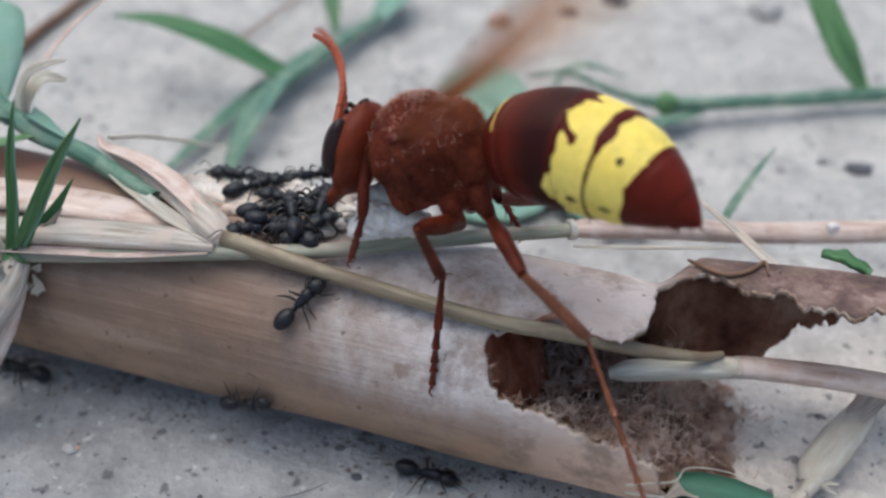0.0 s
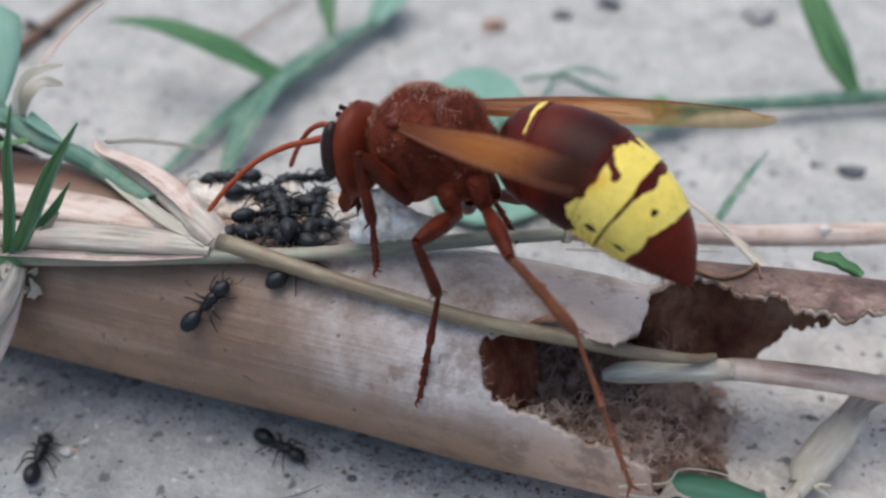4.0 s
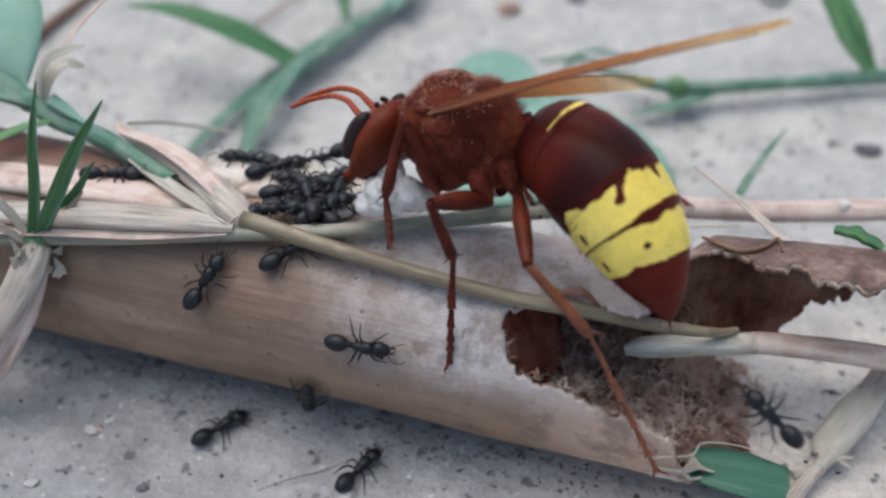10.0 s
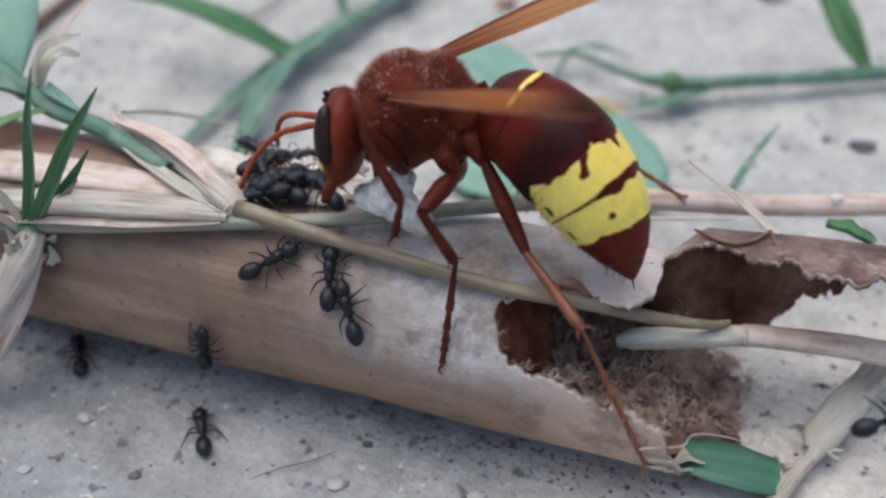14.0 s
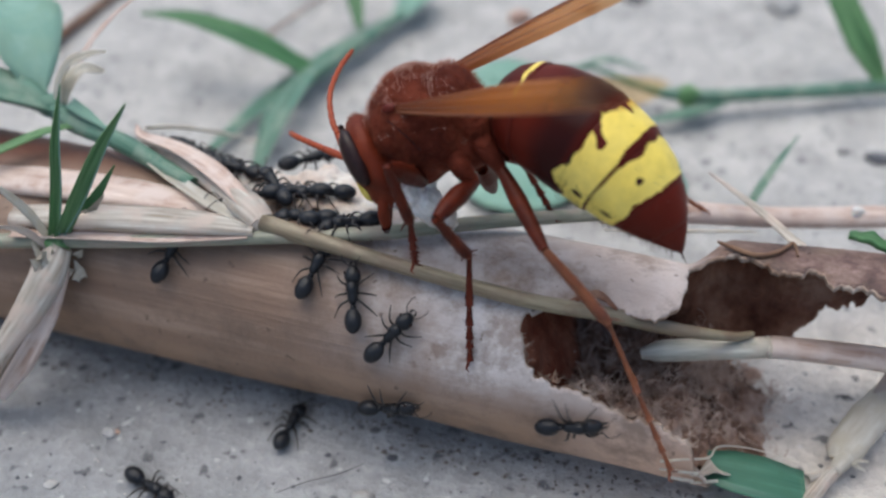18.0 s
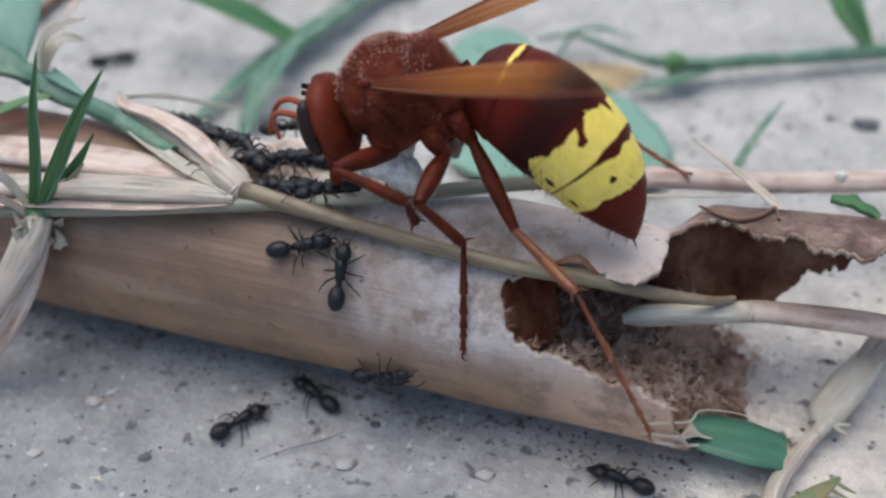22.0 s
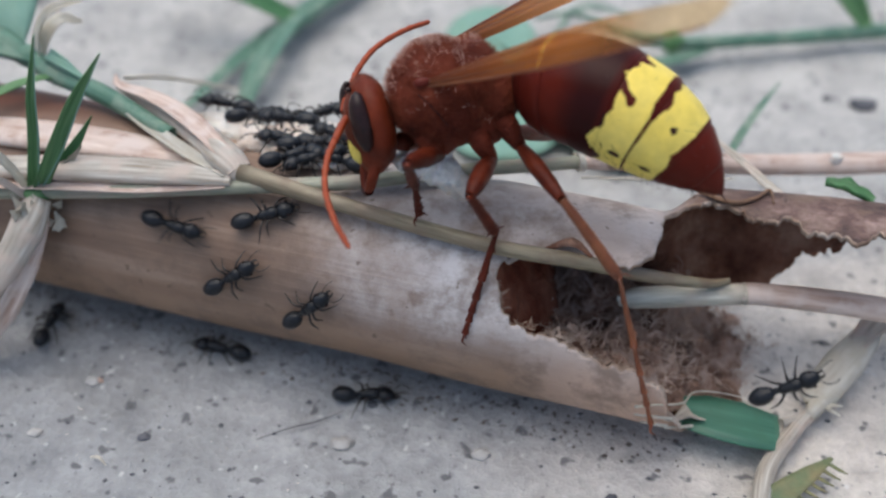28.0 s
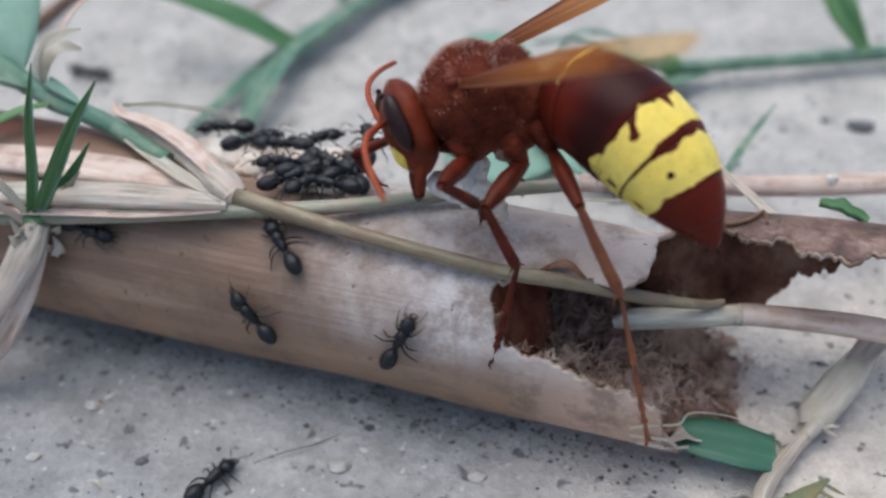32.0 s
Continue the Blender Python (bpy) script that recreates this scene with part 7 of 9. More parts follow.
    walk(thigh, [
        (0, at(1.30, 1.30, -2.90, 0.0, -67.4, -3.1)), (0.5, at(1.30, 1.30, -2.90, 0.0, -46.1, 63.0)), (1, at(1.30, 1.30, -2.90, 0.0, -8.6, 78.6)),
        (1.5, at(1.30, 1.30, -2.90, 0.0, -14.0, 87.2)), (2, at(1.30, 1.30, -2.90, -0.0, -15.4, 91.7)), (2.5, at(1.30, 1.30, -2.90, -0.0, -20.4, 92.4)),
        (3, at(1.30, 1.30, -2.90, 0.0, -28.1, 88.8)), (3.5, at(1.30, 1.30, -2.90, 0.0, -38.0, 76.5)), (4, at(1.30, 1.30, -2.90, 0.0, -47.7, 57.9)),
        (4.5, at(1.30, 1.30, -2.90, 0.0, -53.9, 42.4)), (5, at(1.30, 1.30, -2.90, 0.0, -63.4, 33.9)), (5.5, at(1.30, 1.30, -2.90, 0.0, -56.2, 57.4)),
        (6, at(1.30, 1.30, -2.90, 0.0, -38.8, 70.5)), (6.5, at(1.30, 1.30, -2.90, 0.0, -30.5, 80.7)), (7, at(1.30, 1.30, -2.90, 0.0, -23.6, 91.3)),
        (7.5, at(1.30, 1.30, -2.90, 0.0, -28.8, 80.0)), (8, at(1.30, 1.30, -2.90, 0.0, -29.8, 63.7)), (8.5, at(1.30, 1.30, -2.90, -0.0, -46.3, 56.9)),
        (9, at(1.30, 1.30, -2.90, -0.0, -53.6, 44.0)), (9.5, at(1.30, 1.30, -2.90, -0.0, -63.1, 50.3)), (10, at(1.30, 1.30, -2.90, 0.0, -64.2, 64.5)),
        (10.5, at(1.30, 1.30, -2.90, 0.0, -52.9, 82.7)), (11, at(1.30, 1.30, -2.90, -0.0, -32.4, 78.2)), (11.5, at(1.30, 1.30, -2.90, 0.0, -44.8, 68.9)),
        (12, at(1.30, 1.30, -2.90, 0.0, -49.0, 58.1)), (12.5, at(1.30, 1.30, -2.90, 0.0, -44.0, 64.2)), (13, at(1.30, 1.30, -2.90, -0.0, -44.1, 68.2)),
        (13.5, at(1.30, 1.30, -2.90, 0.0, -43.4, 70.0)), (14, at(1.30, 1.30, -2.90, -0.0, -44.8, 70.3)), (14.5, at(1.30, 1.30, -2.90, -0.0, -41.0, 72.1)),
        (15, at(1.30, 1.30, -2.90, 0.0, -33.4, 74.2)), (15.5, at(1.30, 1.30, -2.90, 0.0, -25.4, 75.1)), (16, at(1.30, 1.30, -2.90, -0.0, -20.4, 75.9)),
        (16.5, at(1.30, 1.30, -2.90, -0.0, -20.3, 84.2)), (17, at(1.30, 1.30, -2.90, 0.0, -8.1, 95.5)), (17.5, at(1.30, 1.30, -2.90, 0.0, -16.8, 97.2)),
        (18, at(1.30, 1.30, -2.90, -0.0, -25.9, 86.4)), (18.5, at(1.30, 1.30, -2.90, 0.0, -28.8, 65.2)), (19, at(1.30, 1.30, -2.90, 0.0, -20.6, 50.4)),
        (19.5, at(1.30, 1.30, -2.90, 0.0, -27.0, 66.9)), (20, at(1.30, 1.30, -2.90, -0.0, -26.8, 83.4)), (20.5, at(1.30, 1.30, -2.90, 0.0, -35.7, 66.2)),
        (21, at(1.30, 1.30, -2.90, 0.0, -29.5, 51.2)), (21.5, at(1.30, 1.30, -2.90, 0.0, -20.3, 53.6)), (22, at(1.30, 1.30, -2.90, -0.0, -14.6, 54.2)),
        (22.5, at(1.30, 1.30, -2.90, 0.0, -15.0, 54.3)), (23, at(1.30, 1.30, -2.90, 0.0, -16.7, 55.5)), (23.5, at(1.30, 1.30, -2.90, 0.0, -23.3, 55.4)),
        (24, at(1.30, 1.30, -2.90, -0.0, -33.4, 51.4)), (24.5, at(1.30, 1.30, -2.90, 0.0, -30.9, 57.6)), (25, at(1.30, 1.30, -2.90, 0.0, -37.3, 56.0)),
        (25.5, at(1.30, 1.30, -2.90, 0.0, -36.6, 56.8)), (26, at(1.30, 1.30, -2.90, 0.0, -39.1, 59.6)), (26.5, at(1.30, 1.30, -2.90, 0.0, -37.2, 66.5)),
        (27, at(1.30, 1.30, -2.90, -0.0, -30.2, 71.8)), (27.5, at(1.30, 1.30, -2.90, 0.0, -20.4, 69.3)), (28, at(1.30, 1.30, -2.90, 0.0, -16.3, 67.7)),
        (28.5, at(1.30, 1.30, -2.90, 0.0, -23.2, 72.1)), (29, at(1.30, 1.30, -2.90, 0.0, -23.0, 75.4)), (29.5, at(1.30, 1.30, -2.90, 0.0, -11.4, 70.0)),
        (30, at(1.30, 1.30, -2.90, 0.0, 0.6, 63.6)), (30.5, at(1.30, 1.30, -2.90, 0.0, -10.2, 74.3)), (31, at(1.30, 1.30, -2.90, 0.0, -20.4, 83.7)),
        (31.5, at(1.30, 1.30, -2.90, 0.0, -10.6, 75.9)), (32, at(1.30, 1.30, -2.90, 0.0, 1.6, 69.4)),
    ])
    walk(shin, [
        (0, at(4.20, 0.00, 0.00, 147.7, 31.7, 165.6)), (0.25, at(4.20, 0.00, 0.00, -131.2, 36.7, -172.7)), (0.5, at(4.20, 0.00, 0.00, -57.6, 20.3, -162.8)),
        (1, at(4.20, 0.00, 0.00, -22.3, 28.4, -171.7)), (1.5, at(4.20, 0.00, 0.00, -24.3, 27.8, -168.3)), (2, at(4.20, 0.00, 0.00, -26.0, 31.7, -164.1)),
        (2.5, at(4.20, 0.00, 0.00, -29.6, 32.1, -164.7)), (3, at(4.20, 0.00, 0.00, -37.2, 32.1, -165.6)), (3.5, at(4.20, 0.00, 0.00, -53.5, 32.1, -168.2)),
        (4, at(4.20, 0.00, 0.00, -83.8, 32.2, -173.1)), (4.5, at(4.20, 0.00, 0.00, -119.9, 32.0, -177.1)), (5, at(4.20, 0.00, 0.00, -131.3, 29.2, -171.5)),
        (5.5, at(4.20, 0.00, 0.00, -76.6, 19.8, -159.9)), (6, at(4.20, 0.00, 0.00, -45.0, 18.2, -160.4)), (6.5, at(4.20, 0.00, 0.00, -35.7, 19.9, -160.4)),
        (7, at(4.20, 0.00, 0.00, -28.4, 20.4, -160.6)), (7.5, at(4.20, 0.00, 0.00, -33.9, 19.4, -161.2)), (8, at(4.20, 0.00, 0.00, -37.8, 21.3, -163.0)),
        (8.5, at(4.20, 0.00, 0.00, -79.2, 31.8, -172.5)), (8.75, at(4.20, 0.00, 0.00, -125.1, 37.5, 179.8)), (9, at(4.20, 0.00, 0.00, -173.1, 36.8, 169.1)),
        (9.5, at(4.20, 0.00, 0.00, -143.4, 38.6, -176.9)), (10, at(4.20, 0.00, 0.00, -105.8, 34.8, -156.6)), (10.5, at(4.20, 0.00, 0.00, -59.0, 18.2, -160.2)),
        (11, at(4.20, 0.00, 0.00, -32.4, 21.8, -174.7)), (11.5, at(4.20, 0.00, 0.00, -78.7, 35.9, 179.2)), (11.75, at(4.20, 0.00, 0.00, -127.8, 44.2, 174.8)),
        (12, at(4.20, 0.00, 0.00, 177.2, 46.6, 162.6)), (12.5, at(4.20, 0.00, 0.00, -175.0, 48.1, 162.3)), (13, at(4.20, 0.00, 0.00, -175.2, 46.1, 161.1)),
        (13.5, at(4.20, 0.00, 0.00, -156.9, 43.9, 162.4)), (14, at(4.20, 0.00, 0.00, -124.3, 39.8, 163.7)), (14.5, at(4.20, 0.00, 0.00, -50.0, 36.2, 167.9)),
        (15, at(4.20, 0.00, 0.00, -35.3, 32.5, 174.5)), (15.5, at(4.20, 0.00, 0.00, -28.3, 28.4, 179.3)), (16, at(4.20, 0.00, 0.00, -24.8, 26.1, -179.5)),
        (16.5, at(4.20, 0.00, 0.00, -21.8, 22.9, 177.4)), (17, at(4.20, 0.00, 0.00, -19.3, 22.3, -169.1)), (17.5, at(4.20, 0.00, 0.00, -24.2, 27.0, -164.6)),
        (18, at(4.20, 0.00, 0.00, -35.9, 33.2, -167.8)), (18.5, at(4.20, 0.00, 0.00, -24.9, 22.8, 176.9)), (19, at(4.20, 0.00, 0.00, -17.8, 16.7, 178.5)),
        (19.5, at(4.20, 0.00, 0.00, -27.2, 21.1, -177.4)), (20, at(4.20, 0.00, 0.00, -34.1, 27.6, -166.8)), (20.5, at(4.20, 0.00, 0.00, -39.6, 38.7, 166.0)),
        (20.75, at(4.20, 0.00, 0.00, 0.1, 32.1, 154.1)), (21, at(4.20, 0.00, 0.00, 39.3, 33.1, 140.2)), (21.5, at(4.20, 0.00, 0.00, 21.5, 33.6, 137.4)),
        (22, at(4.20, 0.00, 0.00, 14.3, 33.8, 134.7)), (22.5, at(4.20, 0.00, 0.00, 5.4, 34.6, 145.1)), (23, at(4.20, 0.00, 0.00, -9.5, 34.1, 160.0)),
        (23.5, at(4.20, 0.00, 0.00, 3.1, 31.5, 153.7)), (24, at(4.20, 0.00, 0.00, 32.8, 27.3, 145.5)), (24.5, at(4.20, 0.00, 0.00, 47.0, 41.3, 147.3)),
        (24.75, at(4.20, 0.00, 0.00, 97.7, 48.5, 146.0)), (25, at(4.20, 0.00, 0.00, 156.0, 53.4, 154.6)), (25.5, at(4.20, 0.00, 0.00, -167.1, 56.2, 165.2)),
        (26, at(4.20, 0.00, 0.00, -119.2, 52.6, -176.6)), (26.5, at(4.20, 0.00, 0.00, -74.0, 43.3, -159.2)), (27, at(4.20, 0.00, 0.00, -44.3, 28.4, -152.1)),
        (27.5, at(4.20, 0.00, 0.00, -30.8, 20.7, -155.5)), (28, at(4.20, 0.00, 0.00, -27.1, 20.7, -159.7)), (28.5, at(4.20, 0.00, 0.00, -29.1, 24.0, -171.9)),
        (29, at(4.20, 0.00, 0.00, -27.8, 30.9, 178.1)), (29.5, at(4.20, 0.00, 0.00, -22.3, 27.6, -177.6)), (30, at(4.20, 0.00, 0.00, -18.3, 26.1, -167.8)),
        (30.5, at(4.20, 0.00, 0.00, -21.3, 19.3, -169.6)), (31, at(4.20, 0.00, 0.00, -23.2, 14.5, -172.0)), (31.5, at(4.20, 0.00, 0.00, -20.6, 24.2, -179.6)),
        (32, at(4.20, 0.00, 0.00, -19.7, 34.9, 176.1)),
    ])
    walk(foot, [
        (0, at(0.90, 0.85, -2.10, 162.2, 46.1, 169.2)), (0.25, at(0.76, -0.13, -1.74, -123.2, 44.9, -160.7)), (0.5, at(0.62, -1.11, -1.39, -65.2, 25.1, -151.8)),
        (1, at(0.72, -0.51, -1.90, -22.6, 26.2, -157.0)), (1.5, at(0.73, -0.72, -1.86, -34.8, 48.5, -166.5)), (2, at(0.93, -0.93, -2.10, -66.1, 69.5, -169.9)),
        (2.5, at(0.93, -0.89, -2.13, -59.5, 61.5, -168.3)), (3, at(0.92, -0.84, -2.13, -60.2, 52.1, -166.3)), (3.5, at(0.88, -0.70, -2.12, -79.4, 46.4, -168.8)),
        (4, at(0.84, -0.41, -2.13, -122.3, 44.0, -177.7)), (4.5, at(0.81, -0.17, -2.12, -167.2, 40.8, 172.1)), (5, at(0.75, -0.52, -1.95, 150.8, 31.4, 160.1)),
        (5.5, at(0.67, -1.29, -1.36, -121.9, 33.0, 179.2)), (6, at(0.62, -1.27, -1.25, -48.1, 24.1, -165.5)), (6.5, at(0.66, -1.26, -1.36, -36.5, 22.9, -163.0)),
        (7, at(0.66, -1.25, -1.39, -28.3, 22.7, -164.4)), (7.5, at(0.63, -1.21, -1.33, -34.0, 23.0, -166.3)), (8, at(0.64, -1.09, -1.46, -39.1, 25.6, -166.9)),
        (8.5, at(0.83, -0.45, -2.11, -53.7, 14.3, -160.2)), (9, at(1.06, 0.60, -2.40, -78.3, 20.9, -155.1)), (9.5, at(1.08, -0.17, -2.50, -108.8, 23.5, -173.0)),
        (10, at(1.19, -1.31, -2.28, -156.7, 35.4, 172.0)), (10.5, at(0.62, -1.29, -1.25, -88.1, 36.2, -170.1)), (11, at(0.50, -0.34, -1.49, -49.2, 34.3, -157.8)),
        (11.5, at(0.96, 0.05, -2.35, -55.2, 19.1, -154.8)), (12, at(1.58, 0.82, -2.91, -68.0, 22.5, -156.8)), (12.5, at(1.65, 0.81, -2.98, -70.2, 32.0, -163.8)),
        (13, at(1.58, 0.90, -2.88, -76.1, 36.0, -167.6)), (13.5, at(1.45, 0.87, -2.77, -69.8, 34.4, -159.1)), (14, at(1.25, 0.86, -2.56, -60.5, 24.7, -144.9)),
        (14.5, at(1.05, 0.68, -2.36, -49.1, 11.0, -133.1)), (15, at(0.84, 0.33, -2.15, -39.6, -0.3, -131.7)), (15.5, at(0.68, 0.05, -1.90, -32.2, -3.3, -136.8)),
        (16, at(0.61, -0.03, -1.76, -28.1, -0.8, -141.2)), (16.5, at(0.52, 0.17, -1.56, -29.4, 22.0, -148.3)), (17, at(0.57, -0.70, -1.51, -39.5, 61.6, 173.5)),
        (17.5, at(0.76, -0.95, -1.81, -41.9, 56.3, -168.1)), (18, at(0.93, -0.71, -2.19, -51.1, 49.5, -150.6)), (18.5, at(0.52, 0.20, -1.55, -49.9, 36.8, -135.5)),
        (19, at(0.37, 0.10, -1.15, -39.4, 29.1, -136.9)), (19.5, at(0.47, -0.17, -1.44, -43.7, 30.2, -143.5)), (20, at(0.75, -0.81, -1.85, -43.2, 37.8, -156.4)),
        (20.5, at(1.17, 0.75, -2.50, -51.1, 25.9, -148.8)), (21, at(1.63, 2.14, -2.19, -50.3, 30.3, -148.4)), (21.5, at(1.75, 2.25, -2.21, -41.7, 35.3, -146.7)),
        (22, at(1.86, 2.36, -2.22, -36.8, 38.7, -145.4)), (22.5, at(1.50, 1.88, -2.27, -37.3, 39.1, -141.4)), (23, at(1.09, 1.13, -2.24, -40.2, 40.4, -145.0)),
        (23.5, at(1.14, 1.51, -2.09, -41.0, 28.8, -144.6)), (24, at(1.27, 2.01, -1.83, -47.0, 19.3, -148.2)), (24.5, at(1.67, 1.63, -2.64, -39.4, 11.6, -149.0)),
        (25, at(2.05, 1.02, -3.21, -39.6, 7.2, -157.9)), (25.5, at(2.05, 0.57, -3.32, -37.9, 4.6, -157.5)), (26, at(1.78, -0.14, -3.18, -38.0, 4.4, -160.6)),
        (26.5, at(1.48, -1.04, -2.74, -34.4, 8.4, -166.7)), (27, at(1.09, -1.65, -1.90, -35.8, 25.4, -171.6)), (27.5, at(0.79, -1.55, -1.41, -43.6, 43.1, -162.6)),
        (28, at(0.69, -1.30, -1.41, -41.0, 45.8, -155.2)), (28.5, at(0.58, -0.51, -1.63, -39.7, 34.4, -157.0)), (29, at(0.77, 0.11, -2.05, -32.9, 26.5, -162.7)),
        (29.5, at(0.66, -0.15, -1.86, -25.0, 25.6, -159.4)), (30, at(0.69, -0.76, -1.76, -17.6, 24.7, -147.8)), (30.5, at(0.49, -0.68, -1.32, -23.6, 22.2, -148.9)),
        (31, at(0.37, -0.54, -1.00, -29.1, 19.3, -145.7)), (31.5, at(0.55, -0.03, -1.64, -24.2, 25.1, -149.5)), (32, at(0.93, 0.22, -2.29, -18.8, 32.7, -161.1)),
    ])
    _, _, thigh, shin, foot, _ = legs[1]
    walk(thigh, [
        (0, at(-1.32, 1.40, -3.78, -0.0, -18.4, 69.4)), (0.5, at(-1.32, 1.40, -3.78, 0.0, -4.6, 77.9)), (1, at(-1.32, 1.40, -3.78, 0.0, 9.9, 83.2)),
        (1.5, at(-1.32, 1.40, -3.78, 0.0, 1.9, 83.7)), (2, at(-1.32, 1.40, -3.78, 0.0, -0.7, 82.6)), (2.5, at(-1.32, 1.40, -3.78, 0.0, 2.5, 80.7)),
        (3, at(-1.32, 1.40, -3.78, 0.0, 3.4, 78.1)), (3.5, at(-1.32, 1.40, -3.78, -0.0, 4.4, 74.7)), (4, at(-1.32, 1.40, -3.78, -0.0, 5.4, 71.2)),
        (4.5, at(-1.32, 1.40, -3.78, -0.0, 5.7, 67.9)), (5, at(-1.32, 1.40, -3.78, 0.0, -3.7, 66.6)), (5.5, at(-1.32, 1.40, -3.78, 0.0, -0.7, 59.6)),
        (6, at(-1.32, 1.40, -3.78, 0.0, -13.8, 57.0)), (6.5, at(-1.32, 1.40, -3.78, -0.0, -6.6, 56.6)), (7, at(-1.32, 1.40, -3.78, -0.0, -6.2, 59.3)),
        (7.5, at(-1.32, 1.40, -3.78, -0.0, -11.6, 57.4)), (8, at(-1.32, 1.40, -3.78, -0.0, -7.0, 56.4)), (8.5, at(-1.32, 1.40, -3.78, 0.0, -4.2, 56.0)),
        (9, at(-1.32, 1.40, -3.78, 0.0, 0.0, 55.2)), (9.5, at(-1.32, 1.40, -3.78, 0.0, 3.2, 52.6)), (10, at(-1.32, 1.40, -3.78, 0.0, -10.7, 54.7)),
        (10.5, at(-1.32, 1.40, -3.78, 0.0, 2.7, 63.8)), (11, at(-1.32, 1.40, -3.78, 0.0, 6.2, 73.3)), (11.5, at(-1.32, 1.40, -3.78, -0.0, 4.9, 65.1)),
        (12, at(-1.32, 1.40, -3.78, 0.0, 7.6, 56.8)), (12.5, at(-1.32, 1.40, -3.78, 0.0, 12.2, 57.2)), (13, at(-1.32, 1.40, -3.78, 0.0, 11.9, 58.6)),
        (13.5, at(-1.32, 1.40, -3.78, -0.0, 14.4, 59.7)), (14, at(-1.32, 1.40, -3.78, 0.0, 9.9, 60.9)), (14.5, at(-1.32, 1.40, -3.78, 0.0, 4.5, 62.5)),
        (15, at(-1.32, 1.40, -3.78, 0.0, -0.2, 64.3)), (15.5, at(-1.32, 1.40, -3.78, 0.0, -3.2, 66.2)), (16, at(-1.32, 1.40, -3.78, 0.0, 2.4, 67.6)),
        (16.5, at(-1.32, 1.40, -3.78, 0.0, 5.8, 69.5)), (17, at(-1.32, 1.40, -3.78, 0.0, 14.8, 69.6)), (17.5, at(-1.32, 1.40, -3.78, 0.0, 19.4, 64.5)),
        (18, at(-1.32, 1.40, -3.78, 0.0, 9.5, 64.0)), (18.5, at(-1.32, 1.40, -3.78, 0.0, 5.6, 65.4)), (19, at(-1.32, 1.40, -3.78, -0.0, 7.0, 66.3)),
        (19.5, at(-1.32, 1.40, -3.78, 0.0, 4.0, 66.0)), (20, at(-1.32, 1.40, -3.78, 0.0, 14.2, 64.3)), (20.5, at(-1.32, 1.40, -3.78, 0.0, 4.9, 60.5)),
        (21, at(-1.32, 1.40, -3.78, 0.0, 9.7, 58.4)), (21.5, at(-1.32, 1.40, -3.78, 0.0, 3.6, 59.7)), (22, at(-1.32, 1.40, -3.78, -0.0, 16.2, 65.4)),
        (22.5, at(-1.32, 1.40, -3.78, 0.0, 2.3, 72.9)), (23, at(-1.32, 1.40, -3.78, 0.0, -0.7, 80.6)), (23.5, at(-1.32, 1.40, -3.78, 0.0, -2.0, 75.8)),
        (24, at(-1.32, 1.40, -3.78, 0.0, 0.1, 70.6)), (24.5, at(-1.32, 1.40, -3.78, 0.0, 6.1, 67.2)), (25, at(-1.32, 1.40, -3.78, 0.0, 4.5, 63.6)),
        (25.5, at(-1.32, 1.40, -3.78, 0.0, 6.8, 62.8)), (26, at(-1.32, 1.40, -3.78, 0.0, 4.2, 62.9)), (26.5, at(-1.32, 1.40, -3.78, 0.0, 1.9, 63.2)),
        (27, at(-1.32, 1.40, -3.78, 0.0, 0.6, 63.6)), (27.5, at(-1.32, 1.40, -3.78, 0.0, 0.2, 64.1)), (28, at(-1.32, 1.40, -3.78, 0.0, 8.3, 65.2)),
        (28.5, at(-1.32, 1.40, -3.78, 0.0, 4.7, 66.6)), (29, at(-1.32, 1.40, -3.78, 0.0, 14.8, 66.8)), (29.5, at(-1.32, 1.40, -3.78, -0.0, 7.3, 60.4)),
        (30, at(-1.32, 1.40, -3.78, 0.0, 4.1, 49.6)), (30.5, at(-1.32, 1.40, -3.78, 0.0, 9.0, 48.2)), (31, at(-1.32, 1.40, -3.78, 0.0, 21.1, 47.6)),
        (31.5, at(-1.32, 1.40, -3.78, 0.0, 9.9, 49.4)), (32, at(-1.32, 1.40, -3.78, 0.0, 17.9, 49.5)),
    ])
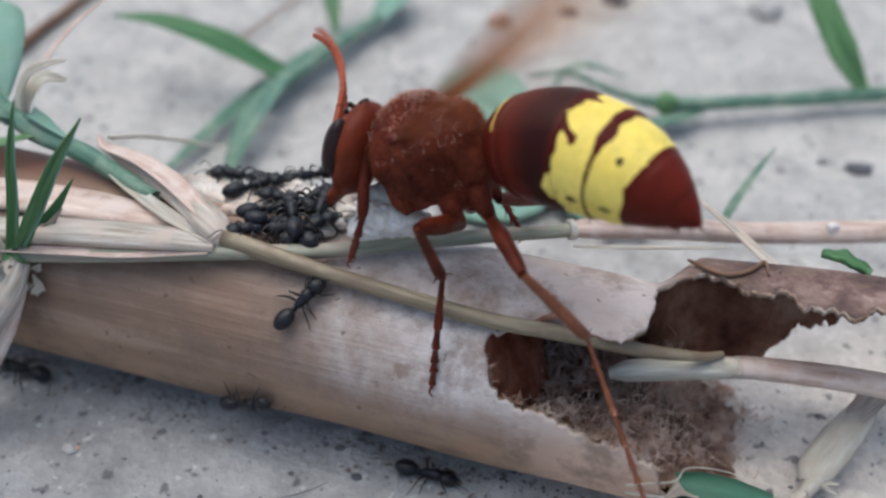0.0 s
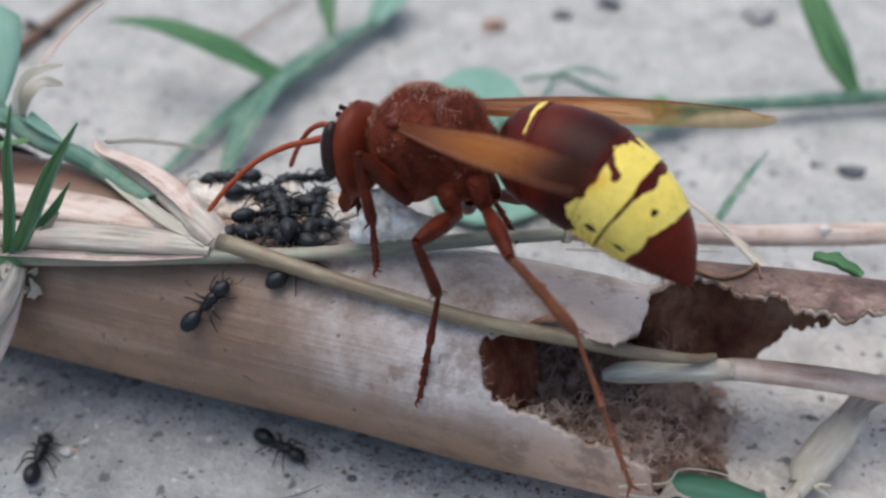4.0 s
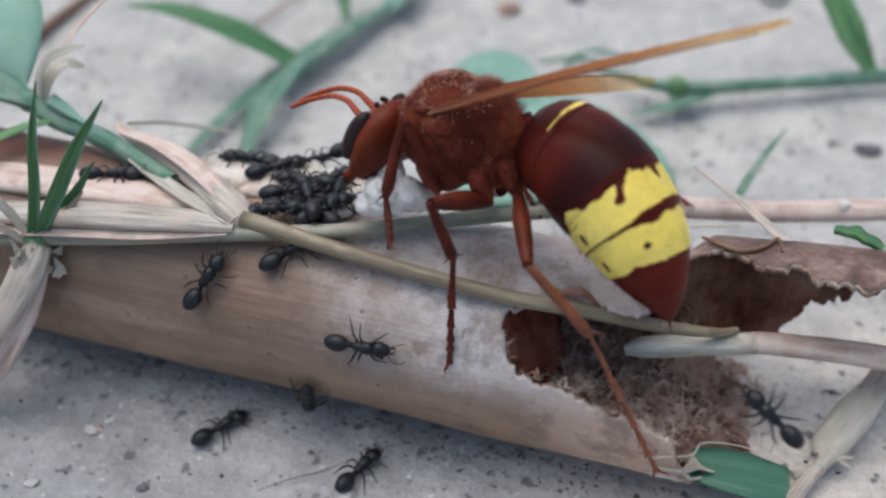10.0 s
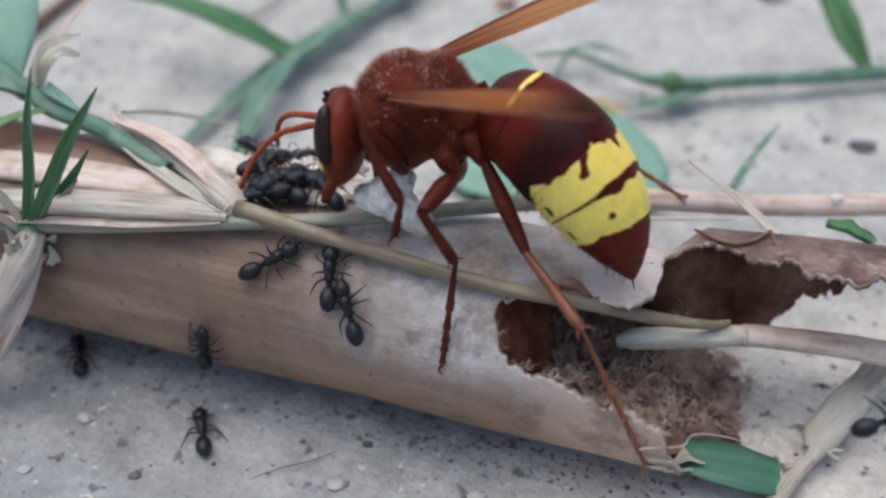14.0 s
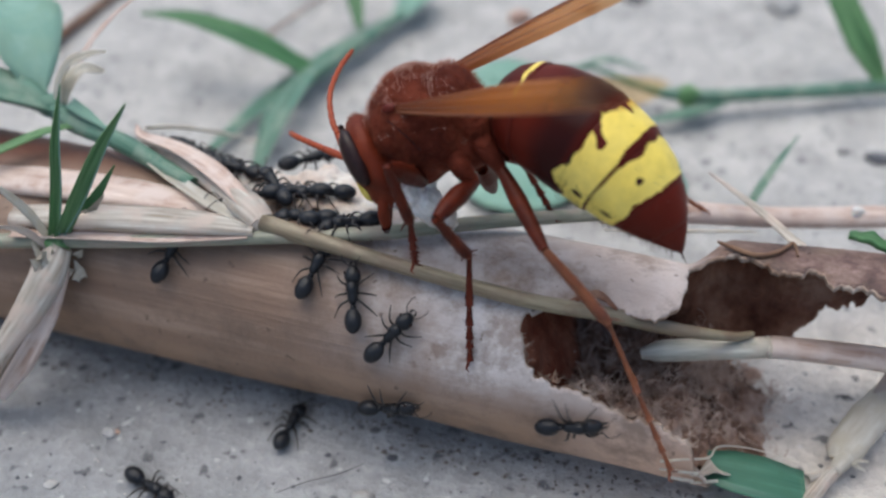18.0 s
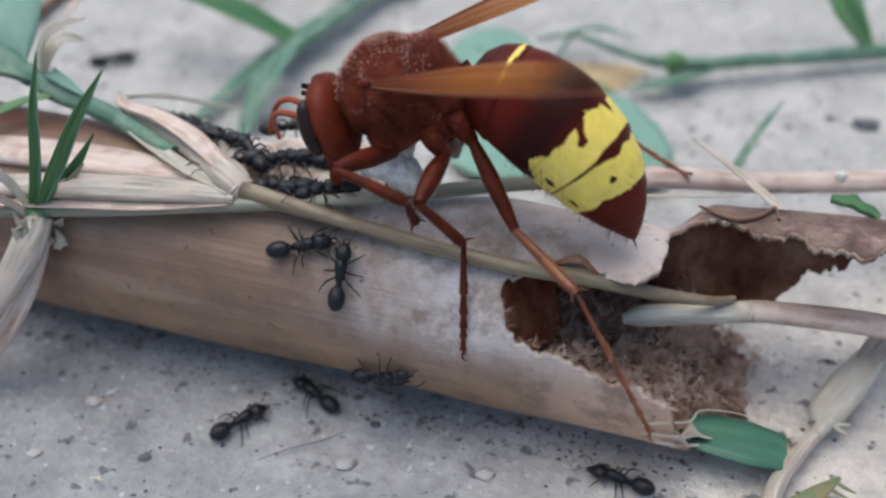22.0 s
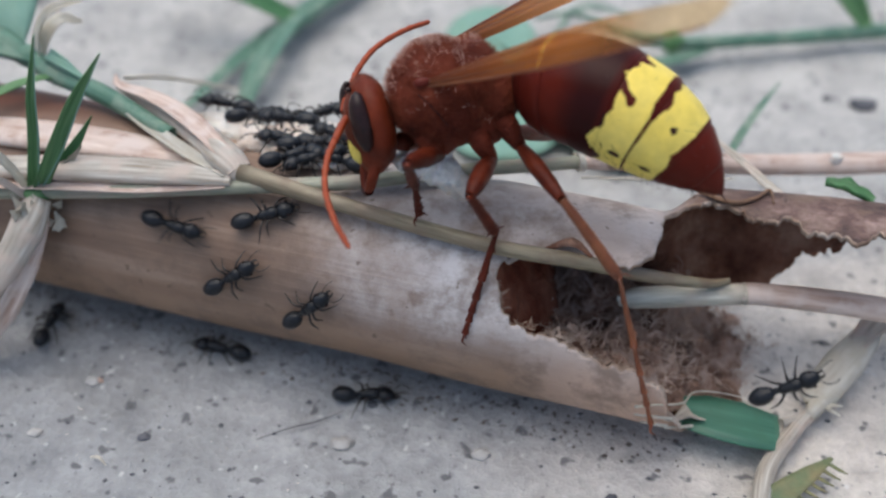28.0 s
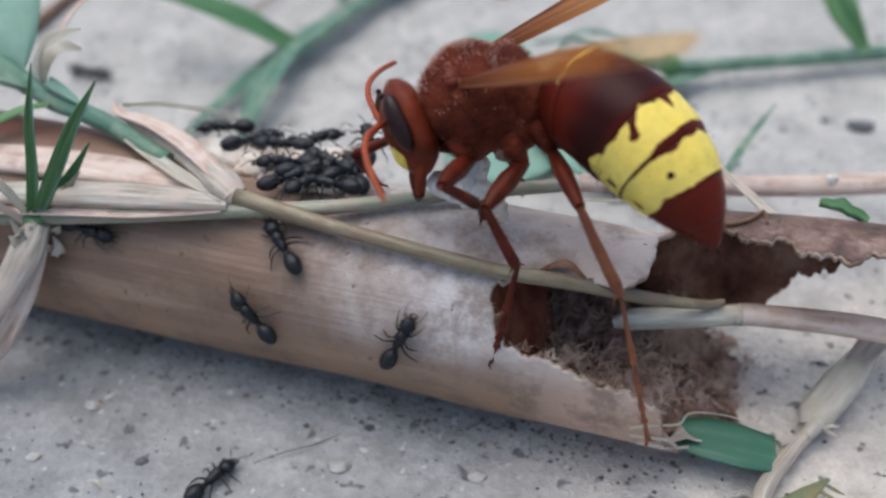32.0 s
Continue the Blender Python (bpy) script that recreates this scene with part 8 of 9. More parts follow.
    walk(shin, [
        (0, at(3.75, 0.00, 0.00, -41.5, 45.9, -175.0)), (0.5, at(3.75, 0.00, 0.00, -38.5, 62.3, -165.6)), (1, at(3.75, 0.00, 0.00, -0.5, 76.1, -115.4)),
        (1.5, at(3.75, 0.00, 0.00, -38.9, 80.9, -148.0)), (2, at(3.75, 0.00, 0.00, -104.2, 84.1, 156.2)), (2.5, at(3.75, 0.00, 0.00, -93.3, 83.3, 154.2)),
        (3, at(3.75, 0.00, 0.00, -64.1, 78.3, 167.5)), (3.5, at(3.75, 0.00, 0.00, -44.9, 73.2, -179.7)), (4, at(3.75, 0.00, 0.00, -33.9, 68.7, -168.5)),
        (4.5, at(3.75, 0.00, 0.00, -27.8, 64.7, -159.9)), (5, at(3.75, 0.00, 0.00, -31.3, 52.9, -163.1)), (5.5, at(3.75, 0.00, 0.00, -29.5, 54.0, -161.7)),
        (6, at(3.75, 0.00, 0.00, -33.5, 40.6, -169.5)), (6.5, at(3.75, 0.00, 0.00, -32.3, 48.4, -166.7)), (7, at(3.75, 0.00, 0.00, -30.9, 47.6, -167.8)),
        (7.5, at(3.75, 0.00, 0.00, -35.4, 46.9, -174.1)), (8, at(3.75, 0.00, 0.00, -35.6, 53.3, -179.2)), (8.5, at(3.75, 0.00, 0.00, -32.1, 52.4, -175.1)),
        (9, at(3.75, 0.00, 0.00, -28.1, 52.5, -167.7)), (9.5, at(3.75, 0.00, 0.00, -28.0, 59.0, -155.3)), (10, at(3.75, 0.00, 0.00, -41.3, 51.2, -157.8)),
        (10.5, at(3.75, 0.00, 0.00, -28.1, 59.6, -157.8)), (11, at(3.75, 0.00, 0.00, -29.5, 63.1, -173.7)), (11.5, at(3.75, 0.00, 0.00, -33.9, 65.3, -174.5)),
        (12, at(3.75, 0.00, 0.00, -36.4, 69.4, -176.8)), (12.5, at(3.75, 0.00, 0.00, -37.4, 74.5, -178.4)), (13, at(3.75, 0.00, 0.00, -37.7, 72.5, 175.5)),
        (13.5, at(3.75, 0.00, 0.00, -37.9, 75.9, 178.4)), (14, at(3.75, 0.00, 0.00, -42.1, 74.3, 177.8)), (14.5, at(3.75, 0.00, 0.00, -48.4, 72.9, 179.5)),
        (15, at(3.75, 0.00, 0.00, -55.1, 72.2, -176.8)), (15.5, at(3.75, 0.00, 0.00, -59.0, 71.7, -173.2)), (16, at(3.75, 0.00, 0.00, -48.4, 76.3, -162.0)),
        (16.5, at(3.75, 0.00, 0.00, -37.4, 72.8, -166.3)), (17, at(3.75, 0.00, 0.00, -21.7, 73.1, -159.2)), (17.5, at(3.75, 0.00, 0.00, -6.8, 70.6, -140.7)),
        (18, at(3.75, 0.00, 0.00, -18.5, 57.4, -153.4)), (18.5, at(3.75, 0.00, 0.00, -28.8, 63.2, -165.5)), (19, at(3.75, 0.00, 0.00, -46.3, 73.5, 174.2)),
        (19.5, at(3.75, 0.00, 0.00, -34.2, 64.9, -173.0)), (20, at(3.75, 0.00, 0.00, -15.3, 68.8, -147.1)), (20.5, at(3.75, 0.00, 0.00, -37.5, 67.7, -175.4)),
        (21, at(3.75, 0.00, 0.00, -55.3, 74.8, 151.5)), (21.5, at(3.75, 0.00, 0.00, -34.1, 62.6, 156.7)), (22, at(3.75, 0.00, 0.00, -52.6, 75.4, 147.9)),
        (22.5, at(3.75, 0.00, 0.00, -36.7, 62.3, 158.9)), (23, at(3.75, 0.00, 0.00, -38.6, 62.6, 163.6)), (23.5, at(3.75, 0.00, 0.00, -31.9, 55.8, 169.0)),
        (24, at(3.75, 0.00, 0.00, -28.1, 52.4, 175.3)), (24.5, at(3.75, 0.00, 0.00, -28.1, 59.1, -177.9)), (25, at(3.75, 0.00, 0.00, -28.9, 59.1, -174.4)),
        (25.5, at(3.75, 0.00, 0.00, -29.1, 63.1, -170.8)), (26, at(3.75, 0.00, 0.00, -30.3, 60.7, -173.3)), (26.5, at(3.75, 0.00, 0.00, -30.3, 57.5, -176.8)),
        (27, at(3.75, 0.00, 0.00, -29.0, 54.3, 179.3)), (27.5, at(3.75, 0.00, 0.00, -27.3, 51.8, 176.1)), (28, at(3.75, 0.00, 0.00, -27.9, 62.1, -175.1)),
        (28.5, at(3.75, 0.00, 0.00, -27.4, 56.7, -176.9)), (29, at(3.75, 0.00, 0.00, -19.0, 66.1, -159.8)), (29.5, at(3.75, 0.00, 0.00, -24.8, 62.6, -157.2)),
        (30, at(3.75, 0.00, 0.00, -30.3, 66.7, -142.9)), (30.5, at(3.75, 0.00, 0.00, -20.3, 67.8, -135.0)), (31, at(3.75, 0.00, 0.00, 7.2, 70.7, -112.3)),
        (31.5, at(3.75, 0.00, 0.00, -34.9, 74.0, -164.3)), (32, at(3.75, 0.00, 0.00, 160.8, 88.4, 44.6)),
    ])
    walk(foot, [
        (0, at(1.08, -0.23, -2.77, -70.9, 74.7, -132.4)), (0.5, at(2.02, -0.44, -3.41, -19.2, 67.7, -104.3)), (1, at(3.35, -0.83, -3.74, 6.4, 59.8, -99.4)),
        (1.5, at(3.24, -0.32, -3.80, -7.4, 63.3, -107.8)), (2, at(3.39, 0.16, -3.83, -10.3, 67.3, -102.9)), (2.5, at(3.35, 0.20, -3.82, -0.1, 68.4, -89.4)),
        (3, at(2.98, 0.17, -3.77, 4.2, 69.2, -80.5)), (3.5, at(2.64, -0.01, -3.69, 8.5, 70.2, -71.8)), (4, at(2.38, -0.28, -3.59, 11.1, 71.1, -66.1)),
        (4.5, at(2.21, -0.57, -3.48, 11.1, 72.0, -64.2)), (5, at(1.53, -0.68, -3.07, -23.1, 74.3, -97.2)), (5.5, at(1.60, -0.71, -3.11, -17.4, 78.5, -85.8)),
        (6, at(0.88, -0.53, -2.51, -84.2, 74.8, -148.7)), (6.5, at(1.26, -0.59, -2.88, -46.7, 73.3, -121.1)), (7, at(1.21, -0.55, -2.84, -36.2, 66.8, -118.4)),
        (7.5, at(1.13, -0.27, -2.81, -64.9, 73.7, -133.8)), (8, at(1.45, -0.03, -3.09, -76.5, 86.2, -127.0)), (8.5, at(1.41, -0.20, -3.05, -54.5, 81.0, -121.6)),
        (9, at(1.46, -0.50, -3.05, -29.8, 75.5, -108.9)), (9.5, at(1.95, -0.83, -3.30, -12.2, 75.4, -85.3)), (10, at(1.52, -0.91, -3.00, -56.1, 72.7, -123.6)),
        (10.5, at(1.94, -0.74, -3.32, 3.4, 73.7, -65.6)), (11, at(2.02, -0.19, -3.43, 19.3, 67.1, -49.5)), (11.5, at(2.15, -0.16, -3.50, 12.9, 67.3, -51.2)),
        (12, at(2.40, -0.08, -3.60, 13.6, 64.4, -46.7)), (12.5, at(2.72, -0.03, -3.71, 19.4, 63.1, -47.7)), (13, at(2.60, 0.09, -3.67, 18.1, 64.6, -54.0)),
        (13.5, at(2.82, 0.03, -3.73, 22.8, 62.6, -50.1)), (14, at(2.71, 0.04, -3.71, 14.8, 64.5, -57.7)), (14.5, at(2.62, 0.01, -3.68, 3.2, 65.8, -69.4)),
        (15, at(2.57, -0.07, -3.67, -8.1, 65.6, -82.1)), (15.5, at(2.55, -0.14, -3.65, -15.4, 64.5, -91.6)), (16, at(2.88, -0.28, -3.74, -2.5, 63.1, -81.4)),
        (16.5, at(2.65, -0.27, -3.68, 3.0, 65.5, -82.2)), (17, at(2.70, -0.40, -3.68, 22.5, 65.5, -68.2)), (17.5, at(2.76, -0.81, -3.63, 30.7, 59.5, -50.2)),
        (18, at(1.90, -0.93, -3.24, 13.9, 64.1, -61.9)), (18.5, at(2.07, -0.43, -3.44, 9.4, 62.6, -59.8)), (19, at(2.66, 0.11, -3.69, 12.8, 55.7, -52.4)),
        (19.5, at(2.13, -0.20, -3.49, 6.1, 61.6, -63.4)), (20, at(2.58, -0.76, -3.59, 21.5, 58.1, -53.7)), (20.5, at(2.30, -0.12, -3.56, 8.6, 65.1, -55.3)),
        (21, at(2.86, 0.48, -3.72, 19.8, 61.6, -35.2)), (21.5, at(2.13, 0.70, -3.42, 12.8, 69.2, -42.2)), (22, at(2.93, 0.52, -3.73, 31.9, 58.7, -28.0)),
        (22.5, at(2.08, 0.64, -3.41, 13.3, 73.0, -54.3)), (23, at(2.05, 0.50, -3.42, 1.0, 76.0, -76.7)), (23.5, at(1.63, 0.41, -3.19, -12.8, 74.2, -93.2)),
        (24, at(1.41, 0.19, -3.05, -10.5, 71.5, -92.0)), (24.5, at(1.77, -0.07, -3.30, 8.4, 71.2, -70.4)), (25, at(1.78, -0.19, -3.30, 5.3, 70.8, -67.2)),
        (25.5, at(2.03, -0.28, -3.43, 11.3, 68.2, -59.6)), (26, at(1.88, -0.22, -3.36, 5.4, 67.2, -64.0)), (26.5, at(1.68, -0.11, -3.25, 0.9, 65.5, -67.2)),
        (27, at(1.51, 0.03, -3.13, -1.1, 63.2, -68.2)), (27.5, at(1.38, 0.16, -3.03, -1.2, 61.1, -67.9)), (28, at(1.96, -0.15, -3.40, 12.8, 56.7, -56.3)),
        (28.5, at(1.64, -0.11, -3.22, 6.1, 59.7, -66.0)), (29, at(2.29, -0.54, -3.52, 21.5, 54.9, -55.3)), (29.5, at(2.12, -0.69, -3.42, 5.7, 52.6, -67.6)),
        (30, at(2.53, -0.92, -3.54, -0.5, 45.7, -63.7)), (30.5, at(2.72, -1.03, -3.56, 5.8, 45.7, -57.2)), (31, at(3.27, -1.18, -3.63, 18.8, 38.3, -46.2)),
        (31.5, at(2.73, -0.29, -3.70, 6.6, 52.0, -61.7)), (32, at(3.83, 0.07, -3.85, 17.5, 53.8, -59.4)),
    ])
    _, _, thigh, shin, foot, _ = legs[2]
    walk(thigh, [
        (0, at(-2.92, 1.30, -3.53, 0.0, 16.5, 118.3)), (0.5, at(-2.92, 1.30, -3.53, 0.0, 8.8, 107.3)), (1, at(-2.92, 1.30, -3.53, 0.0, 34.4, 121.7)),
        (1.5, at(-2.92, 1.30, -3.53, -0.0, 36.1, 123.4)), (2, at(-2.92, 1.30, -3.53, 0.0, 38.3, 128.0)), (2.5, at(-2.92, 1.30, -3.53, -0.0, 39.5, 130.8)),
        (3, at(-2.92, 1.30, -3.53, 0.0, 40.4, 134.2)), (3.5, at(-2.92, 1.30, -3.53, 0.0, 30.3, 123.5)), (4, at(-2.92, 1.30, -3.53, 0.0, 15.0, 115.8)),
        (4.5, at(-2.92, 1.30, -3.53, 0.0, 17.6, 119.2)), (5, at(-2.92, 1.30, -3.53, -0.0, 30.4, 128.2)), (5.5, at(-2.92, 1.30, -3.53, 0.0, 15.9, 112.9)),
        (6, at(-2.92, 1.30, -3.53, -0.0, 18.4, 114.1)), (6.5, at(-2.92, 1.30, -3.53, -0.0, 21.0, 110.8)), (7, at(-2.92, 1.30, -3.53, -0.0, 35.9, 119.6)),
        (7.5, at(-2.92, 1.30, -3.53, 0.0, 23.1, 102.4)), (8, at(-2.92, 1.30, -3.53, 0.0, 21.9, 98.9)), (8.5, at(-2.92, 1.30, -3.53, 0.0, 24.5, 95.0)),
        (9, at(-2.92, 1.30, -3.53, -0.0, 41.8, 104.2)), (9.5, at(-2.92, 1.30, -3.53, 0.0, 33.8, 101.3)), (10, at(-2.92, 1.30, -3.53, -0.0, 33.5, 105.5)),
        (10.5, at(-2.92, 1.30, -3.53, 0.0, 44.1, 100.9)), (11, at(-2.92, 1.30, -3.53, 0.0, 63.3, 120.5)), (11.5, at(-2.92, 1.30, -3.53, 0.0, 68.5, 119.3)),
        (12, at(-2.92, 1.30, -3.53, -0.0, 76.1, 119.2)), (12.5, at(-2.92, 1.30, -3.53, 0.0, 76.2, 129.0)), (13, at(-2.92, 1.30, -3.53, 0.0, 81.3, 134.8)),
        (13.5, at(-2.92, 1.30, -3.53, -0.0, 74.3, 134.2)), (14, at(-2.92, 1.30, -3.53, 0.0, 68.4, 125.5)), (14.5, at(-2.92, 1.30, -3.53, 0.0, 59.7, 117.7)),
        (15, at(-2.92, 1.30, -3.53, 0.0, 50.6, 112.1)), (15.5, at(-2.92, 1.30, -3.53, 0.0, 43.9, 108.8)), (16, at(-2.92, 1.30, -3.53, 0.0, 41.7, 110.9)),
        (16.5, at(-2.92, 1.30, -3.53, 0.0, 54.1, 118.5)), (17, at(-2.92, 1.30, -3.53, 0.0, 70.9, 148.1)), (17.5, at(-2.92, 1.30, -3.53, -0.0, 67.6, 121.3)),
        (18, at(-2.92, 1.30, -3.53, 0.0, 55.4, 114.8)), (18.5, at(-2.92, 1.30, -3.53, 0.0, 62.3, 106.9)), (19, at(-2.92, 1.30, -3.53, 0.0, 70.7, 107.3)),
        (19.5, at(-2.92, 1.30, -3.53, 0.0, 76.0, 122.4)), (20, at(-2.92, 1.30, -3.53, 0.0, 85.3, 170.2)), (20.5, at(-2.92, 1.30, -3.53, 0.0, 78.2, 117.1)),
        (21, at(-2.92, 1.30, -3.53, 0.0, 75.3, 101.8)), (21.5, at(-2.92, 1.30, -3.53, 0.0, 68.8, 117.1)), (22, at(-2.92, 1.30, -3.53, 0.0, 68.6, 119.1)),
        (22.5, at(-2.92, 1.30, -3.53, 0.0, 51.4, 110.9)), (23, at(-2.92, 1.30, -3.53, 0.0, 33.7, 111.8)), (23.5, at(-2.92, 1.30, -3.53, 0.0, 34.0, 109.2)),
        (24, at(-2.92, 1.30, -3.53, -0.0, 41.2, 111.3)), (24.5, at(-2.92, 1.30, -3.53, -0.0, 44.1, 111.0)), (25, at(-2.92, 1.30, -3.53, -0.0, 40.3, 104.7)),
        (25.5, at(-2.92, 1.30, -3.53, 0.0, 40.5, 105.9)), (26, at(-2.92, 1.30, -3.53, 0.0, 35.3, 103.7)), (26.5, at(-2.92, 1.30, -3.53, -0.0, 29.8, 102.2)),
        (27, at(-2.92, 1.30, -3.53, 0.0, 24.7, 101.5)), (27.5, at(-2.92, 1.30, -3.53, 0.0, 20.4, 101.9)), (28, at(-2.92, 1.30, -3.53, 0.0, 20.0, 104.8)),
        (28.5, at(-2.92, 1.30, -3.53, 0.0, 22.8, 105.2)), (29, at(-2.92, 1.30, -3.53, 0.0, 36.7, 109.8)), (29.5, at(-2.92, 1.30, -3.53, 0.0, 30.6, 108.0)),
        (30, at(-2.92, 1.30, -3.53, 0.0, 33.6, 107.1)), (30.5, at(-2.92, 1.30, -3.53, -0.0, 29.7, 105.3)), (31, at(-2.92, 1.30, -3.53, 0.0, 34.9, 107.6)),
        (31.5, at(-2.92, 1.30, -3.53, 0.0, 26.5, 100.9)), (32, at(-2.92, 1.30, -3.53, 0.0, 23.3, 98.1)),
    ])
    walk(shin, [
        (0, at(5.10, 0.00, 0.00, -52.3, 53.3, 70.0)), (0.5, at(5.10, 0.00, 0.00, 4.2, 41.3, 44.5)), (0.75, at(5.10, 0.00, 0.00, 12.2, 16.3, 14.0)),
        (1, at(5.10, 0.00, 0.00, 31.3, -1.5, -17.9)), (1.5, at(5.10, 0.00, 0.00, 31.3, -12.0, -21.4)), (2, at(5.10, 0.00, 0.00, 34.4, -17.9, -26.9)),
        (2.5, at(5.10, 0.00, 0.00, 34.6, -18.2, -26.4)), (3, at(5.10, 0.00, 0.00, 32.7, -17.6, -22.8)), (3.5, at(5.10, 0.00, 0.00, 6.4, 2.8, 14.2)),
        (3.75, at(5.10, 0.00, 0.00, -23.4, 22.3, 44.3)), (4, at(5.10, 0.00, 0.00, -45.5, 52.8, 67.0)), (4.5, at(5.10, 0.00, 0.00, -58.1, 55.5, 81.4)),
        (5, at(5.10, 0.00, 0.00, -79.0, 50.1, 61.7)), (5.5, at(5.10, 0.00, 0.00, -42.4, 49.0, 105.9)), (6, at(5.10, 0.00, 0.00, -45.4, 47.6, 98.7)),
        (6.5, at(5.10, 0.00, 0.00, -48.6, 49.8, 103.4)), (7, at(5.10, 0.00, 0.00, -76.3, 49.4, 76.4)), (7.5, at(5.10, 0.00, 0.00, -54.4, 51.9, 90.9)),
        (8, at(5.10, 0.00, 0.00, -43.5, 45.9, 78.0)), (8.5, at(5.10, 0.00, 0.00, -52.3, 51.1, 93.2)), (9, at(5.10, 0.00, 0.00, -82.9, 50.3, 73.9)),
        (9.5, at(5.10, 0.00, 0.00, -78.0, 56.5, 80.6)), (10, at(5.10, 0.00, 0.00, -87.6, 54.4, 62.4)), (10.5, at(5.10, 0.00, 0.00, -46.4, 25.8, 44.6)),
        (10.75, at(5.10, 0.00, 0.00, -23.9, -5.6, 33.7)), (11, at(5.10, 0.00, 0.00, 8.4, -28.8, 8.6)), (11.5, at(5.10, 0.00, 0.00, 7.2, -30.4, 9.8)),
        (12, at(5.10, 0.00, 0.00, 2.6, -41.9, 12.7)), (12.5, at(5.10, 0.00, 0.00, 14.6, -29.3, 5.0)), (13, at(5.10, 0.00, 0.00, 20.5, -43.3, -1.8)),
        (13.5, at(5.10, 0.00, 0.00, 22.9, -24.1, 0.7)), (14, at(5.10, 0.00, 0.00, 22.8, -21.9, 0.4)), (14.5, at(5.10, 0.00, 0.00, 24.9, -16.1, -1.6)),
        (15, at(5.10, 0.00, 0.00, 27.5, -7.9, -4.3)), (15.5, at(5.10, 0.00, 0.00, 28.9, -0.9, -6.4)), (16, at(5.10, 0.00, 0.00, 30.8, -6.9, -13.5)),
        (16.5, at(5.10, 0.00, 0.00, 38.0, -6.6, -11.6)), (17, at(5.10, 0.00, 0.00, 63.5, -21.3, -34.5)), (17.5, at(5.10, 0.00, 0.00, 11.7, -7.0, 10.4)),
        (17.75, at(5.10, 0.00, 0.00, -55.3, 7.3, 29.9)), (18, at(5.10, 0.00, 0.00, -124.5, 30.7, 23.7)), (18.25, at(5.10, 0.00, 0.00, -64.3, 14.7, 30.7)),
        (18.5, at(5.10, 0.00, 0.00, -8.2, 0.7, 20.4)), (19, at(5.10, 0.00, 0.00, -3.3, -42.6, 19.2)), (19.5, at(5.10, 0.00, 0.00, 24.1, -27.3, 0.6)),
        (20, at(5.10, 0.00, 0.00, 76.8, -24.9, -34.9)), (20.5, at(5.10, 0.00, 0.00, 17.1, -26.0, 6.1)), (21, at(5.10, 0.00, 0.00, -13.5, -40.4, 27.4)),
        (21.5, at(5.10, 0.00, 0.00, 12.1, -22.2, 8.0)), (22, at(5.10, 0.00, 0.00, 10.3, -35.4, 7.0)), (22.5, at(5.10, 0.00, 0.00, -6.8, -6.1, 23.1)),
        (23, at(5.10, 0.00, 0.00, -18.1, 28.6, 32.4)), (23.5, at(5.10, 0.00, 0.00, -63.2, 42.8, 43.4)), (24, at(5.10, 0.00, 0.00, -93.4, 44.3, 44.5)),
        (24.5, at(5.10, 0.00, 0.00, -103.8, 42.8, 37.4)), (25, at(5.10, 0.00, 0.00, -94.3, 46.5, 44.2)), (25.5, at(5.10, 0.00, 0.00, -101.6, 44.8, 32.9)),
        (26, at(5.10, 0.00, 0.00, -86.6, 48.0, 35.1)), (26.5, at(5.10, 0.00, 0.00, -64.8, 50.9, 37.5)), (27, at(5.10, 0.00, 0.00, -40.9, 53.5, 39.3)),
        (27.5, at(5.10, 0.00, 0.00, -19.6, 56.0, 39.8)), (28, at(5.10, 0.00, 0.00, 0.4, 54.1, 34.9)), (28.25, at(5.10, 0.00, 0.00, -56.1, 56.7, 38.3)),
        (28.5, at(5.10, 0.00, 0.00, -117.3, 59.7, 36.0)), (29, at(5.10, 0.00, 0.00, -165.8, 49.7, 24.2)), (29.5, at(5.10, 0.00, 0.00, -152.3, 60.1, 33.1)),
        (30, at(5.10, 0.00, 0.00, -150.6, 57.0, 31.5)), (30.5, at(5.10, 0.00, 0.00, -146.0, 59.3, 34.4)), (31, at(5.10, 0.00, 0.00, 160.1, 48.1, 23.5)),
        (31.5, at(5.10, 0.00, 0.00, 177.3, 62.0, 30.2)), (32, at(5.10, 0.00, 0.00, 169.2, 67.0, 31.6)),
    ])
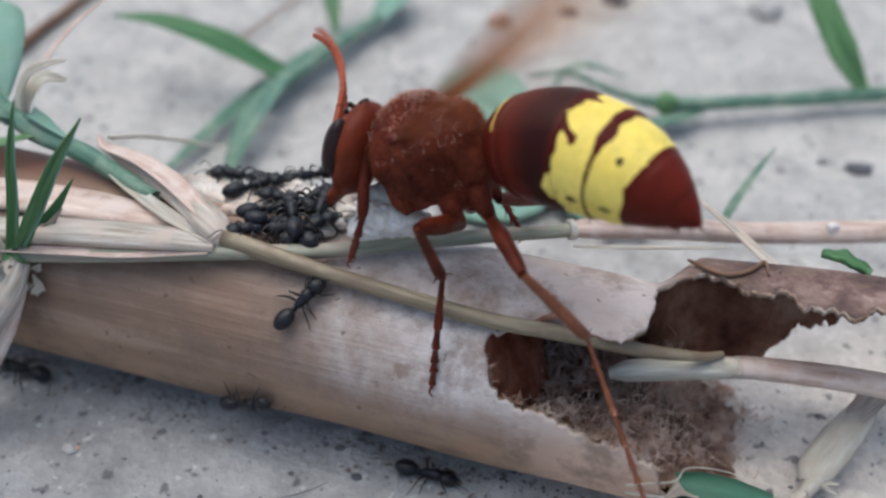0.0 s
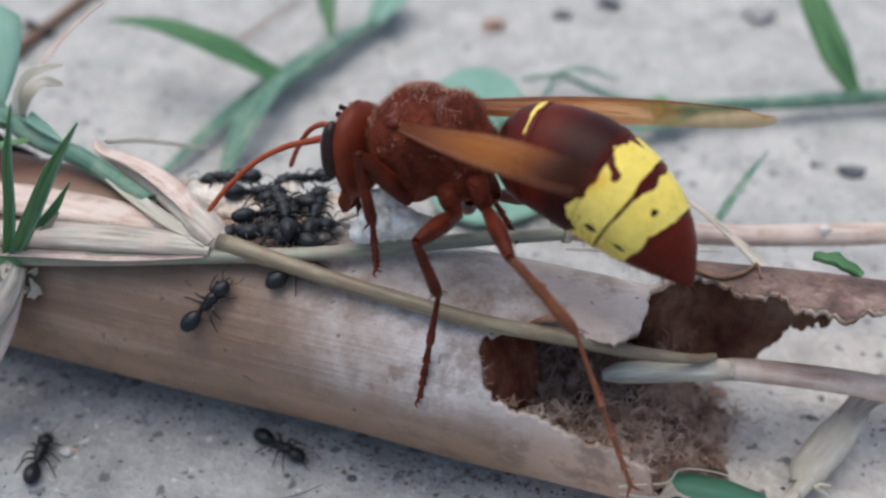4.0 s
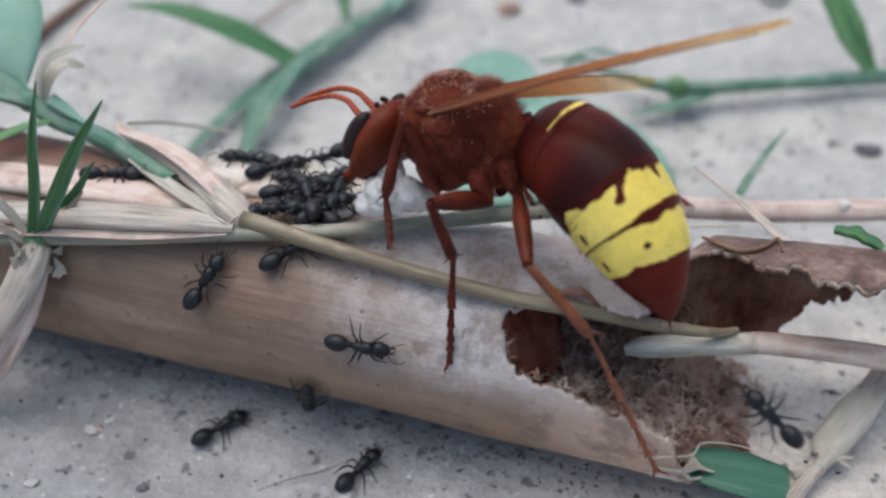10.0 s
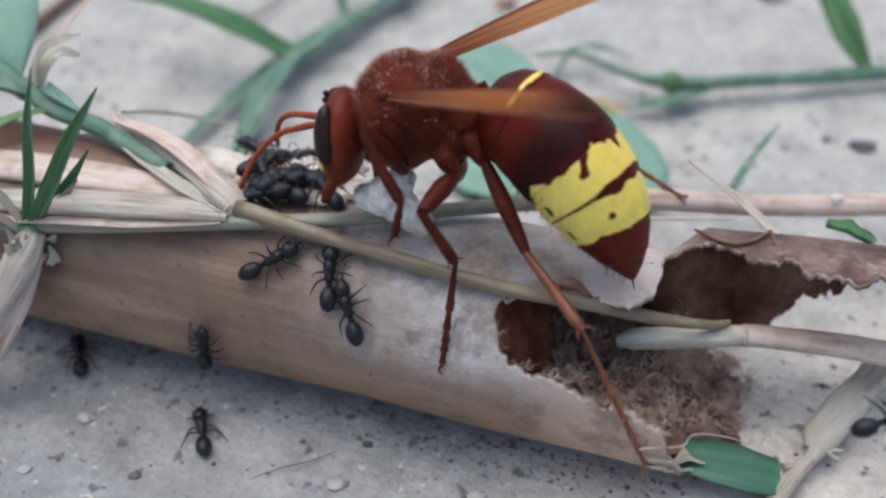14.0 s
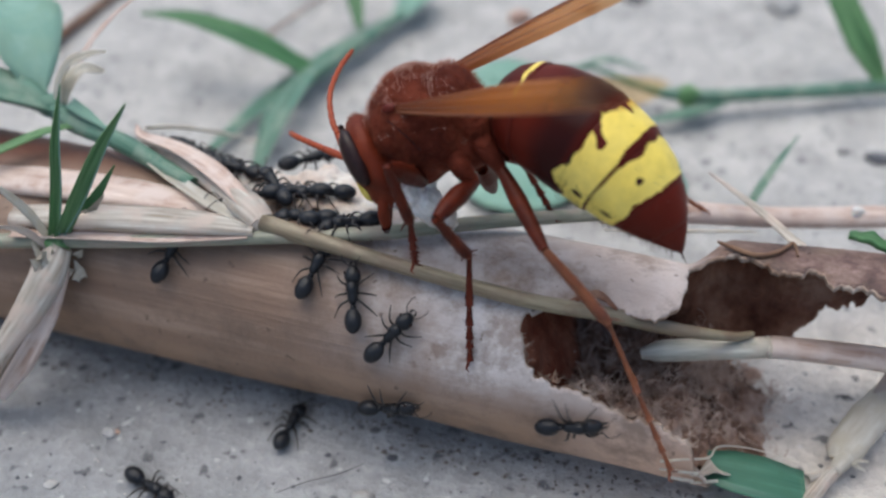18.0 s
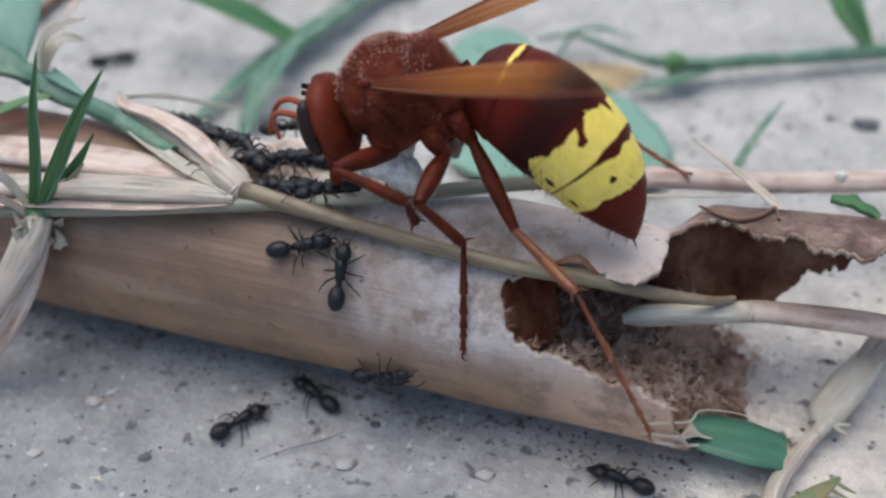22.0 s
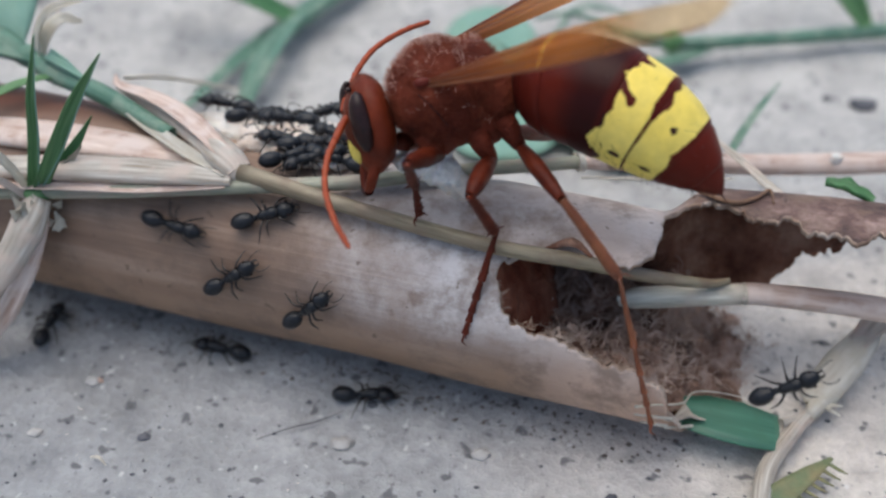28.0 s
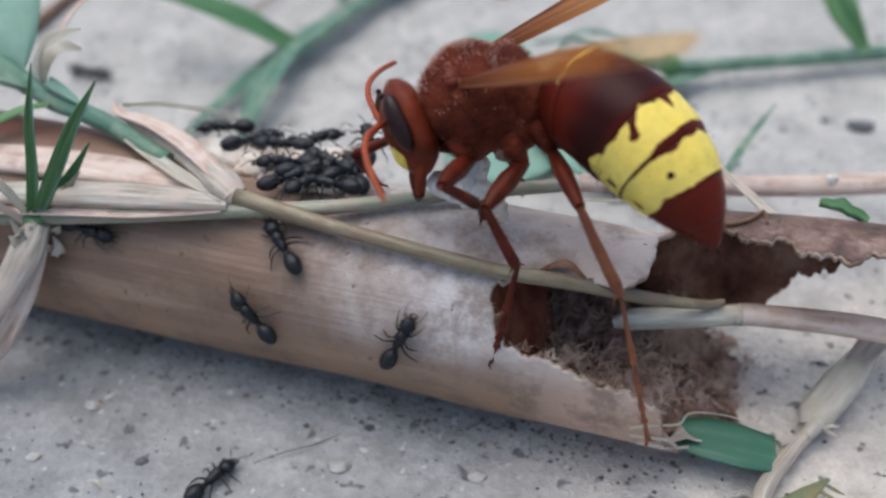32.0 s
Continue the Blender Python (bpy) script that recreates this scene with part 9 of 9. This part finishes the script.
    walk(foot, [
        (0, at(6.14, 2.87, -4.09, 49.3, 55.1, 12.8)), (0.25, at(6.99, 2.78, -3.73, 85.4, 68.9, 4.7)), (0.5, at(7.83, 2.68, -3.37, 164.2, 80.1, 41.2)),
        (1, at(9.95, -1.57, 0.13, 177.7, 57.3, 19.5)), (1.5, at(9.74, -1.82, 1.06, 146.5, 46.9, 15.6)), (1.75, at(9.59, -2.01, 1.32, 95.2, 42.0, 9.1)),
        (2, at(9.43, -2.20, 1.57, 48.9, 35.3, 9.9)), (2.5, at(9.44, -2.16, 1.59, 55.8, 35.9, 11.5)), (2.75, at(9.51, -2.02, 1.57, 125.5, 39.3, 11.9)),
        (3, at(9.58, -1.88, 1.54, -162.3, 40.1, 16.2)), (3.5, at(10.04, 1.25, -0.25, -166.5, 61.6, 25.8)), (4, at(6.30, 2.84, -4.06, -162.6, 67.6, 38.1)),
        (4.5, at(5.53, 2.86, -4.20, -140.3, 66.0, 39.4)), (5, at(6.65, 2.88, -3.91, -152.0, 53.7, 24.3)), (5.5, at(4.18, 3.22, -3.85, -82.8, 62.7, 46.5)),
        (6, at(4.58, 3.40, -3.76, -35.3, 54.1, 42.4)), (6.5, at(4.34, 3.20, -3.90, -86.3, 60.3, 54.0)), (7, at(5.88, 3.23, -3.87, -114.3, 53.7, 43.0)),
        (7.5, at(5.05, 3.14, -4.02, -71.3, 57.0, 52.6)), (8, at(5.84, 3.47, -3.66, -15.7, 47.0, 43.4)), (8.5, at(4.92, 3.20, -3.97, -31.7, 49.1, 47.6)),
        (9, at(6.01, 3.13, -3.92, -54.9, 36.6, 32.9)), (9.5, at(5.56, 2.78, -4.25, -110.5, 54.7, 41.4)), (10, at(6.47, 2.63, -4.15, -138.5, 62.2, 41.0)),
        (10.5, at(8.37, 3.23, -2.22, 164.6, 54.5, 16.8)), (11, at(9.52, 0.67, 2.46, 151.4, 27.7, 9.3)), (11.5, at(9.44, 0.75, 2.58, 152.7, 23.4, 9.3)),
        (12, at(8.80, 0.83, 3.41, 161.2, 19.1, 10.0)), (12.5, at(9.53, 0.39, 2.49, -176.6, 15.8, 13.7)), (13, at(8.81, -0.12, 3.50, -160.8, 11.1, 16.7)),
        (13.5, at(9.75, 0.06, 2.08, -162.7, 14.5, 15.2)), (14, at(9.83, 0.03, 1.90, 176.3, 20.6, 13.2)), (14.5, at(10.00, -0.13, 1.42, 143.4, 28.2, 10.7)),
        (15, at(10.14, -0.38, 0.71, 108.7, 35.0, 8.0)), (15.5, at(10.17, -0.57, 0.08, 87.8, 39.2, 5.5)), (16, at(10.02, -1.18, 0.62, 98.8, 43.2, 5.2)),
        (16.5, at(10.06, -1.02, 0.58, 104.1, 29.7, 5.3)), (17, at(9.01, -2.69, 1.85, 175.2, 15.0, 7.9)), (17.5, at(10.08, 0.91, 0.62, 149.5, 26.3, 6.8)),
        (18, at(9.11, 1.76, -2.61, 137.3, 38.9, 4.8)), (18.5, at(9.88, 1.78, -0.06, 126.2, 32.1, 3.2)), (19, at(8.65, 1.24, 3.45, 120.1, 21.7, 2.9)),
        (19.5, at(9.63, 0.05, 2.34, 140.0, 17.2, 3.8)), (20, at(8.89, -2.65, 2.14, -158.9, 7.6, 10.3)), (20.5, at(9.66, 0.49, 2.24, 142.5, 15.2, 6.3)),
        (21, at(8.55, 1.79, 3.30, 133.2, 19.0, 7.9)), (21.5, at(9.78, 0.65, 1.93, 125.0, 17.2, 9.2)), (22, at(9.23, 0.51, 2.95, 129.4, 17.6, 8.8)),
        (22.5, at(9.76, 1.99, 0.54, 127.2, 35.6, 11.8)), (23, at(8.88, 2.40, -2.44, 92.3, 47.9, 16.7)), (23.5, at(7.82, 2.57, -3.47, 143.8, 51.4, 19.9)),
        (24, at(7.70, 2.56, -3.56, 160.0, 50.0, 16.3)), (24.5, at(8.07, 2.27, -3.46, 161.0, 48.6, 15.3)), (25, at(7.62, 2.45, -3.70, 138.8, 54.0, 10.2)),
        (25.5, at(8.14, 1.97, -3.59, 139.5, 52.9, 10.8)), (26, at(7.89, 1.96, -3.79, 132.1, 58.1, 9.7)), (26.5, at(7.65, 1.96, -3.96, 126.7, 63.4, 8.7)),
        (27, at(7.45, 1.92, -4.10, 123.2, 68.4, 8.1)), (27.5, at(7.29, 1.83, -4.23, 121.4, 72.4, 7.8)), (28, at(7.55, 1.71, -4.13, 118.9, 73.0, 3.6)),
        (28.5, at(7.18, 1.51, -4.40, 110.5, 68.8, 0.2)), (29, at(8.11, 1.35, -3.89, 106.6, 54.6, -5.2)), (29.5, at(7.23, 1.39, -4.42, 123.8, 66.0, -1.4)),
        (30, at(7.47, 1.45, -4.28, 131.0, 68.7, -3.4)), (30.5, at(7.25, 1.47, -4.39, 138.2, 72.1, 2.7)), (31, at(8.22, 1.36, -3.80, 147.1, 67.0, 6.7)),
        (31.5, at(7.17, 1.21, -4.50, 135.1, 74.3, 3.9)), (32, at(6.80, 1.04, -4.70, 125.5, 76.9, -0.7)),
    ])
    feeders, walkers = ANTS
    for k, ant in enumerate(feeders):
        rnd = random.Random(k)
        rows = []
        for t in [*np.arange(0, 13.1, 1.3), *np.arange(14, 16, 0.5), *np.arange(16.2, 25.6, 1.3), *np.arange(26.3, 28, 0.5), *np.arange(28.2, 32, 1.2), 32.0]:
            f, a, b = (smooth(13.2, 15.8, t), FEEDING[0], FEEDING[1]) if t < 20 else (smooth(25.6, 27.9, t), FEEDING[1], FEEDING[2])
            (x, y, z, h), (x1, y1, z1, h1) = a[k], b[k]
            turn = (h1 - h + 180) % 360 - 180
            base = h if t < 20 else FEEDING[0][k][3] + (h - FEEDING[0][k][3] + 180) % 360 - 180
            rows.append((float(t), at(x + (x1 - x) * f + rnd.uniform(-0.2, 0.2), y + (y1 - y) * f + rnd.uniform(-0.2, 0.2), z + (z1 - z) * f, rnd.uniform(-7, 7), rnd.uniform(-7, 7), base + turn * f + rnd.uniform(-12, 12))))
        walk(ant, rows)
    crawl(walkers[0], [
        (0, -5.7, 8.8, 59), (1, -8.7, 7.5, 102), (2, -9.8, 6.6, 147), (5, -11.3, 8.4, 12), (6, -8.9, 6.5, 12), (7, -2.5, 8.3, 62),
        (8, -3.0, 9.0, 85), (9, -5.5, 5.6, 150), (10, -2.9, 6.1, 3), (11, -4.3, 9.3, 76), (12, -4.3, 9.1, 106), (13, -4.7, 9.1, 106),
        (16, -4.6, 7.9, 92), (17, -4.6, 7.9, 103), (18, -4.7, 8.3, 104), (19, -4.9, 7.9, 103), (20, -4.6, 8.3, 94), (21, -4.6, 8.5, 104),
        (22, -4.2, 7.8, 92), (23, -4.3, 8.0, 21), (24, -4.6, 5.9, 144), (25, -4.7, 5.9, 139), (28, -5.7, 4.7, 46), (29, -5.9, 3.2, 55),
        (30, -5.0, 2.1, 23), (31, -2.0, 0.7, 33), (32, 1.8, -11.6, -73),
    ])
    crawl(walkers[1], [
        (0, -24.9, -0.5, 180), (1, -19.4, -14.6, 291), (2, -20.8, -6.9, 366), (5, -19.7, -6.0, 513), (6, 3.1, -0.5, 360), (7, 15.9, 5.8, 470),
        (8, 4.6, 1.1, 333), (9, 2.1, -0.5, 360), (10, -2.6, -3.4, 431), (11, 2.6, -0.8, 380), (12, -4.9, -4.9, 496), (14, -2.3, -11.3, 652),
        (16, -7.4, -6.1, 738), (17, -3.5, -5.2, 883), (18, 8.1, 4.1, 737), (19, 9.8, -7.0, 639), (20, 21.0, 7.6, 783), (21, 14.5, -0.5, 900),
        (22, 12.5, -1.9, 892), (23, 6.6, -0.5, 900), (24, 1.5, -0.5, 900), (25, 1.7, 0.3, 760), (28, -2.8, -1.5, 737), (29, -8.0, -8.1, 764),
        (30.5, -7.3, -16.4, 634), (32, -9.3, -8.5, 789),
    ])
    crawl(walkers[2], [
        (0, -8.8, 1.8, 26), (1, -8.1, -10.9, -87), (2, -6.7, 10.5, 24), (5, -6.4, 11.0, 73), (6, -6.0, 12.0, 43), (7, -6.7, 11.8, 55),
        (9, -13.0, -0.9, 141), (10, -11.6, -2.9, 58), (11, -9.3, -6.3, 155), (12, -12.0, -6.5, 117), (13, -12.0, -6.0, 92), (16, -11.0, -0.5, 180),
        (17, -9.6, 6.0, 62), (18, -15.9, 8.6, 75), (19, -10.6, 9.0, 11), (20, -9.1, 8.7, 111), (21, -7.3, 9.7, 33), (22, -6.9, 8.9, 21),
        (23, -0.9, 5.2, 13), (24, 11.6, -1.6, 17), (25, 6.0, -0.5, 0), (28, -9.0, 9.2, 27), (29, -7.9, 9.7, 12), (30, -8.4, 9.5, 12),
        (31, -13.3, 7.1, 132), (32, -8.7, 5.0, 134),
    ])
    crawl(walkers[3], [
        (0, 1.7, -0.5, 0), (2.5, 4.5, -7.1, -67), (5, -14.7, 2.9, 19), (6, -6.6, 9.8, 34), (7, -7.5, 10.1, 100), (8, -3.1, -11.1, -78),
        (9, -11.9, 4.9, -249), (10, -12.3, 7.6, -295), (11, -12.5, 7.7, -278), (12, -13.0, 6.3, -348), (13, -11.6, 2.8, -253), (16, -12.7, 2.9, -327),
        (17, -11.5, 1.7, -336), (18, -8.7, -1.7, -271), (19.5, -4.4, -11.6, -427), (21, -7.4, -0.5, -360), (22, -6.3, -0.9, -206), (23, -1.4, -12.9, -68),
        (24, -5.5, 2.3, -214), (25, -9.2, 4.5, -271), (28, -10.4, 5.6, -321), (29, -7.7, 6.6, -325), (30, -6.0, 6.0, -347), (31, -6.5, 7.0, -394),
        (32, -7.5, 9.1, -225),
    ])
    crawl(walkers[4], [
        (0, -33.6, 10.4, 79), (1, -28.3, 38.1, -11), (3, -33.6, 10.4, -101), (5, -26.1, 39.5, 18), (6.5, -33.3, 9.9, -104), (8, -26.4, 38.8, 18),
        (10, 19.1, 7.1, 146), (13.5, 28.9, 9.4, 13), (17, 1.1, -1.1, 140), (18, -2.3, 2.3, 22), (19.5, 0.6, -9.9, -77), (21, -39.1, 53.1, 16),
        (22, -37.0, 45.0, 37), (24, -25.5, 38.5, 52), (26.5, -34.4, 7.7, -106), (29, -0.9, 7.8, 61), (30, 8.4, 5.1, 84), (31, 4.4, 4.2, -24),
        (32, -0.0, 5.4, 67),
    ])
    crawl(walkers[5], [
        (0, -56.5, 50.0, 18), (2, -10.7, 65.1, 37), (4.5, -56.5, 50.0, 198), (7, -14.1, 14.5, 28), (8, -20.6, 12.3, -88), (9, -21.0, 12.8, 17),
        (10, -20.2, 12.5, 16), (11, -34.1, 9.0, 194), (12, -20.5, -1.2, 163), (13, -24.9, -0.5, 178), (16, -15.8, -1.4, 18), (17.5, -12.5, -14.1, -76),
        (19, -18.6, 3.2, 97), (20, -22.9, 5.0, 87), (21, -16.9, 3.1, 16), (22, -9.8, -4.3, 57), (23, -6.6, -4.7, 105), (24, -3.1, -12.9, -67),
        (25, 18.1, -0.9, 33), (26.5, 29.9, 2.8, 18), (28, -12.5, -0.5, 180), (29, -13.5, -1.1, 118), (30, -13.7, -0.5, 180), (31, -10.3, -14.3, 284),
        (32, -38.3, 43.4, 360),
    ])
    crawl(walkers[6], [
        (0, -33.3, 9.9, 70), (3.5, -33.1, 10.5, 70), (5, -23.5, 36.8, 18), (6, -24.2, 37.6, 18), (8, -34.4, 9.9, -110), (10, -6.3, 1.0, -281),
        (11, -5.8, 3.1, -274), (12, -1.8, 8.2, -288), (13, -0.8, 9.0, -255), (16, -7.9, 3.7, -219), (17, -7.3, 4.8, -237), (18, -2.3, 6.8, -305),
        (19, -1.9, 5.9, -347), (20, -0.4, 2.1, -215), (21, 0.5, 1.2, -331), (22, -1.6, 2.4, -339), (23, -1.7, 1.2, -226), (24, -4.4, -0.8, -335),
        (25, 21.8, 12.5, -234), (28, 20.3, 6.3, -325), (29, 29.7, 8.5, -347), (30, 10.5, -0.5, -180), (32, 12.3, -7.5, -75),
    ])
    crawl(walkers[7], [
        (0, -1.1, -9.5, 100), (4.5, -1.2, -9.2, 100), (6, -4.0, 6.2, 68), (7, -5.4, 5.3, 23), (8, -8.6, 6.7, 131), (9, -9.6, 9.1, 97),
        (10, -7.9, 10.1, 46), (11, -8.5, 7.3, 91), (12, -8.7, 8.5, 84), (13, -7.7, 9.1, 32), (16, -9.5, 8.3, 57), (17, -10.2, 8.4, 52),
        (18, -7.3, 9.4, 77), (19, -7.0, 9.2, 107), (20, -11.8, 7.1, 90), (21.5, -39.8, -0.5, 195), (23, -25.1, -3.2, 32), (25.5, -19.5, -17.6, -69),
        (28, -23.9, -1.9, 98), (29, -20.7, 7.3, 29), (30.5, -33.6, 5.6, 187), (32, -19.7, 7.9, 353),
    ])


build_ground()
build_stalk()
build_plants()
build_background()
MEAT_PIECE = build_food()
HORNET = build_hornet()
ANTS = build_ants()
motions()
